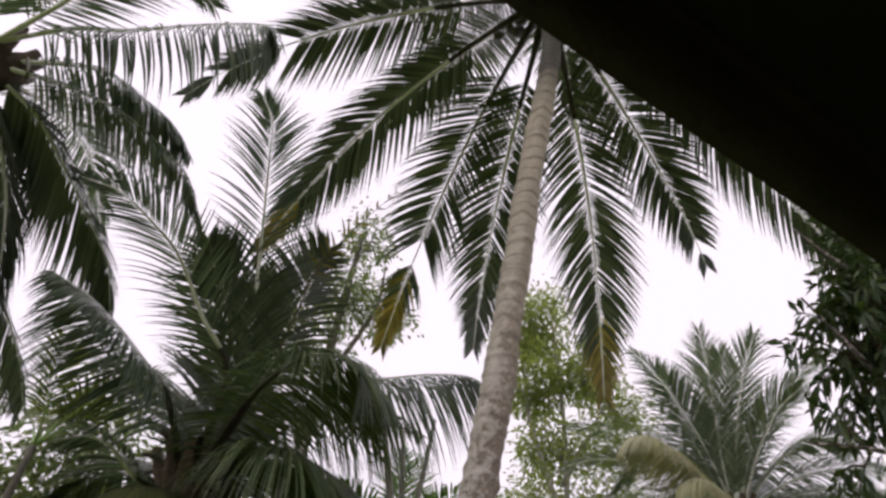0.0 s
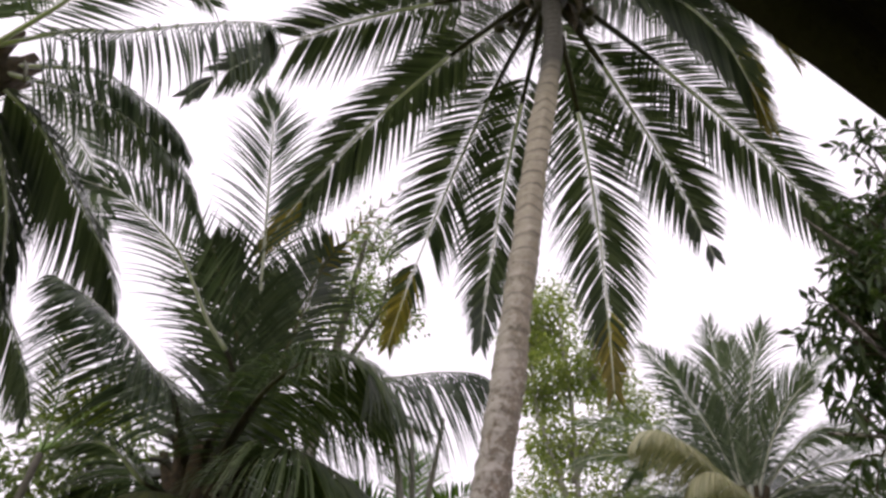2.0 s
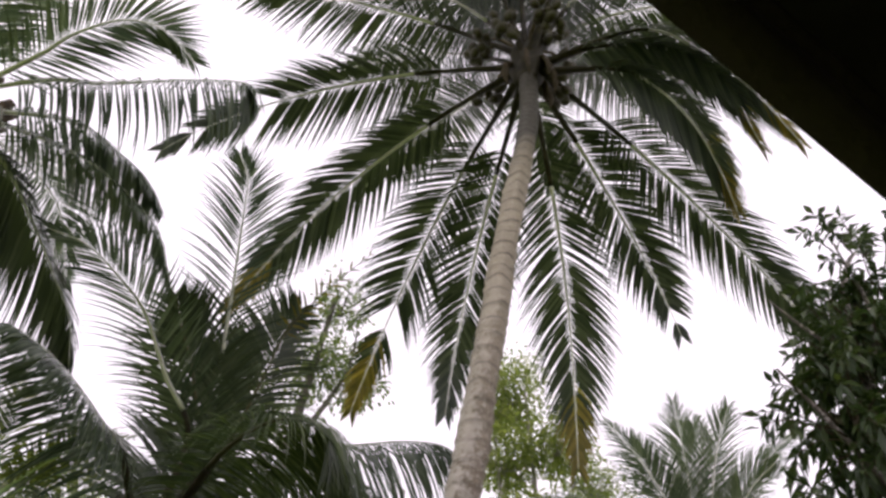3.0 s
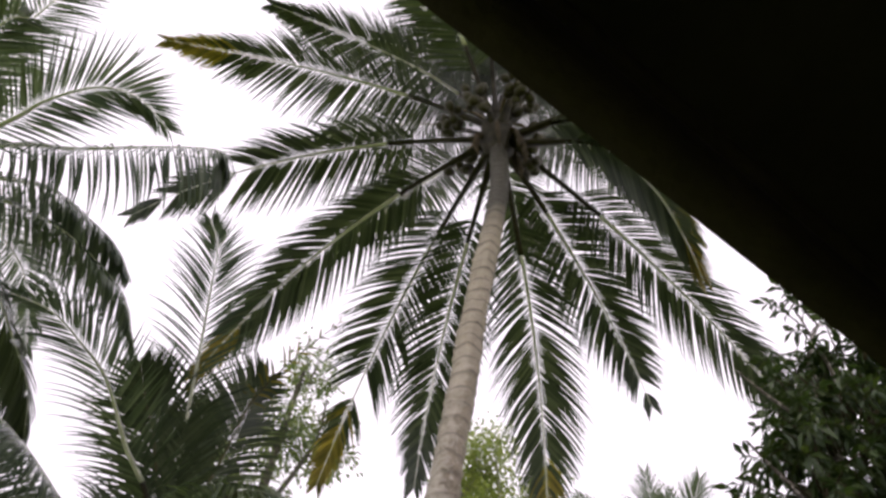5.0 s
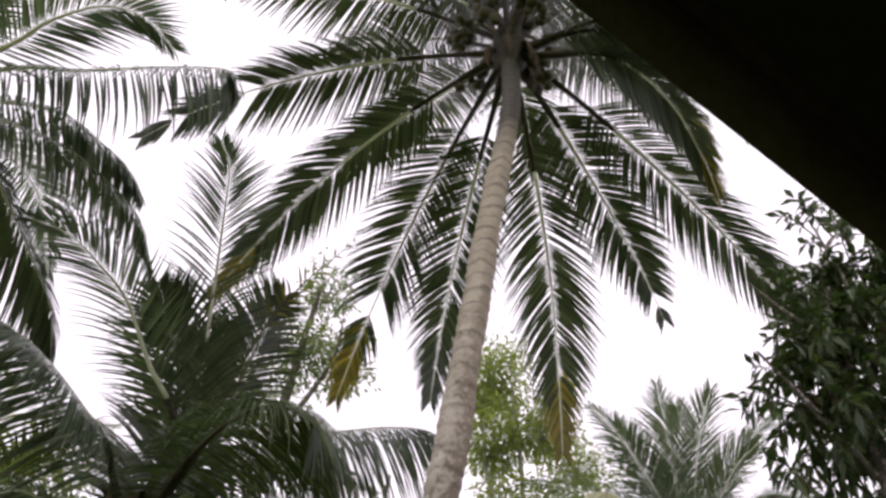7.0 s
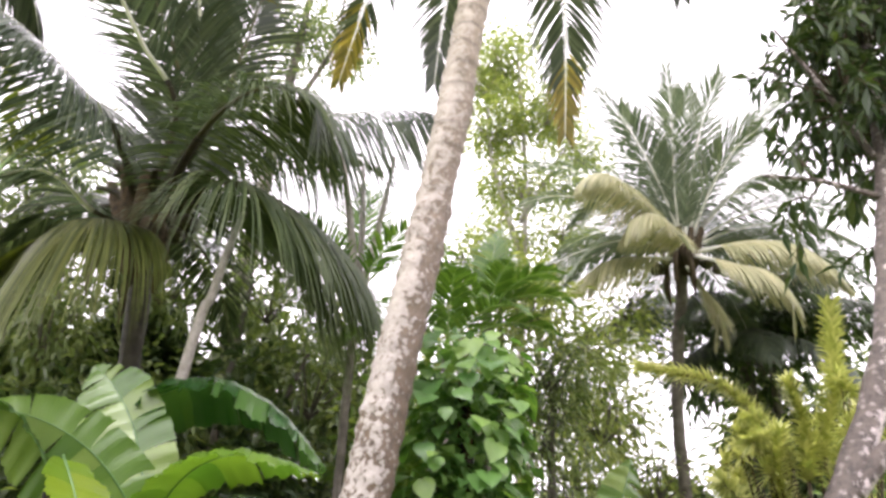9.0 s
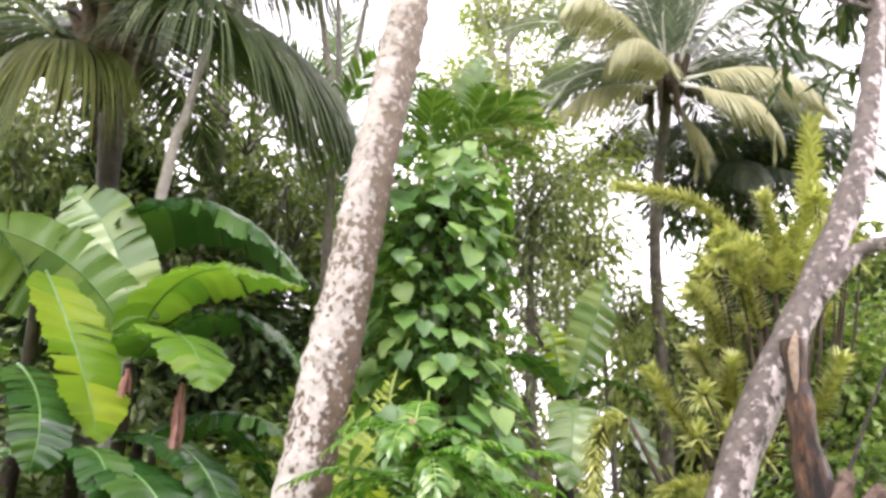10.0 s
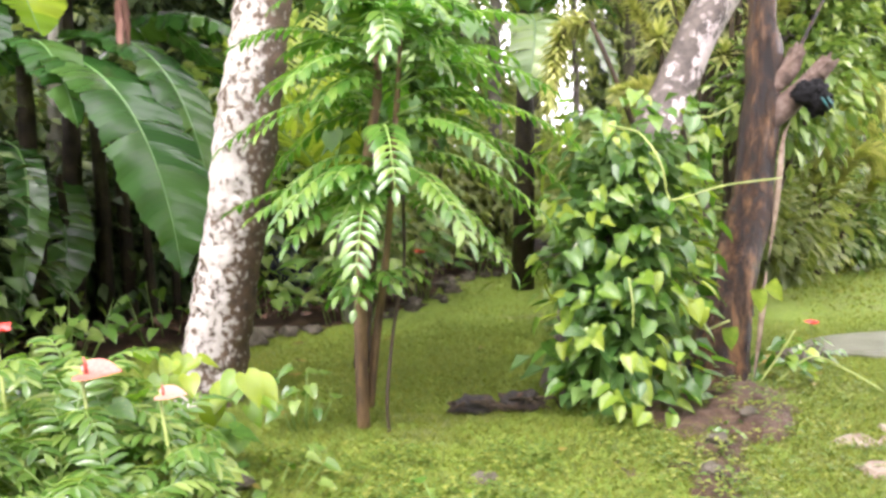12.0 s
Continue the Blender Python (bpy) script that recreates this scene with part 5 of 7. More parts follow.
    for i, (a, b, c, half, m, torn, lean) in enumerate((
            ((-1.37, 5.8, 2.2), (-1.73, 5.5, 2.71), (-2.25, 5.2, 2.85), 0.30, P, 0.35, 0.5),
            ((-1.43, 5.9, 2.3), (-1.70, 6.0, 3.02), (-2.10, 6.1, 3.46), 0.27, P, 0.5, 0.3),
            ((-1.80, 6.2, 3.20), (-1.13, 6.2, 3.40), (-0.41, 6.1, 2.82), 0.36, G, 0.25, 0.9),
            ((-1.39, 5.8, 2.3), (-1.03, 5.6, 2.72), (-0.36, 5.5, 2.62), 0.28, M_BANANA_FRESH, 0.2, 0.6),
            ((-1.36, 5.75, 2.2), (-1.04, 5.4, 2.30), (-0.78, 5.2, 1.95), 0.25, M_BANANA_FRESH, 0.3, 0.4),
            ((-1.39, 6.1, 2.4), (-0.81, 6.0, 2.58), (-0.38, 5.9, 2.15), 0.27, G, 0.5, 0.6),
            ((-1.83, 5.4, 2.65), (-1.50, 5.2, 2.15), (-1.27, 5.1, 1.66), 0.24, Y, 0.1, 0.1),
            ((-1.47, 5.3, 1.60), (-0.86, 4.9, 1.36), (-0.56, 4.7, 0.52), 0.27, G, 0.15, 0.3),
            ((-1.38, 5.6, 1.72), (-0.80, 5.3, 1.58), (-0.50, 5.1, 0.85), 0.2, G, 0.25, 0.4),
            ((-1.62, 5.5, 1.5), (-1.25, 5.0, 1.62), (-1.0, 4.75, 1.2), 0.14, G, 0.3, 0.4),
            ((-1.75, 5.6, 1.35), (-1.7, 5.1, 1.3), (-1.62, 4.85, 0.8), 0.11, G, 0.3, 0.3),
            ((-1.2, 6.1, 1.2), (-0.95, 5.8, 1.15), (-0.8, 5.6, 0.7), 0.15, G, 0.3, 0.3),
            ((-1.35, 5.95, 1.75), (-0.86, 5.8, 1.92), (-0.44, 5.7, 1.80), 0.19, G, 0.3, 0.9),
            ((-1.86, 5.35, 2.1), (-1.55, 5.0, 1.83), (-1.50, 4.9, 1.50), 0.15, G, 0.3, 0.3),
            ((-1.63, 5.4, 1.17), (-1.42, 5.2, 0.96), (-1.46, 5.1, 0.29), 0.09, G, 0.2, 0.2),
            ((-1.50, 5.7, 0.95), (-1.40, 5.6, 0.75), (-1.38, 5.5, 0.31), 0.14, G, 0.2, 0.2),
            ((-1.85, 5.4, 2.5), (-2.3, 5.3, 2.9), (-2.8, 5.2, 2.5), 0.24, G, 0.4, 0.4),
            ((-1.3, 6.1, 1.7), (-1.0, 6.4, 1.95), (-0.6, 6.6, 1.5), 0.2, G, 0.4, 0.5),
            ((-1.45, 5.35, 1.5), (-1.7, 5.0, 1.6), (-1.9, 4.7, 1.1), 0.12, G, 0.4, 0.4))):
        banana_leaf(plant, a, b, c, half, rng, m, torn, lean, "", turned.get(i))
    # dry leaf remains hanging from the hearts
    for x, y, z, drop in ((-0.95, 5.30, 2.01, 0.45), (-1.23, 5.25, 2.07, 0.16)):
        sh = Shape()
        for k in range(9):
            ln = drop * rng.uniform(0.5, 1.05)
            q = Vector((x + rng.uniform(-0.012, 0.012), y + rng.uniform(-0.01, 0.01), z))
            turn = rng.uniform(0, 3.14)
            rows = []
            for i in range(11):
                u = i / 10
                turn += rng.uniform(-0.45, 0.45)
                w = Vector((math.cos(turn), math.sin(turn), 0)) * (0.016 * math.sin(math.pi * (0.1 + 0.88 * u)) * rng.uniform(0.6, 1.3) + 0.001)
                c = q + Vector((0.03 * math.sin(k * 2.1) * u, 0.02 * math.cos(k * 1.3) * u, -ln * u)) + Vector((rng.uniform(-0.004, 0.004), 0, 0))
                rows.append([c - w, c + Vector((w.y, -w.x, 0)) * 0.5, c + w])
            sh.quad_strip(rows)
        part("dry_leaf", sh, M_BANANA_DRY, plant, "shrivelled brown hanging leaf", smooth=False)


def banana_back():
    rng = random.Random(22)
    plant = thing("banana_plant", (1.62, 7.6, 0), "young banana plant with upright bluish-green leaves", "banana plant", "banana plants")
    sh = Shape()
    sh.tube([(1.6, 7.6, -0.03), (1.62, 7.6, 1.2), (1.62, 7.6, 2.35)], [0.1, 0.085, 0.05], 12, 0.2)
    part("stem", sh, M_STEM, plant)
    for a, b, c, half, m in (((1.65, 7.6, 2.3), (1.90, 7.6, 2.9), (2.08, 7.6, 3.43), 0.23, M_BANANA_PALE), ((1.62, 7.6, 2.29), (1.56, 7.5, 2.72), (1.45, 7.5, 3.0), 0.13, M_BANANA_YEL),
                             ((1.62, 7.6, 2.29), (1.35, 7.4, 2.59), (1.05, 7.3, 2.60), 0.16, M_BANANA), ((1.62, 7.5, 2.28), (1.62, 7.2, 2.10), (1.52, 7.05, 1.55), 0.2, M_BANANA_PALE),
                             ((1.64, 7.6, 2.29), (1.99, 7.5, 2.45), (2.35, 7.4, 2.25), 0.17, M_BANANA), ((1.62, 7.6, 2.2), (2.0, 7.2, 2.15), (2.2, 7.0, 1.6), 0.18, M_BANANA_PALE)):
        banana_leaf(plant, a, b, c, half, rng, m, 0.3, 0.3, face=(1, 0.45, -0.3) if c[2] > 2.9 else None)


def heart_vine():
    rng = random.Random(23)
    plant = thing("climbing_vine", (0.45, 4.95, 0), "climbing vine with heart-shaped green leaves covering a dead trunk", "vine")
    post = Shape()
    post.tube(smooth_line([(0.24, 5.0, -0.03), (0.30, 5.0, 0.8), (0.44, 5.0, 1.6), (0.44, 5.0, 3.1)], 8), [0.045] * 25, 10, 0.4)
    part("dead_trunk", post, M_BARK_WET, plant)
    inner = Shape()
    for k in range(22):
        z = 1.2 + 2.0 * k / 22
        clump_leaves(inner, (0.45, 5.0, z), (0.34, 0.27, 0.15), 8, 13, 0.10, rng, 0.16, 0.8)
    part("inner_foliage", inner, M_VINE_SHADED, plant, "inner leaves in a darker shade-toned green", smooth=False)
    hearts = [heart_mesh("vine_leaf", M_VINE, 0.14, 0.54, 0.15, 0.25), heart_mesh("vine_leaf", M_VINE, 0.10, 0.48, -0.1, 0.35)]
    for k in range(290):
        z = 1.15 + 2.08 * rng.random() ** 0.85
        h = (z - 1.15) / 2.1
        rad = 0.42 + 0.07 * math.sin(h * 7 + 1) - 0.20 * max(0, h - 0.72) / 0.28 - 0.12 * max(0, 0.3 - h) / 0.3
        a = rng.uniform(-0.35, math.pi + 0.35) if rng.random() < 0.82 else rng.uniform(0, 6.28)
        o = Vector((math.cos(a), -math.sin(a), 0))
        q = Vector((0.41 + 0.06 * math.sin(z * 2), 4.95, z)) + o * rad * rng.uniform(0.86, 1.12)
        d = Vector((o.x * 0.55 + rng.uniform(-0.5, 0.5), o.y * 0.55, -0.6 + rng.uniform(-0.35, 0.5)))
        nor = o * 0.8 + Vector((rng.uniform(-0.45, 0.45), 0, rng.uniform(0.7, 1.7)))
        piece("vine_leaf", hearts[k % 2], plant, frame_of(q, d, nor, rng.uniform(0.08, 0.13)))
    for pts in (((0.26, 4.65, 2.15), (0.18, 4.62, 1.85), (0.30, 4.6, 1.68), (0.44, 4.6, 1.75)), ((0.36, 4.62, 1.9), (0.35, 4.58, 1.7), (0.37, 4.58, 1.5))):
        sh = Shape()
        line = smooth_line(pts, 8)
        sh.tube(line, [0.006] * len(line), 5)
        part("runner", sh, M_RUNNER, plant)


def feather_tree():
    rng = random.Random(24)
    tree = thing("young_fruit_tree", (0.26, 4.05, 0), "young fruit tree with glossy feathery leaves on two thin stems", "small tree")
    for pts, r in ((((0.255, 4.05, -0.03), (0.25, 4.03, 0.5), (0.28, 4.05, 1.0), (0.33, 4.05, 1.35), (0.27, 4.05, 1.7)), 0.034), (((0.28, 4.06, 0.08), (0.31, 4.06, 0.36), (0.36, 4.06, 0.75), (0.40, 4.06, 1.25), (0.42, 4.06, 1.5)), 0.024)):
        line = smooth_line(pts, 8)
        sh = Shape()
        sh.tube(line, [0.85 * r * (1 - 0.62 * i / (len(line) - 1)) for i in range(len(line))], 9, 0.25)
        part("stem", sh, M_STEM_BROWN, tree)
    ends = (((0.34, 1.21), (-0.11, 3.90, 1.11)), ((0.30, 1.00), (-0.03, 3.75, 0.80)), ((0.30, 0.93), (0.24, 3.60, 0.65)), ((0.34, 1.14), (0.37, 3.55, 0.93)), ((0.38, 0.97), (0.79, 3.80, 0.63)),
            ((0.40, 1.10), (1.03, 4.10, 0.95)), ((0.38, 1.02), (0.93, 4.20, 0.82)), ((0.40, 1.25), (0.83, 4.20, 1.20)), ((0.41, 1.38), (0.86, 4.10, 1.58)), ((0.33, 1.42), (0.27, 3.90, 1.57)),
            ((0.33, 1.40), (-0.01, 4.10, 1.43)), ((0.40, 1.31), (0.88, 4.30, 1.45)), ((0.34, 1.29), (0.13, 3.80, 1.23)), ((0.42, 1.40), (0.77, 4.40, 1.40)), ((0.27, 1.62), (0.02, 4.00, 1.66)),
            ((0.40, 1.20), (1.05, 4.00, 1.10)), ((0.40, 1.05), (1.00, 3.90, 0.75)), ((0.40, 1.30), (1.00, 4.10, 1.30)), ((0.36, 1.00), (0.62, 3.65, 0.75)), ((0.33, 1.35), (0.05, 3.75, 1.30)), ((0.33, 1.20), (-0.08, 4.20, 0.98)), ((0.36, 1.45), (0.60, 3.80, 1.50)), ((0.38, 1.15), (0.75, 3.70, 1.00)),
            ((0.28, 1.62), (0.20, 3.75, 1.58)), ((0.30, 1.60), (0.52, 4.00, 1.62)), ((0.28, 1.66), (0.33, 4.35, 1.78)))
    for (bx, bz), e in ends:
        a, c = Vector((bx, 4.05, bz)), Vector(e)
        ln = (c - a).length
        pinnate(tree, "compound_leaf", bezier(a, (a + c) * 0.5 + Vector((0, 0, 0.13 * ln + 0.02)), c, 12), 14, 0.095, 0.027, rng, M_FEATHER, 0.45)
    for k in range(32):
        z = rng.uniform(0.8, 1.6)
        a = rng.uniform(0, 6.28)
        b = Vector((0.33, 4.05, z))
        ln = rng.uniform(0.38, 0.6)
        c = b + Vector((math.cos(a) * ln, math.sin(a) * ln * (0.6 if math.sin(a) < 0 else 1), rng.uniform(-0.18, 0.10)))
        pinnate(tree, "compound_leaf", bezier(b, (b + c) * 0.5 + Vector((0, 0, 0.09)), c, 10), 13, 0.092, 0.026, rng, M_FEATHER, 0.45)
    for k in range(7):
        a = rng.uniform(0, 6.28)
        b = Vector((0.29, 4.05, 0.55))
        c = b + Vector((0.2 * math.cos(a), 0.2 * math.sin(a), rng.uniform(-0.08, 0.05)))
        pinnate(tree, "compound_leaf", bezier(b, (b + c) * 0.5 + Vector((0, 0, 0.05)), c, 8), 5, 0.08, 0.03, rng, M_FEATHER, 0.5)
    rope = Shape()
    line = smooth_line([(0.35, 3.97, 0.0), (0.345, 3.97, 0.15), (0.38, 4.05, 0.42), (0.42, 4.1, 0.62), (0.42, 4.08, 0.9)], 8)
    rope.tube(line, [0.007] * len(line), 6)
    lone("hanging_liana", rope, M_TWIG, "thin brown hanging liana beside the young tree", "liana")


LEANING = [(1.16, 4.46, -0.06), (1.27, 4.53, 0.3), (1.40, 4.62, 0.62), (1.75, 4.85, 1.27), (1.97, 4.95, 1.70), (2.37, 5.05, 2.35), (2.74, 5.12, 2.92), (3.06, 5.2, 3.55), (3.45, 5.5, 4.4), (3.95, 5.9, 5.6), (4.2, 6.0, 6.9), (4.6, 6.1, 8.6)]


def leaning_tree():
    rng = random.Random(25)
    tree = thing("leaning_tree", (1.05, 4.48, 0), "leaning old tree with pale lichen patches and dark pointed leaves", "tree")
    line = smooth_line(LEANING, 6)
    sh = Shape()
    n = len(line) - 1
    sh.tube(line, [0.135 - 0.045 * min(1, i / n * 2) - 0.05 * max(0, i / n - 0.5) * 2 for i in range(n + 1)], 16, 0.3)
    part("trunk", sh, M_BARK_PALE, tree)
    for pts, r in ((((2.52, 5.05, 2.52), (2.77, 5.0, 2.79), (2.95, 4.9, 2.84), (3.4, 4.8, 2.95), (3.9, 4.8, 3.3)), 0.06), (((3.9, 5.9, 5.5), (3.6, 5.9, 6.3), (3.3, 5.9, 7.0)), 0.03), (((3.7, 5.7, 5.0), (3.3, 5.8, 5.2), (2.9, 5.9, 5.3)), 0.025), (((4.2, 6.0, 6.9), (4.5, 5.8, 7.8), (4.4, 5.6, 8.8)), 0.03), (((4.3, 6.0, 7.2), (3.9, 6.0, 7.7), (3.6, 6.0, 8.2)), 0.025), (((4.6, 6.1, 8.6), (4.9, 6.1, 9.2), (5.2, 6.2, 9.6)), 0.04)):
        ln = smooth_line(pts, 6)
        lm = Shape()
        lm.tube(ln, [r * (1 - 0.6 * i / (len(ln) - 1)) for i in range(len(ln))], 8, 0.2)
        part("limb", lm, M_BARK_PALE, tree)
    for c, r, k in (((5.15, 6.1, 8.8), (0.85, 0.8, 0.8), 56), ((4.75, 6.0, 7.6), (0.8, 0.8, 0.85), 105), ((4.25, 6.0, 6.85), (0.6, 0.6, 0.6), 78), ((3.75, 5.9, 6.2), (0.32, 0.4, 0.45), 22), ((4.5, 6.0, 5.9), (0.6, 0.6, 0.7), 66), ((3.35, 5.9, 5.25), (0.3, 0.3, 0.12), 4), ((4.35, 5.8, 4.7), (0.6, 0.6, 0.4), 20), ((5.65, 6.2, 7.4), (0.9, 0.8, 1.6), 80)):
        cr, tw = Shape(), Shape()
        leafy_sprays(cr, tw, Vector(c), r, k, rng)
        crown = part("crown", cr, M_TREE_DARK, tree, smooth=False)
        part("bough", tw, M_TWIG, crown)


def pothos():
    rng = random.Random(26)
    plant = thing("pothos_vine", (1.25, 4.4, 0), "pothos vine with glossy yellow-green leaves climbing the leaning trunk", "vine")
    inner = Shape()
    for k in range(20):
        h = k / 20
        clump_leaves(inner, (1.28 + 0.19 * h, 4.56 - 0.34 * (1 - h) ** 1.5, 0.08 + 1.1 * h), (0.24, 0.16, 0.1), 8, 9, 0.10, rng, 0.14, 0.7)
    part("inner_foliage", inner, M_VINE_SHADED, plant, "inner leaves in a darker shade-toned green", smooth=False)
    hearts = [heart_mesh("pothos_leaf", M_POTHOS, 0.05, 0.34, 0.22, 0.25), heart_mesh("pothos_leaf", M_POTHOS, 0.04, 0.30, -0.12, 0.4), heart_mesh("pothos_leaf", M_POTHOS, 0.06, 0.38, 0.3, 0.1)]
    for k in range(285):
        h = rng.random()
        z = 0.06 + 1.26 * h
        a = rng.uniform(-0.3, math.pi + 0.3)
        o = Vector((math.cos(a), -math.sin(a), 0))
        rx = 0.27 + 0.11 * math.sin(h * 3.0) + 0.05 * noise.noise(Vector((h * 4, a, 0)))
        q = Vector((1.325 + 0.13 * h, 4.5 - 0.38 * (1 - h) ** 1.5, z)) + Vector((o.x * rx, o.y * 0.26, 0)) * rng.uniform(0.82, 1.12)
        d = Vector((o.x * 0.5 + rng.uniform(-0.75, 0.75), o.y * 0.6, -0.6 + rng.uniform(-0.4, 0.7)))
        nor = o * 0.8 + Vector((rng.uniform(-0.9, 0.9), rng.uniform(-0.4, 0.4), rng.uniform(0.3, 1.4)))
        piece("pothos_leaf", hearts[k % 3], plant, frame_of(q, d, nor, rng.uniform(0.066, 0.105)))
    for k in range(16):
        q = Vector((rng.uniform(1.25, 1.5), rng.uniform(3.9, 4.2), rng.uniform(0.04, 0.12)))
        piece("pothos_leaf", hearts[k % 3], plant, frame_of(q, (rng.uniform(-1, 1), rng.uniform(-1, 0.2), -0.1), (rng.uniform(-0.3, 0.3), -0.5, 1), rng.uniform(0.07, 0.11)))
    for k in range(26):
        a, d = rng.uniform(0, 6.28), 0.15 * math.sqrt(rng.random())
        q = Vector((2.2 + d * math.cos(a), 4.42 + 0.6 * d * math.sin(a), 0.05 + 0.26 * rng.random() * (1 - d / 0.25)))
        piece("pothos_leaf", hearts[k % 3], plant, frame_of(q, (math.cos(a), math.sin(a) - 0.4, rng.uniform(-0.7, 0.3)), (rng.uniform(-0.4, 0.4), -0.6, 1), rng.uniform(0.055, 0.085)))
    for pts in (((2.03, 4.36, 0.03), (2.12, 4.36, 0.16), (2.2, 4.38, 0.26)), ((2.1, 4.35, 0.03), (2.25, 4.32, 0.15), (2.38, 4.25, 0.1), (2.48, 4.15, 0.03)), ((1.27, 4.20, 1.17), (1.37, 4.12, 1.13), (1.43, 4.05, 1.01), (1.46, 4.05, 0.89), (1.50, 4.05, 0.87), (1.76, 4.20, 0.92), (2.14, 4.42, 0.95)), ((1.29, 4.00, 0.57), (1.29, 3.95, 0.47), (1.29, 3.95, 0.38)), ((1.6, 4.3, 0.45), (1.72, 4.3, 0.30), (1.85, 4.3, 0.33)), ((1.75, 4.85, 1.30), (1.9, 4.7, 1.24), (2.02, 4.62, 1.30))):
        sh = Shape()
        line = smooth_line(pts, 8)
        sh.tube(line, [0.0042] * len(line), 6)
        part("runner", sh, M_RUNNER, plant, "pale yellow-green runner")
    for q, d in (((1.95, 4.25, 0.47), (0.1, -0.3, -1)), ((2.0, 4.25, 0.5), (0.6, -0.3, -0.8)), ((1.84, 4.28, 0.3), (0.1, -0.2, -1))):
        piece("pothos_leaf", hearts[0], plant, frame_of(Vector(q), d, (-0.2, -0.9, 0.5), 0.10))


def mound(x, y):
    """How far a place lies inside the uneven mound round the dead trunk."""
    u, v = (x - 1.7) * 0.63 + (y - 4.04) * 0.78, (x - 1.7) * 0.78 - (y - 4.04) * 0.63
    return max(0, 0.8 - (u / 0.62) ** 2 - (v / 0.36) ** 2 + 0.75 * noise.noise(Vector((x * 4.1, y * 4.1, 5))))


def dead_tree():
    rng = random.Random(27)
    tree = thing("dead_tree_stump", (1.92, 4.42, 0), "broken wet brown tree trunk with a split top", "dead tree")
    line = smooth_line([(1.85, 4.42, -0.06), (1.955, 4.52, 0.41), (2.11, 4.65, 0.86), (2.21, 4.75, 1.40), (2.23, 4.82, 1.85), (2.28, 4.90, 2.26)], 16)
    n = len(line) - 1
    sh = Shape()
    rings = []
    for i, q in enumerate(line):
        r = 0.130 - 0.078 * i / n + 0.055 * math.exp(-i / 5) + 0.012 * math.sin(i * 0.5) * (i / n)
        ring = []
        for k in range(40):
            d = Vector((math.cos(math.pi * k / 20), math.sin(math.pi * k / 20), 0))
            g = 1 + 0.22 * noise.noise(Vector((d.x * 1.3, d.y * 1.3, q.z * 1.8))) + 0.13 * noise.noise(Vector((d.x * 4, d.y * 4, q.z * 2.5))) + 0.07 * noise.noise(Vector((d.x * 9, d.y * 9, q.z * 7)))
            ring.append(q + d * (r * g))
        rings.append(ring)
    sh.ring_strip(rings)
    part("trunk", sh, M_BARK_WET, tree)
    # torn pale strips where the bark has split off
    for pts, w in ((((2.00, 4.36, 0.05), (2.075, 4.45, 0.30), (2.12, 4.50, 0.52)), 0.020), (((2.13, 4.50, 0.58), (2.20, 4.57, 0.86), (2.265, 4.65, 1.12), (2.31, 4.67, 1.22)), 0.022), (((2.21, 4.79, 1.9), (2.235, 4.82, 2.12), (2.28, 4.85, 2.30)), 0.040)):
        st = Shape()
        ln = smooth_line(pts, 6)
        st.tube(ln, [w * (0.12 + 0.95 * math.sin(math.pi * i / (len(ln) - 1))) for i in range(len(ln))], 9, 1.1, 0.5)
        part("split_wood", st, M_WOOD_RAW, tree)
    for pts, r in ((((2.20, 4.74, 1.36), (2.29, 4.71, 1.44), (2.33, 4.69, 1.52)), 0.065), (((2.20, 4.72, 1.22), (2.34, 4.67, 1.34), (2.44, 4.64, 1.46)), 0.075)):
        st = Shape()
        ln = smooth_line(pts, 6)
        st.tube(ln, [r * (1 - 0.45 * i / (len(ln) - 1)) for i in range(len(ln))], 9, 0.6)
        stub = part("broken_branch", st, M_STUB, tree)
        tip, way = ln[-1], (ln[-1] - ln[-3]).normalized()
        o = way.orthogonal().normalized()
        bi = way.cross(o)
        rows = []
        for f, back in ((1.0, -0.03), (1.04, 0.01), (0.75, 0.04), (0.4, 0.025), (0.1, 0.0)):
            rows.append([tip + (o * math.cos(k * 0.4488) + bi * math.sin(k * 0.4488)) * (r * 0.57 * f * rng.uniform(0.8, 1.15)) + way * (back + (rng.uniform(-0.02, 0.05) if 0 < back else 0)) for k in range(14)])
        sp = Shape()
        sp.ring_strip(rows)
        part("splinter", sp, M_STUB, stub, "torn grey-brown wood", smooth=False)
    bt = Shape()
    bt.tube(bezier((2.32, 4.70, 1.48), (2.52, 4.67, 1.91), (2.73, 4.62, 2.32), 10), [0.010 - 0.0006 * i for i in range(10)], 6, 0.2)
    part("bare_twig", bt, M_HUSK, tree, "thin dark leaning twig")
    rag = thing("knotted_rag", (2.45, 4.58, 1.32), "black rag with a teal stripe caught on the broken branch", "rag")
    r1 = Shape()
    r1.blob((2.37, 4.60, 1.345), (0.085, 0.055, 0.06), 30, 20, 0.55, 2, 2.3)
    r1.blob((2.40, 4.58, 1.30), (0.055, 0.04, 0.055), 24, 16, 0.6, 5, 2.6)
    part("cloth", r1, M_RAG, rag)
    r2 = Shape()
    for i in range(2):
        r2.tube([(2.385 + 0.03 * i, 4.54, 1.32), (2.40 + 0.03 * i, 4.53, 1.29), (2.425 + 0.025 * i, 4.54, 1.265)], [0.006, 0.010, 0.005], 6, 0.3, 0.5)
    part("stripe", r2, M_TEAL, rag, "teal stripe")
    soil = Shape()
    rows = []
    for i in range(56):
        row = []
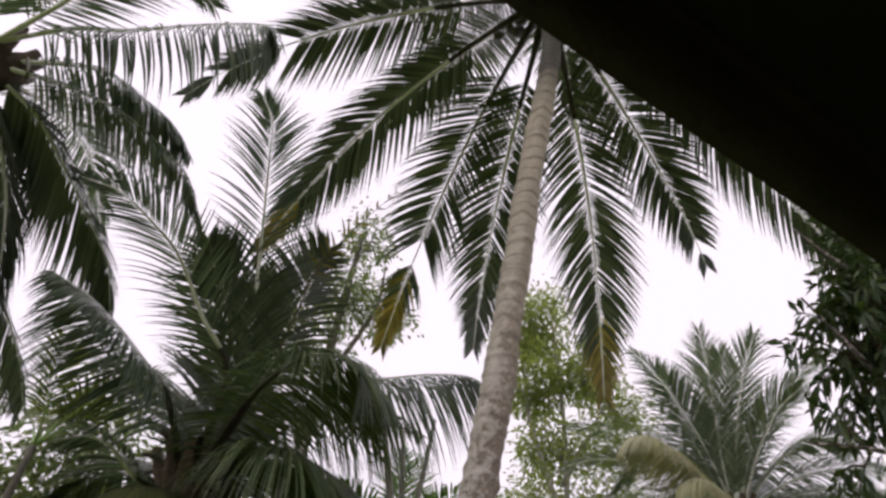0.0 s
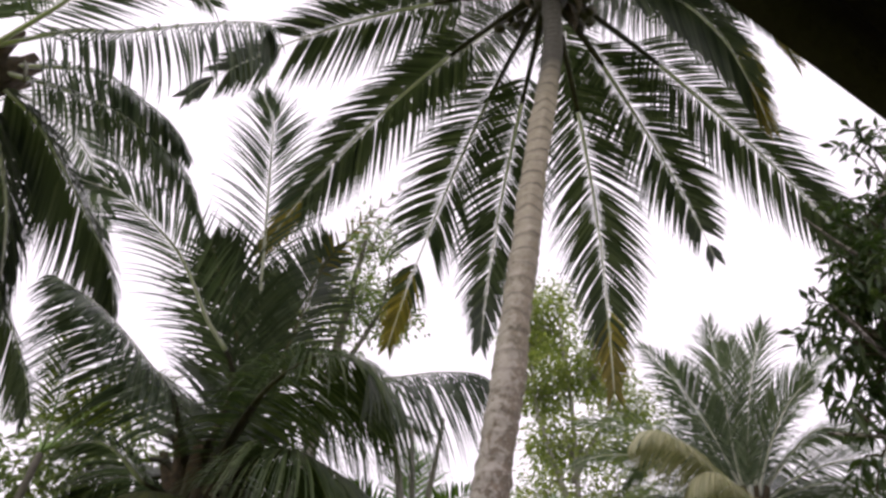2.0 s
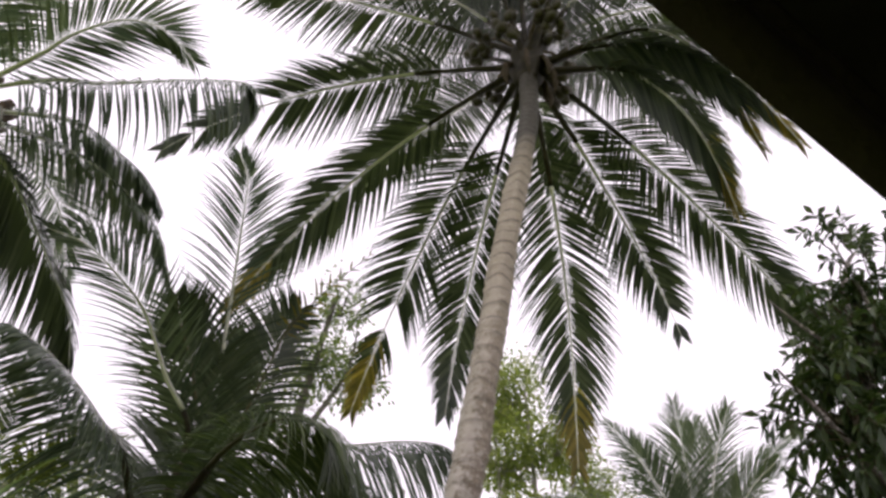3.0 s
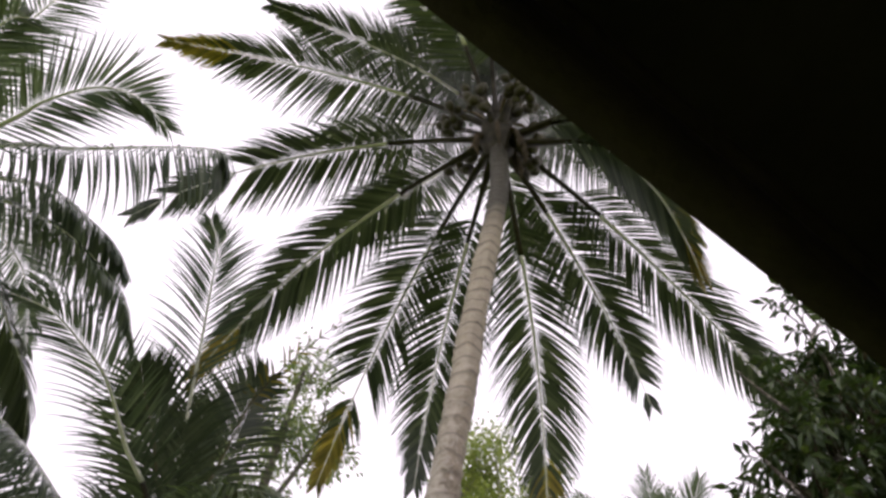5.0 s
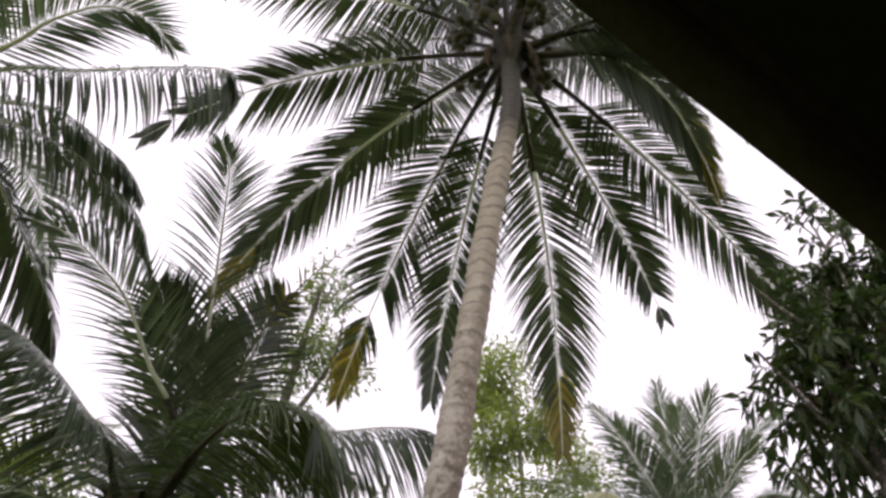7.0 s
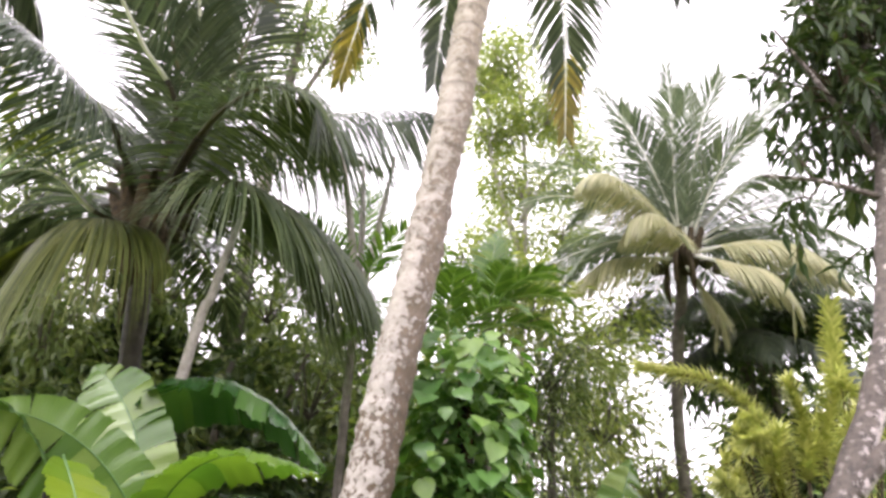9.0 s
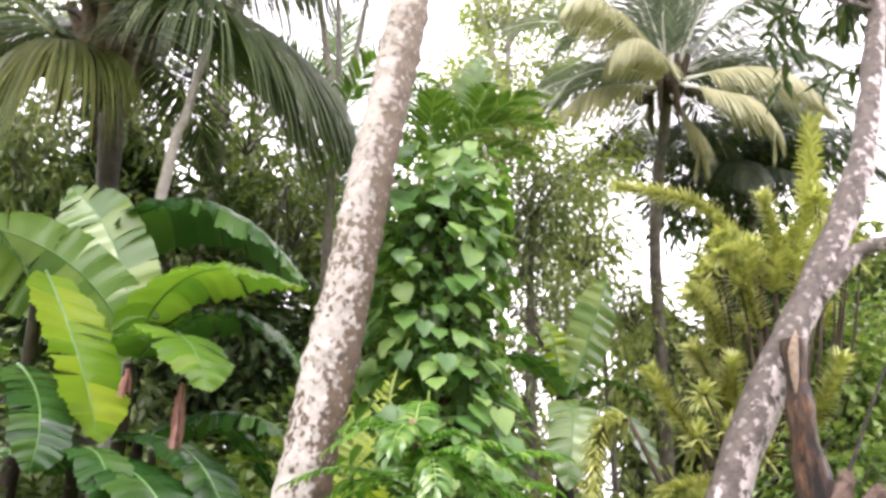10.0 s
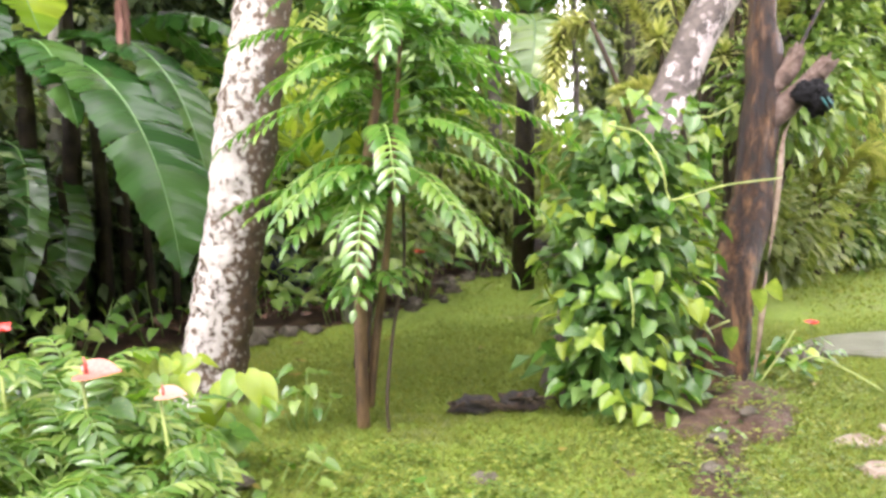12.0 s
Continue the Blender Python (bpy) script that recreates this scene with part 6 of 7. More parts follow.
        for j in range(56):
            x, y = 1.1 + 1.4 * j / 55, 3.4 + 1.4 * i / 55
            e = mound(x, y)
            row.append((x, y, -0.012 + 0.075 * e ** 0.8 + 0.03 * noise.noise(Vector((x * 7, y * 7, 0))) + 0.016 * noise.noise(Vector((x * 23, y * 23, 3)))))
        rows.append(row)
    soil.quad_strip(rows)
    trail = Shape()
    way = smooth_line([(1.95, 4.1, 0), (1.62, 3.72, 0), (1.42, 3.45, 0), (1.30, 3.1, 0), (1.25, 2.6, 0)], 6)
    trail.quad_strip([[(q.x + (j - 4) * 0.04 * (1 + 0.5 * noise.noise(q * 3)), q.y, (0.016 - 0.05 * (abs(j - 4) / 4) ** 2) + 0.022 * noise.noise(Vector((q.x * 9 + j, q.y * 9, 0)))) for j in range(9)] for q in way])
    lone("soil_trail", trail, M_SOIL_RED, "strip of bare reddish soil running through the lawn", "soil", "structure")
    lone("soil_mound", soil, M_SOIL_RED, "low mound of reddish soil round the dead trunk", "soil", "structure")


def spiky_shrub():
    rng = random.Random(28)
    plant = thing("yellow_dracaena", (2.75, 6.3, 0), "tall shrub with bushy shoots of spiky yellow-green leaves", "shrub")
    root = Vector((2.75, 6.3, -0.03))
    shoots = (((2.88, 6.6, 3.45), (2.55, 6.6, 3.75), (1.94, 6.6, 3.87)), ((3.1, 6.3, 3.1), (3.25, 6.2, 3.7), (3.36, 6.2, 4.3)), ((3.0, 6.1, 2.8), (3.15, 6.0, 3.2), (3.30, 5.9, 3.40)), ((2.7, 6.4, 2.4), (2.58, 6.4, 2.7), (2.45, 6.3, 2.95)),
              ((2.6, 6.4, 2.0), (2.45, 6.4, 2.3), (2.30, 6.3, 2.5)), ((2.3, 6.3, 1.8), (2.1, 6.3, 2.1), (1.98, 6.3, 2.32)), ((2.6, 6.2, 1.9), (2.5, 6.2, 2.15), (2.48, 6.1, 2.38)), ((1.8, 6.3, 2.0), (1.60, 6.3, 1.9), (1.50, 6.2, 1.45)),
              ((2.9, 6.2, 2.9), (2.95, 6.2, 3.3), (2.85, 6.1, 3.6)), ((3.0, 5.9, 2.7), (3.1, 5.8, 3.0), (3.1, 5.7, 3.25)), ((2.8, 5.8, 1.9), (2.88, 5.7, 2.1), (2.95, 5.6, 2.3)), ((2.5, 6.3, 2.5), (2.4, 6.2, 2.75), (2.25, 6.1, 2.85)),
              ((2.9, 6.4, 3.2), (2.7, 6.4, 3.4), (2.55, 6.3, 3.3)), ((2.4, 6.3, 1.5), (2.2, 6.2, 1.55), (1.95, 6.1, 1.5)), ((3.5, 6.4, 1.6), (3.9, 6.4, 1.55), (4.2, 6.4, 1.15)),
              
              ((2.7, 6.1, 2.6), (2.6, 6.0, 2.9), (2.62, 5.9, 3.15)), ((2.8, 6.2, 3.0), (2.65, 6.1, 3.15), (2.45, 6.0, 3.1)))
    for s in shoots:
        ln = sum((Vector(s[i + 1]) - Vector(s[i])).length for i in range(2))
        spiky_brush(plant, s, rng, int(120 + 260 * ln), 0.14, 0.03)
        st = Shape()
        line = bezier(root + Vector((rng.uniform(-0.2, 0.2), rng.uniform(-0.2, 0.2), 0)), root.lerp(Vector(s[0]), 0.6) + Vector((rng.uniform(-0.1, 0.1), 0, -0.1)), s[0], 10)
        st.tube(line, [0.026 - 0.0012 * i for i in range(10)], 6)
        part("stem", st, M_TWIG, plant)
    for c, r, k in (((2.75, 6.4, 2.4), (0.5, 0.3, 0.6), 9), ((3.0, 6.4, 3.0), (0.45, 0.3, 0.5), 8), ((2.6, 6.2, 3.0), (0.4, 0.3, 0.35), 6), ((3.1, 6.0, 3.3), (0.35, 0.3, 0.5), 7), ((2.4, 6.3, 1.9), (0.4, 0.25, 0.35), 5)):
        for _ in range(k):
            d = Vector((rng.gauss(0, 1), rng.gauss(0, 1), rng.gauss(0, 1))).normalized()
            q = Vector(c) + Vector((d.x * r[0], d.y * r[1], d.z * r[2])) * rng.uniform(0.5, 1.0)
            spiky_rosette(plant, q, root, rng)


def low_dracaena():
    rng = random.Random(128)
    plant = thing("yellow_dracaena", (4.63, 8.1, 0), "low shrub with drooping shoots of spiky pale yellow leaves", "shrub")
    for s in (((4.46, 8.00, 0.85), (4.60, 7.90, 1.40), (4.97, 7.80, 1.44)), ((4.63, 8.00, 0.74), (4.83, 7.90, 1.16), (5.15, 7.80, 1.00)), ((5.05, 8.20, 0.68), (5.20, 8.10, 0.95), (5.48, 8.00, 0.84)), ((4.57, 8.10, 1.01), (4.76, 8.00, 1.58), (4.92, 7.90, 1.63))):
        ln = sum((Vector(s[i + 1]) - Vector(s[i])).length for i in range(2))
        spiky_brush(plant, s, rng, int(110 + 220 * ln), 0.26, 0.04)
        st = Shape()
        st.tube(bezier((4.63 + 0.4 * (s[0][0] - 4.63), 8.15, -0.03), (0.5 * (4.63 + s[0][0]), 8.12, s[0][2] * 0.6), s[0], 8), [0.018] * 8, 6)
        part("stem", st, M_TWIG, plant)


def garden_bed():
    """Low plants round the foot of the palm, with anthurium flowers."""
    rng = random.Random(29)
    plant = thing("fern_leaved_shrub", (-0.6, 3.1, 0), "low shrub with small pale-edged feathery leaves", "shrub")
    for k in range(300):
        x, y = rng.uniform(-1.15, -0.18), rng.uniform(2.55, 3.45)
        if x > -0.35 and y > 3.3:
            continue
        top = 0.50 * (1 - 0.45 * ((x + 0.75) / 0.65) ** 2) * (0.85 if y < 2.8 else 1)
        b = Vector((x, y, max(0.03, top * rng.uniform(0.35, 0.85))))
        a = rng.uniform(0, 6.28)
        ln = rng.uniform(0.15, 0.25)
        c = b + Vector((ln * math.cos(a), ln * math.sin(a), rng.uniform(-0.03, 0.10)))
        pinnate(plant, "compound_leaf", bezier(b, (b + c) * 0.5 + Vector((0, 0, 0.05)), c, 8), 8, 0.066, 0.0195, rng, M_GARDEN, 0.3, twig=0.0025)
    st = Shape()
    for k in range(26):
        x, y = rng.uniform(-1.0, -0.35), rng.uniform(2.7, 3.3)
        st.tube([(x, y, -0.02), (x + rng.uniform(-0.05, 0.05), y, 0.2), (x + rng.uniform(-0.1, 0.1), y, 0.28)], [0.005, 0.004, 0.003], 5)
    part("stalk", st, M_MIDRIB, plant)

    lily = thing("anthurium", (-0.45, 3.3, 0), "anthurium with broad yellow-green leaves and pink flowers", "flowering plant")
    leaf = heart_mesh("leaf", M_POTHOS, 0.14, 0.40, 0.1, 0.25)
    for k in range(48):
        x, y = rng.uniform(-0.75, -0.08), rng.uniform(3.0, 3.85)
        z = rng.uniform(0.12, 0.42) * (0.85 if x > -0.2 else 1)
        a = rng.uniform(0, 6.28)
        piece("leaf", leaf, lily, frame_of(Vector((x, y, z)), (math.cos(a), math.sin(a), -0.4), (rng.uniform(-0.3, 0.3), -0.4, 1), rng.uniform(0.07, 0.12)))
    broad = heart_mesh("leaf", M_BANANA_YEL, 0.12, 0.40, 0.18, 0.35)
    for k in range(12):
        q = Vector((rng.uniform(-0.36, -0.06), rng.uniform(3.3, 3.75), rng.uniform(0.16, 0.40)))
        piece("leaf", broad, lily, frame_of(q, (rng.uniform(-0.4, 1.0), -0.5, rng.uniform(-0.8, 0.1)), (0.2, -0.5, 1), rng.uniform(0.07, 0.105)), "broad yellow-green leaf")
    fl = heart_mesh("flower", M_PINK, 0.10, 0.36, 0.2, 0.05)
    pale = heart_mesh("flower", M_PINK_PALE, 0.10, 0.36, 0.2, 0.1)
    for q, me, size in (((-0.41, 3.0, 0.505), fl, 0.11), ((-0.235, 3.02, 0.44), pale, 0.075)):
        q = Vector(q)
        ob = piece("flower", me, lily, frame_of(q, (1.0, -0.3, 0.12), (0.1, -0.5, 0.9), size), "open waxy flower")
        sp = Shape()
        sp.tube([(0, 0.12, 0.0), (0.0, 0.2, 0.18), (0, 0.26, 0.42)], [0.05, 0.045, 0.02], 7)
        sx = new("spadix", sp.mesh("spadix", M_PINK))
        sx.parent = ob
        stem = Shape()
        stem.tube([(q.x, q.y + 0.02, -0.02), (q.x + 0.02, q.y + 0.02, 0.2), (q.x, q.y, q.z)], [0.005, 0.005, 0.004], 5)
        part("flower_stem", stem, M_RUNNER, lily)
    def red_flower(q, size, name="red_flower"):
        q = Vector(q)
        t = thing(name, (q.x, q.y, 0), "small plant with a bright red flower", "flower", "red flowers")
        pm = heart_mesh("petal", M_RED, 0.05, 0.42, 0.3, 0.1)
        for k in range(5):
            a = k * 1.257
            piece("petal", pm, t, frame_of(q, (math.cos(a), math.sin(a) - 0.4, 0.35), (0, -0.5, 1), size))
        sm = Shape()
        sm.tube([(q.x + 0.02, q.y + 0.02, -0.03), (q.x, q.y, q.z)], [0.006, 0.004], 5)
        part("flower_stem", sm, M_RUNNER, t)
    for q, s in (((-0.69, 3.2, 0.57), 0.05), ((0.61, 7.5, 0.57), 0.07), ((-1.34, 6.5, 0.37), 0.06), ((2.96, 5.5, 0.06), 0.05), ((0.72, 7.5, 0.34), 0.07), ((-1.5, 6.3, 0.42), 0.06)):
        red_flower(q, s)


def low_plants():
    rng = random.Random(30)
    leaf = heart_mesh("leaf", M_GARDEN, 0.08, 0.34, 0.12, 0.3)
    for x, y, r, h, n, sz in ((0.02, 4.05, 0.14, 0.26, 26, 0.06), (0.55, 3.1, 0.25, 0.1, 16, 0.05), (-0.05, 3.45, 0.2, 0.12, 20, 0.055), (2.5, 4.75, 0.16, 0.12, 30, 0.05), (1.6, 3.75, 0.1, 0.05, 12, 0.04), (0.15, 6.3, 0.35, 0.5, 40, 0.14), (0.6, 7.2, 0.4, 0.7, 46, 0.16), (-0.9, 5.7, 0.25, 0.35, 18, 0.11), (-1.9, 4.9, 0.4, 0.7, 44, 0.18), (-0.35, 6.35, 0.3, 0.32, 46, 0.11), (0.25, 6.85, 0.3, 0.36, 46, 0.11), (-0.5, 6.9, 0.35, 0.42, 46, 0.12), (0.05, 7.5, 0.4, 0.45, 50, 0.13), (0.55, 7.9, 0.35, 0.45, 44, 0.13), (-0.95, 6.9, 0.3, 0.4, 40, 0.12), (-1.35, 5.35, 0.3, 0.35, 40, 0.1), (1.3, 8.6, 0.4, 0.4, 40, 0.12)):
        p = thing("leafy_plant", (x, y, 0), "low leafy green garden plant growing from the ground", "plant", "low garden plants")
        for k in range(n):
            a, d = rng.uniform(0, 6.28), r * math.sqrt(rng.random())
            q = Vector((x + d * math.cos(a), y + d * math.sin(a), h * rng.uniform(0.35, 1.0)))
            if k % 3 == 0:
                st = Shape()
                st.tube([(x + 0.55 * d * math.cos(a), y + 0.55 * d * math.sin(a), -0.02), q], [0.004, 0.002], 4)
                part("stalk", st, M_MIDRIB, p)
            piece("leaf", leaf, p, frame_of(q, (math.cos(a) + rng.uniform(-0.4, 0.4), math.sin(a) - 0.2, rng.uniform(-0.6, 0.1)), (rng.uniform(-0.4, 0.4), -0.3, 1), sz * rng.uniform(0.7, 1.2)))


# foot, tip and half width of the stiff folded leaves of one young palm
SPEARS = (((-0.6, 9.0, 5.55), (-0.92, 8.5, 7.4), 0.075), ((-0.58, 9.0, 5.55), (-0.64, 8.65, 7.2), 0.06), ((-0.56, 9.0, 5.55), (-0.26, 8.6, 7.35), 0.06))


def broad_shrubs():
    """Tall shrubs with broad fresh leaves on thin stalks, at the end of the lawn."""
    rng = random.Random(33)
    leaf = heart_mesh("leaf", M_GARDEN, 0.05, 0.27, 0.15, 0.3)
    for x, y, r, low, high, n in ((4.3, 8.9, 0.75, 0.2, 3.1, 150), (5.6, 9.3, 0.8, 0.2, 3.3, 140), (3.3, 8.6, 0.5, 0.2, 1.6, 90)):
        p = thing("broad_leaved_shrub", (x, y, 0), "tall shrub with broad fresh green leaves", "shrub", "broad-leaved shrubs")
        for k in range(n // 8):
            a, d = rng.uniform(0, 6.28), r * math.sqrt(rng.random())
            foot = Vector((x + 0.3 * d * math.cos(a), y + 0.3 * d * math.sin(a), -0.02))
            top = Vector((x + d * math.cos(a), y + d * math.sin(a), rng.uniform(low + 0.3, high)))
            line = bezier(foot, foot.lerp(top, 0.5) + Vector((0, 0, 0.3)), top, 12)
            st = Shape()
            st.tube(line, [0.009 - 0.0006 * i for i in range(12)], 6)
            part("stalk", st, M_TWIG, p)
            for j in range(8):
                q = line[11 - j]
                b = rng.uniform(0, 6.28)
                piece("leaf", leaf, p, frame_of(q, (math.cos(b), math.sin(b) - 0.3, rng.uniform(-0.7, 0.2)), (rng.uniform(-0.4, 0.4), -0.4, 1), rng.uniform(0.16, 0.27)))


def small_palms():
    """Lime-green palms between the garden and the trees behind."""
    rng = random.Random(31)
    for hub, base, fr, mat, label in (
            ((0.9, 8.6, 5.25), (1.0, 8.7), ((20, 78, 25, 1.4), (-60, 55, 60, 1.2), (70, 60, 60, 1.15), (130, 45, 80, 1.1), (-130, 40, 80, 1.2), (-20, 60, 70, 1.2), (170, 35, 70, 1.1), (95, 40, 85, 1.1), (-95, 30, 80, 1.2), (30, 85, 30, 1.4)), M_PALM_LIME, "slender palm with bright lime-green fronds"),
            ((0.45, 8.3, 4.6), (0.45, 8.4), ((20, 70, 60, 1.4), (-70, 45, 80, 1.4), (80, 50, 80, 1.4), (150, 35, 85, 1.4), (-140, 35, 85, 1.4), (180, 60, 90, 1.3)), M_PALM_LIME, "slender palm with bright lime-green fronds"),
            ((-0.6, 9.0, 5.6), (-0.6, 9.1), ((-10, 85, 15, 1.9), (15, 80, 15, 1.9), (-60, 60, 60, 1.6), (70, 60, 60, 1.6), (140, 50, 80, 1.5), (-140, 50, 80, 1.5)), M_PALM_LIME, "slender palm with stiff upright young fronds"),
            ((-5.3, 9.0, 6.9), (-5.3, 9.1), ((60, 75, 50, 2.2), (90, 50, 70, 2.2), (120, 40, 80, 2.2), (20, 70, 60, 2.2), (-60, 60, 60, 2.0), (160, 50, 70, 2.0)), M_PALM_OLIVE, "young palm with bright green fronds"),
            ((0.12, 6.25, 0.7), (0.15, 6.3), ((-30, 80, 40, 1.7), (-70, 70, 60, 1.5), (40, 72, 60, 1.5), (90, 60, 70, 1.4), (150, 60, 70, 1.2), (-140, 62, 70, 1.2), (10, 84, 30, 1.8), (-100, 76, 55, 1.5), (170, 72, 60, 1.3)), M_PALM_GOLD, "young clumping palm with golden stems")):
        t = thing("small_palm", (base[0], base[1], 0), label, "palm", "small palms")
        sh = Shape()
        line = smooth_line([(base[0], base[1], -0.03), ((base[0] + hub[0]) / 2, base[1], hub[2] / 2), hub], 8)
        sh.tube(line, [0.05] * len(line), 8, 0.1)
        part("trunk", sh, M_TRUNK_FAR, t)
        for az, rise, bend, ln in fr:
            pts = frond_line(hub, az, rise, bend, ln, rng.uniform(-8, 8), 0, 1.4, 18)
            frond(t, pts, az, rng, 0.42 * ln / 1.5, 34, 0.7, mat, M_MIDRIB, None, (), 0.04, 0.35, 0.2, clumps=0.8)
        if "stiff" in label:
            for q, r, w in SPEARS:
                sp = Shape()
                a, b = Vector(q), Vector(r)
                sp.tube(smooth_line([a, (a + b) / 2 + Vector((0.02, 0, 0)), b], 8), [w * (1 - 0.5 * i / 16) for i in range(17)], 8, 0.15, 0.5)
                part("spear_leaf", sp, M_TRUNK_PALE, t, "pale folded upright young leaf")


def background():
    L = leafy_tree
    L("light_green_tree", (1.9, 14.2, 0), [([(1.9, 14.2, -0.1), (2.0, 14.0, 6), (2.2, 14.0, 11), (2.1, 14, 14.5)], 0.09, 0.03), ([(2.1, 14, 9), (1.5, 14, 11.5), (1.4, 14, 13)], 0.07, 0.03), ([(2.1, 14, 10), (3.1, 14, 12)], 0.06, 0.02)],
      [((1.8, 14, 14.4), (0.9, 0.8, 1.0), 60), ((1.6, 14, 12.4), (0.8, 0.8, 1.0), 55), ((2.7, 14, 12.9), (0.9, 0.8, 0.8), 50), ((2.2, 14, 10.9), (1.3, 0.9, 0.7), 55), ((3.4, 14, 11.8), (0.7, 0.7, 0.6), 24), ((2.9, 14, 9.8), (0.8, 0.7, 0.5), 26), ((1.6, 14, 9.6), (0.7, 0.7, 0.6), 26), ((2.3, 14, 8.6), (0.9, 0.7, 0.6), 34), ((1.3, 14, 13.6), (0.5, 0.5, 0.5), 16), ((3.2, 14, 14.0), (0.45, 0.5, 0.4), 12)], 34, 0.13, M_TREE_LIGHT, "tall slender tree with sparse light green leaves", 41, reach=0.34, bark=M_TRUNK_PALE, width=0.5)
    L("light_green_tree", (-3.0, 13.2, 0), [([(-3.0, 13.2, -0.1), (-3.0, 13.0, 7), (-2.8, 13, 12), (-2.6, 13, 16)], 0.22, 0.05), ([(-2.9, 13, 11), (-2.0, 13, 13.5), (-1.9, 13, 15)], 0.07, 0.02)],
      [((-2.4, 13, 15.9), (0.8, 0.8, 0.9), 34), ((-2.7, 13, 14.0), (0.9, 0.8, 0.9), 55), ((-3.4, 13, 12.5), (1.2, 1.0, 1.2), 60), ((-1.8, 13, 13.4), (0.7, 0.7, 0.8), 34)], 22, 0.13, M_TREE, "tall tree with sparse green leaves", 42, reach=0.3, width=0.5)
    L("feathery_dark_tree", (1.7, 9.7, 0), [([(1.75, 9.7, -0.1), (1.7, 9.6, 2.5), (1.75, 9.5, 5.0)], 0.1, 0.03)],
      [((1.75, 9.5, 5.0), (0.7, 0.5, 0.6), 70), ((1.55, 9.5, 4.2), (0.75, 0.5, 0.6), 62), ((1.95, 9.6, 3.4), (0.8, 0.5, 0.6), 52), ((1.5, 9.6, 2.6), (0.8, 0.5, 0.5), 40)], 16, 0.14, M_TREE, "slender tree with fine dark drooping foliage", 43, reach=0.3, width=0.25)
    L("feathery_dark_tree", (1.1, 10.2, 0), [([(1.1, 10.2, -0.1), (1.15, 10.1, 3.0), (1.2, 10.0, 6.2)], 0.07, 0.03)],
      [((0.9, 10.0, 6.6), (0.6, 0.5, 0.6), 50), ((1.6, 10.0, 6.0), (0.75, 0.5, 0.6), 62), ((2.4, 10.2, 5.6), (0.7, 0.5, 0.5), 44), ((0.7, 10.0, 5.4), (0.7, 0.5, 0.7), 60), ((1.5, 10.0, 4.9), (0.8, 0.5, 0.6), 52), ((2.5, 10.3, 4.6), (0.6, 0.5, 0.5), 26)], 14, 0.15, M_TREE_LIGHT, "slender tree with fresh drooping green foliage", 50, reach=0.32, width=0.35)
    L("backdrop_tree", (-2.4, 10.8, 0), [([(-2.4, 10.8, -0.1), (-2.4, 10.6, 3), (-2.2, 10.5, 6.5)], 0.09, 0.04), ([(-2.4, 10.6, 2.5), (-3.6, 10.6, 5.5)], 0.07, 0.03), ([(-2.4, 10.6, 2.5), (-1.3, 10.6, 5.5)], 0.07, 0.03)],
      [((-3.4, 10.8, 6.6), (1.2, 0.8, 0.9), 60), ((-1.9, 10.6, 6.4), (1.1, 0.8, 1.0), 50), ((-1.2, 10.6, 5.0), (1.0, 0.8, 0.8), 40), ((-3.6, 10.6, 4.6), (1.2, 0.8, 0.9), 70), ((-2.4, 10.6, 3.6), (1.2, 0.8, 0.8), 70), ((-4.8, 10.6, 5.8), (1.2, 0.8, 1.2), 90), ((-5.6, 10.8, 8.2), (1.3, 0.8, 1.1), 90), ((-6.8, 10.8, 7.0), (1.4, 0.8, 1.6), 110), ((-3.9, 10.8, 7.6), (0.9, 0.7, 0.8), 60)], 12, 0.2, M_TREE, "dark green tree filling the space behind the palms", 44, reach=0.4)
    L("backdrop_tree", (6.2, 13.2, 0), [([(6.2, 13.2, -0.1), (6.1, 13.0, 4), (6.2, 13, 7.0)], 0.16, 0.05)],
      [((4.9, 13.0, 6.6), (0.7, 0.6, 0.8), 40), ((6.2, 12.8, 7.4), (1.0, 0.7, 0.6), 70), ((6.0, 13.0, 7.0), (1.4, 0.9, 1.0), 90), ((7.2, 13.0, 8.0), (1.3, 0.9, 1.3), 85), ((6.6, 13.0, 5.2), (1.5, 0.9, 1.1), 110), ((7.5, 13.0, 3.6), (1.6, 0.9, 1.2), 65), ((5.6, 13.0, 3.4), (1.0, 0.8, 1.0), 30)], 12, 0.22, M_TREE_DARK, "dark green tree standing behind the yellow shrub", 45, reach=0.45)
    L("backdrop_tree", (3.0, 13.5, 0), [([(3.0, 13.5, -0.1), (3.0, 13.4, 3), (3.0, 13.4, 5.5)], 0.1, 0.03)],
      [((3.0, 13.4, 5.6), (0.8, 0.7, 0.7), 24), ((2.9, 13.4, 4.2), (0.9, 0.7, 0.7), 24), ((3.1, 13.4, 2.8), (1.2, 0.7, 0.9), 18), ((1.6, 13.4, 3.6), (0.9, 0.7, 1.0), 30)], 10, 0.2, M_TREE_LIGHT, "small tree with thin light foliage against the sky", 46, reach=0.45)
    # shrubs that close the garden
    rng = random.Random(47)
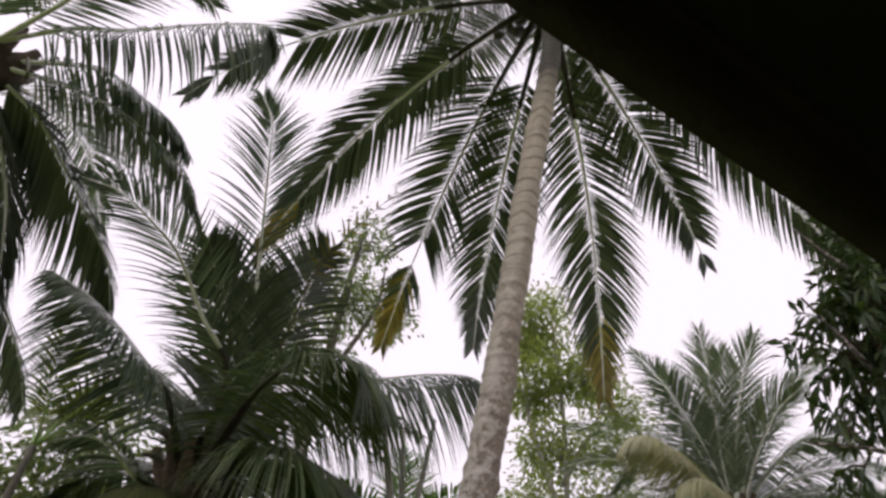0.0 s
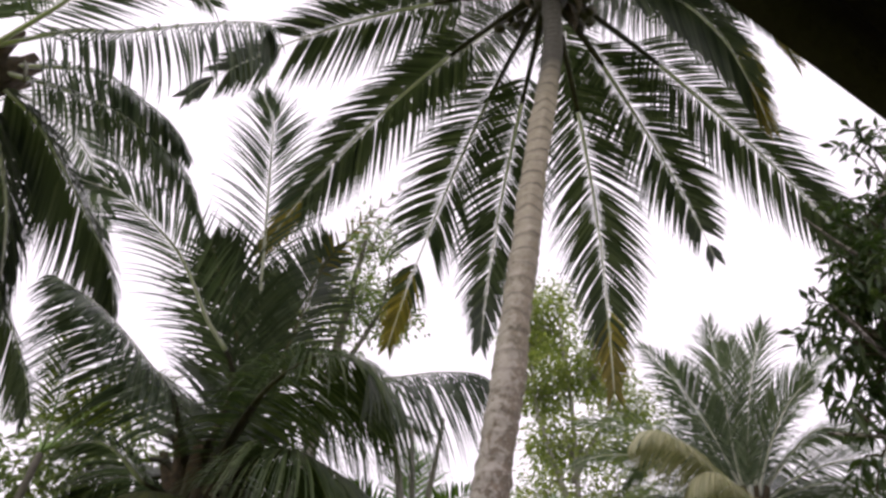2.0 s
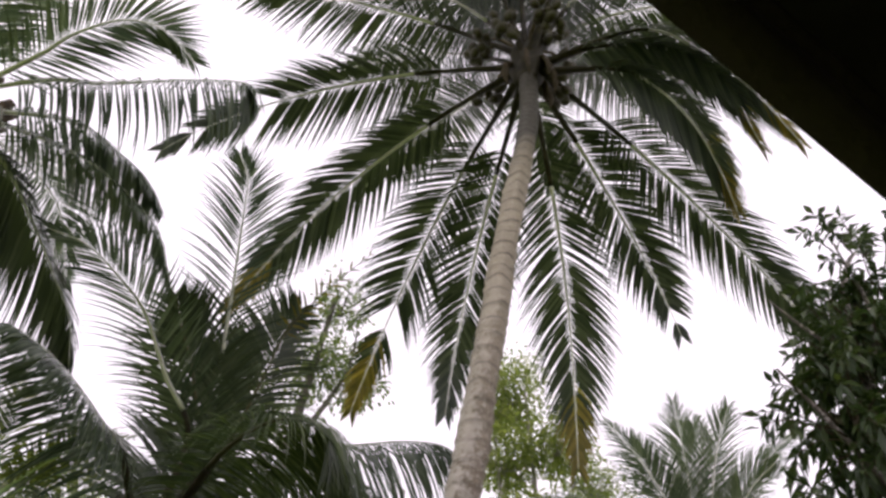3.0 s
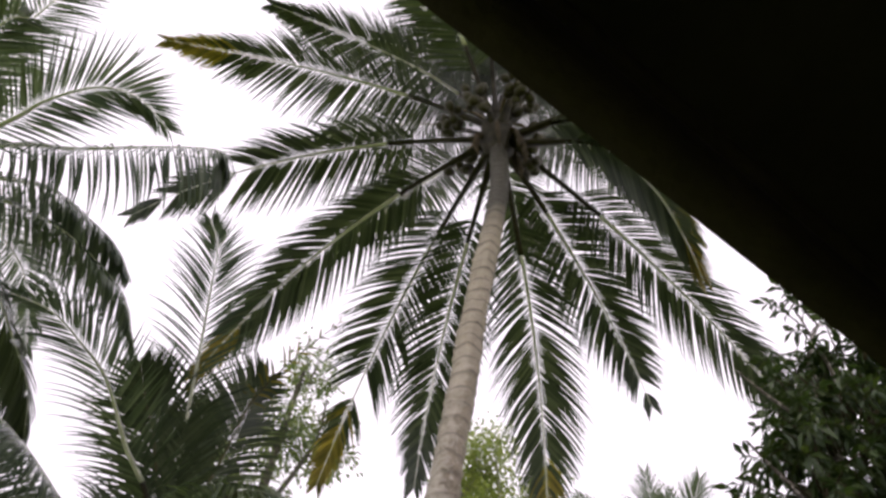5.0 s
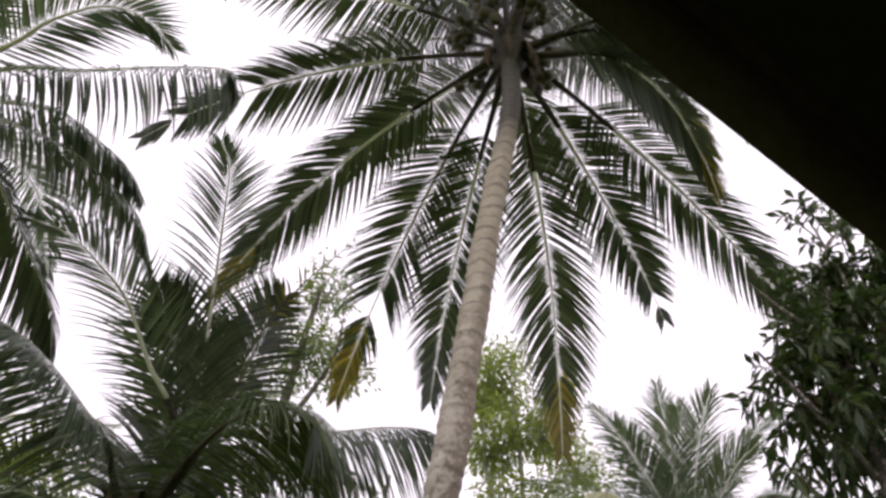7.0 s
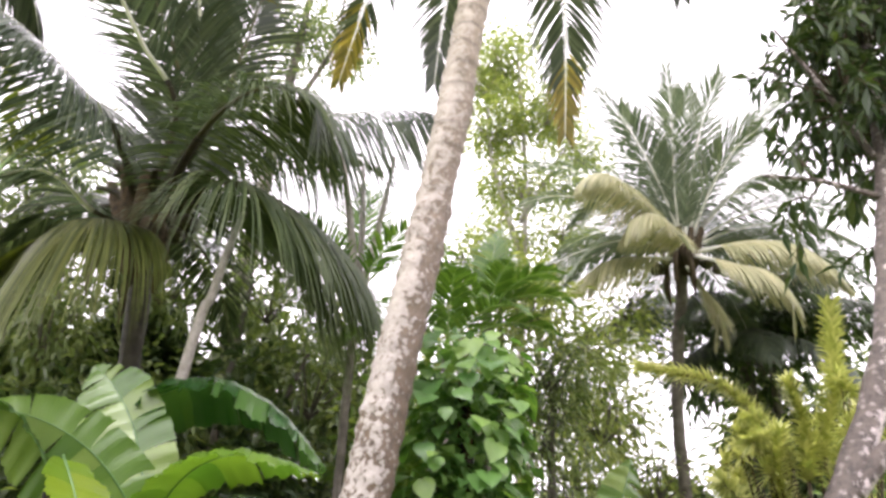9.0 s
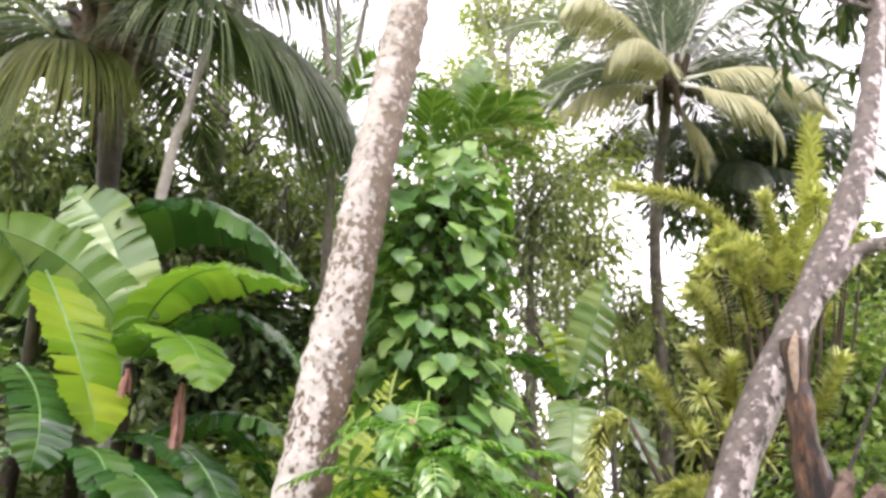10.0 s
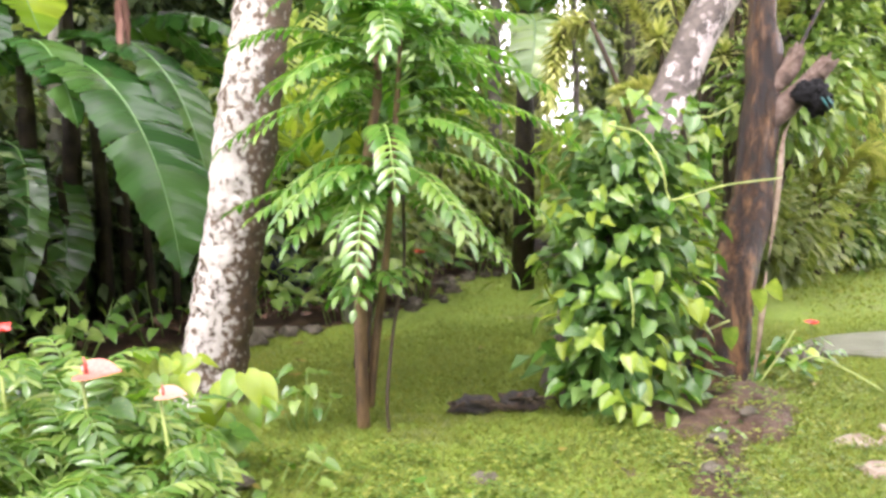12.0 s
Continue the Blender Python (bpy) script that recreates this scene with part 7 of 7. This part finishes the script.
    rows = [(-6.5, 9.5, 1.6, 2.2, 170, M_TREE, 0.2), (-4.4, 9.2, 1.3, 1.8, 150, M_BUSH, 0.2), (-2.6, 9.3, 1.1, 1.5, 140, M_TREE, 0.18), (-0.9, 9.3, 0.9, 1.4, 120, M_BUSH, 0.18), (0.5, 9.8, 0.9, 1.3, 120, M_TREE_LIGHT, 0.16), (2.2, 10.8, 1.0, 0.9, 90, M_TREE_LIGHT, 0.16), (4.0, 11.4, 1.1, 0.9, 110, M_TREE_LIGHT, 0.18), (6.0, 12.2, 1.3, 1.0, 120, M_BUSH, 0.18), (8.3, 13.2, 1.5, 1.2, 130, M_BUSH, 0.2), (10.8, 14.2, 1.6, 1.6, 130, M_TREE, 0.2), (-2.4, 6.6, 0.7, 1.1, 160, M_TREE, 0.15), (-0.2, 8.0, 0.6, 0.8, 90, M_BUSH, 0.16), (-1.1, 7.2, 0.6, 0.9, 110, M_BUSH, 0.18), (-3.2, 5.6, 0.8, 1.2, 170, M_TREE, 0.15)]
    rows += [(-8.0, 12.5, 1.8, 4.2, 480, M_TREE, 0.22), (-5.8, 12.2, 1.5, 4.2, 480, M_TREE, 0.22), (-4.0, 12.0, 1.3, 4.1, 470, M_TREE_DARK, 0.2), (-2.5, 12.2, 1.2, 3.9, 270, M_TREE, 0.2), (-1.0, 12.4, 1.1, 3.7, 240, M_TREE, 0.2), (0.4, 12.0, 1.0, 3.3, 260, M_BUSH, 0.2), (1.6, 12.2, 0.9, 1.8, 110, M_TREE_LIGHT, 0.2), (3.0, 14.5, 1.2, 1.6, 90, M_TREE_LIGHT, 0.2), (5.0, 14.6, 1.2, 3.2, 280, M_TREE, 0.22), (6.4, 14.0, 1.4, 3.9, 420, M_TREE, 0.22), (9.0, 15.0, 1.6, 4.4, 460, M_TREE, 0.24), (11.5, 15.5, 1.8, 3.4, 280, M_TREE, 0.24), (5.2, 9.5, 0.8, 1.9, 170, M_BUSH, 0.18), (-0.3, 10.5, 0.8, 2.7, 150, M_BUSH, 0.18), (-1.9, 10.3, 0.9, 2.8, 190, M_TREE_DARK, 0.18), (-3.8, 10.2, 1.0, 2.9, 280, M_TREE_DARK, 0.18)]
    rows += [(-1.9, 7.6, 0.7, 0.9, 130, M_BUSH, 0.2), (-1.15, 7.0, 0.45, 0.6, 90, M_TREE, 0.16), (0.7, 8.6, 0.6, 0.9, 110, M_TREE_LIGHT, 0.14), (-2.9, 7.9, 0.8, 1.4, 150, M_TREE_DARK, 0.2), (0.2, 7.3, 0.4, 0.6, 80, M_TREE_LIGHT, 0.13), (1.6, 9.6, 0.8, 0.8, 100, M_TREE_LIGHT, 0.15)]
    rows += [(-1.9, 6.9, 0.6, 0.7, 130, M_TREE_DARK, 0.16), (-1.2, 7.9, 0.6, 0.9, 130, M_BUSH, 0.16), (-2.6, 5.9, 0.6, 1.0, 170, M_TREE_DARK, 0.14), (-0.5, 8.6, 0.5, 0.9, 100, M_BUSH, 0.15), (4.2, 8.2, 0.6, 0.42, 120, M_TREE_LIGHT, 0.12), (5.2, 8.6, 0.7, 0.5, 120, M_BUSH, 0.13), (-1.95, 5.1, 0.45, 0.7, 170, M_TREE_DARK, 0.12), (-1.3, 6.6, 0.5, 0.55, 90, M_TREE_DARK, 0.14), (-1.8, 6.2, 0.5, 0.6, 90, M_TREE_DARK, 0.14), (1.9, 5.7, 0.4, 0.55, 120, M_BUSH, 0.11), (2.4, 7.4, 0.5, 0.8, 120, M_TREE_LIGHT, 0.13), (2.9, 8.6, 0.7, 0.9, 120, M_TREE_LIGHT, 0.14), (3.6, 7.6, 0.8, 0.5, 120, M_TREE_LIGHT, 0.13)]
    for x, y, rx, rz, n, m, sz in rows:
        far = (3.2 if x < 1 else 1.7) if y > 11.9 else 1.8 if y > 10 else 1.2
        n = int(n * far)
        t = thing("shrub", (x, y, 0), "dense green shrub closing the back of the garden", "shrub", "back shrubs")
        sh = Shape()
        clump_leaves(sh, (x, y, rz * 0.95), (rx, rx * 0.6, rz), n, 12, sz * (1.25 if y > 10 else 1.0), rng, 0.32, 0.5, holes=0.4 if y > 10 else 0.0)
        part("foliage", sh, m, t, smooth=y < 9)
        st = Shape()
        for k in range(7):
            e = Vector((x + rng.uniform(-0.7, 0.7) * rx, y + rng.uniform(-0.4, 0.4) * rx, rz * rng.uniform(0.9, 1.6)))
            st.tube(bezier((x + rng.uniform(-0.15, 0.15), y, -0.03), (Vector((x, y, 0)) + e) * 0.5 + Vector((0.1, 0, 0.1)), e, 7), [0.02, 0.018, 0.015, 0.012, 0.01, 0.008, 0.005], 6)
        part("stalk", st, M_TWIG, t)
    L("small_garden_tree", (4.9, 7.2, 0), [([(4.9, 7.2, -0.1), (4.7, 7.1, 1.2), (4.2, 6.9, 2.2), (3.8, 6.8, 2.8)], 0.06, 0.02)],
      [((3.35, 6.35, 2.1), (0.45, 0.3, 0.75), 90), ((3.0, 6.0, 1.5), (0.5, 0.3, 0.4), 60), ((3.7, 6.8, 2.5), (0.6, 0.4, 0.8), 85), ((4.4, 6.9, 2.4), (0.7, 0.4, 0.8), 85), ((3.9, 6.8, 1.75), (0.7, 0.35, 0.3), 45)], 16, 0.115, M_BUSH, "small garden tree with fresh green leaves", 48, reach=0.28, width=0.55)
    L("airy_tree", (3.4, 12.2, 0), [([(3.4, 12.2, -0.1), (3.3, 12.2, 3), (3.2, 12.2, 6.0)], 0.06, 0.02)],
      [((3.5, 12.1, 7.2), (0.6, 0.5, 0.4), 26), ((3.1, 12.2, 5.6), (0.9, 0.6, 0.7), 80), ((2.6, 12.2, 4.6), (1.0, 0.6, 0.8), 95), ((3.7, 12.2, 4.4), (0.9, 0.6, 0.8), 80), ((3.0, 12.2, 3.2), (1.2, 0.6, 0.9), 50), ((4.3, 12.2, 3.2), (0.9, 0.6, 0.8), 45), ((3.3, 12.2, 6.8), (0.7, 0.5, 0.5), 35)], 11, 0.15, M_TREE_LIGHT, "slim tree with airy light green foliage", 49, reach=0.4)
    thin = Shape()
    line = smooth_line([(-1.90, 6.60, -0.03), (-1.63, 6.60, 3.73), (-1.54, 6.60, 4.32), (-1.50, 6.75, 5.0), (-1.60, 7.7, 6.3)], 8)
    thin.tube(line, [0.05 - 0.0008 * i for i in range(len(line))], 9, 0.06)
    lone("slender_trunk", thin, M_TRUNK_PALE, "slender pale leaning tree trunk among the shrubs", "tree trunk")


def weeds():
    """Small broad-leaved weeds in the grass near the palm's foot."""
    rng = random.Random(61)
    sh = Shape()
    for _ in range(520):
        x, y = rng.uniform(-0.35, 1.5), rng.uniform(2.75, 3.75)
        if noise.noise(Vector((x * 2.2, y * 2.2, 7))) < -0.05 - 0.5 * max(0, 3.4 - y):
            continue
        for k in range(14):
            a = rng.uniform(0, 6.28)
            q = Vector((x + 0.03 * rng.gauss(0, 1), y + 0.03 * rng.gauss(0, 1), 0.008 + 0.05 * rng.random() ** 2))
            s = rng.uniform(0.013, 0.032)
            sh.leaf(q, Vector((math.cos(a), math.sin(a), 0.3)), Vector((0, 0, 1)), s, s * 0.6, 0.2)
    lone("weeds", sh, M_WEED, "small yellow-green weeds growing in the lawn", "weeds", "stuff", smooth=False)
    sh = Shape()
    for _ in range(900):
        x, y = rng.uniform(1.1, 2.6), rng.uniform(3.0, 4.8)
        rise = max(0, 0.075 * mound(x, y) ** 0.8 - 0.005)
        if noise.noise(Vector((x * 3, y * 3, 2))) < -0.15:
            continue
        for k in range(7):
            a = rng.uniform(0, 6.28)
            q = Vector((x + 0.03 * rng.gauss(0, 1), y + 0.03 * rng.gauss(0, 1), rise - 0.005 + 0.06 * rng.random() ** 2))
            s = rng.uniform(0.013, 0.032)
            sh.leaf(q, Vector((math.cos(a), math.sin(a), 0.3)), Vector((0, 0, 1)), s, s * 0.6, 0.2)
    lone("weeds", sh, M_WEED, "small green weeds on the soil mound", "weeds", "stuff", smooth=False)


def leaf_litter():
    """Dead brown leaves strewn over the garden bed."""
    rng = random.Random(62)
    sh = Shape()
    for _ in range(2400):
        x, y = rng.uniform(-2.6, 1.6), rng.uniform(5.0, 9.0)
        edge = next(y0 + (y1 - y0) * (x - x0) / (x1 - x0) for (x0, y0, _f), (x1, y1, _g) in zip(BED, BED[1:]) if x0 <= x <= x1)
        if y < edge + 0.12:
            continue
        a = rng.uniform(0, 6.28)
        s = rng.uniform(0.05, 0.14)
        sh.leaf(Vector((x, y, 0.10 + 0.03 * rng.random())), Vector((math.cos(a), math.sin(a), rng.uniform(-0.15, 0.35))), Vector((rng.uniform(-0.4, 0.4), rng.uniform(-0.4, 0.4), 1)), s, s * 0.4, 0.15)
    lone("leaf_litter", sh, M_LITTER, "dead brown leaves strewn over the garden bed", "leaf litter", "stuff", smooth=False)


def dark_palm():
    """A half-hidden palm behind the pale one, with hanging dark fronds."""
    rng = random.Random(15)
    hub = (5.85, 13.2, 7.2)
    tree = thing("coconut_palm", (5.7, 13.4, 0), "shaded coconut palm with dark hanging fronds", "palm tree")
    palm_trunk(tree, smooth_line([(5.8, 13.4, -0.05), (5.8, 13.3, 3.5), (5.85, 13.2, 7.2)], 6), 0.13, 0.11, M_TRUNK_FAR, 12, 0.07)
    for az, rise, bend, ln in ((-100, 30, 90, 3.2), (-140, 25, 95, 3.2), (180, 30, 95, 3.2), (140, 25, 95, 3.2), (100, 30, 90, 3.2), (-60, 40, 80, 3.4), (60, 40, 80, 3.4), (-165, -5, 60, 2.6), (160, -10, 60, 2.6), (-120, -10, 60, 2.4), (20, 60, 60, 3.6), (-20, 60, 60, 3.6)):
        frond(tree, frond_line(hub, az, rise, bend, ln, rng.uniform(-8, 8), 0, 1.4, 24), az, rng, 0.95, 140, 1.3, M_PALM, M_RACHIS_DARK, width=0.027, curtain=0.4)


def loose_things():
    rng = random.Random(51)
    for i, (x, y, r, a) in enumerate(((0.70, 4.16, 0.085, 0.1), (0.90, 4.18, 0.085, 0.5))):
        t = thing("palm_husk", (x, y, 0), "dark rotting piece of palm husk on the grass", "palm husk", "husks")
        sh = Shape()
        sh.blob((x, y, 0.035), (r * 1.05, r * 0.55, 0.04), 20, 12, 0.9, 3.1 + i * 4)
        part("husk", sh, M_HUSK, t)
        fb = Shape()
        for k in range(7):
            b = Vector((x + rng.uniform(-r, r), y - 0.03, 0.06))
            fb.tube([b, b + Vector((rng.uniform(-0.06, 0.06), -0.03, 0.01)), b + Vector((rng.uniform(-0.12, 0.12), -0.05, -0.03))], [0.008, 0.006, 0.002], 5)
        part("fibre", fb, M_FIBRE, t)
    bag = Shape()
    rows = []
    for i in range(10):
        th = i / 9
        row = []
        for k in range(18):
            a = 2 * math.pi * k / 18
            r = (0.26 * math.sin(math.pi * (0.16 + 0.80 * th)) ** 0.7) * (1 + 0.16 * noise.noise(Vector((math.cos(a) * 2, math.sin(a) * 2, th * 4))))
            row.append((-0.33 + r * math.cos(a), 7.3 + r * 0.8 * math.sin(a), 0.05 + 0.42 * th))
        rows.append(row)
    bag.ring_strip(rows)
    lone("rubbish_bag", bag, M_BAG, "crumpled shiny black plastic bag on the soil", "bag")
    for q, r in (((0.64, 3.47, 0.0), 0.04), ((-0.14, 3.5, 0.02), 0.05), ((1.50, 3.66, 0.03), 0.035), ((1.72, 3.86, 0.06), 0.03), ((2.42, 4.75, 0.04), 0.07), ((2.6, 4.85, 0.03), 0.06), ((1.36, 3.4, 0.03), 0.03)):
        st = Shape()
        st.blob(q, (r * 1.3, r, r * 0.7), 9, 6, 0.5, q[0] * 7)
        lone("stone", st, M_STONE, "small weathered stone lying in the grass", "stone", "", "loose stones")
    for x, y, r, s in ((2.02, 3.63, 0.085, 1), (2.17, 3.60, 0.10, 2), (1.93, 3.37, 0.09, 3), (2.1, 3.36, 0.10, 4), (2.25, 3.75, 0.08, 5)):
        pv = Shape()
        n = 11
        ring = [(x + r * (1 + 0.6 * noise.noise(Vector((math.cos(6.28 * k / n) * 2.2, math.sin(6.28 * k / n) * 1.5, s)))) * math.cos(6.28 * k / n), y + 0.7 * r * (1 + 0.45 * noise.noise(Vector((k, s, 0)))) * math.sin(6.28 * k / n)) for k in range(n)]
        pv.ring_strip([[(a, b, -0.03) for a, b in ring], [(a, b, 0.010) for a, b in ring], [(x + (a - x) * 0.9, y + (b - y) * 0.9, 0.018 + 0.02 * noise.noise(Vector((a * 9, b * 9, s)))) for a, b in ring]])
        lone("stepping_stone", pv, M_PAVER, "flat worn stepping stone set in the lawn", "stepping stone", "", "stepping stones", False)
    pd = Shape()
    c = [(3.45 + 0.75 * math.cos(6.28 * k / 20) * (1 + 0.2 * noise.noise(Vector((k, 0, 2)))), 5.1 + 0.35 * math.sin(6.28 * k / 20)) for k in range(20)]
    pd.ring_strip([[(a, b, -0.03) for a, b in c], [(a, b, 0.012) for a, b in c], [(3.45 + (a - 3.45) * 0.85, 5.1 + (b - 5.1) * 0.85, 0.022) for a, b in c]])
    lone("cement_patch", pd, M_PUDDLE, "wet grey cement patch in the lawn", "paving", "structure", smooth=False)
    # fallen leaves
    lf = heart_mesh("fallen_leaf", M_PALM_OLD, 0.02, 0.3, 0.3, 0.1)
    for k in range(26):
        x, y = rng.uniform(-0.1, 2.4), rng.uniform(3.1, 5.6)
        ob = new("fallen_leaf", lf)
        ob.matrix_basis = frame_of(Vector((x, y, 0.034)), (rng.uniform(-1, 1), rng.uniform(-1, 1), 0.05), (rng.uniform(-0.3, 0.3), 0, 1), rng.uniform(0.04, 0.08))
        tagged(ob, "dry yellow fallen leaf lying on the lawn", "leaf", "fallen leaves")


ground()
grass()
house()
main_palm()
left_palm()
middle_palm()
right_palm()
dark_palm()
leaning_tree()
dead_tree()
background()
small_palms()
banana_clump()
banana_back()
spiky_shrub()
low_dracaena()
heart_vine()
pothos()
feather_tree()
garden_bed()
low_plants()
broad_shrubs()
weeds()
leaf_litter()
loose_things()
stone_border()
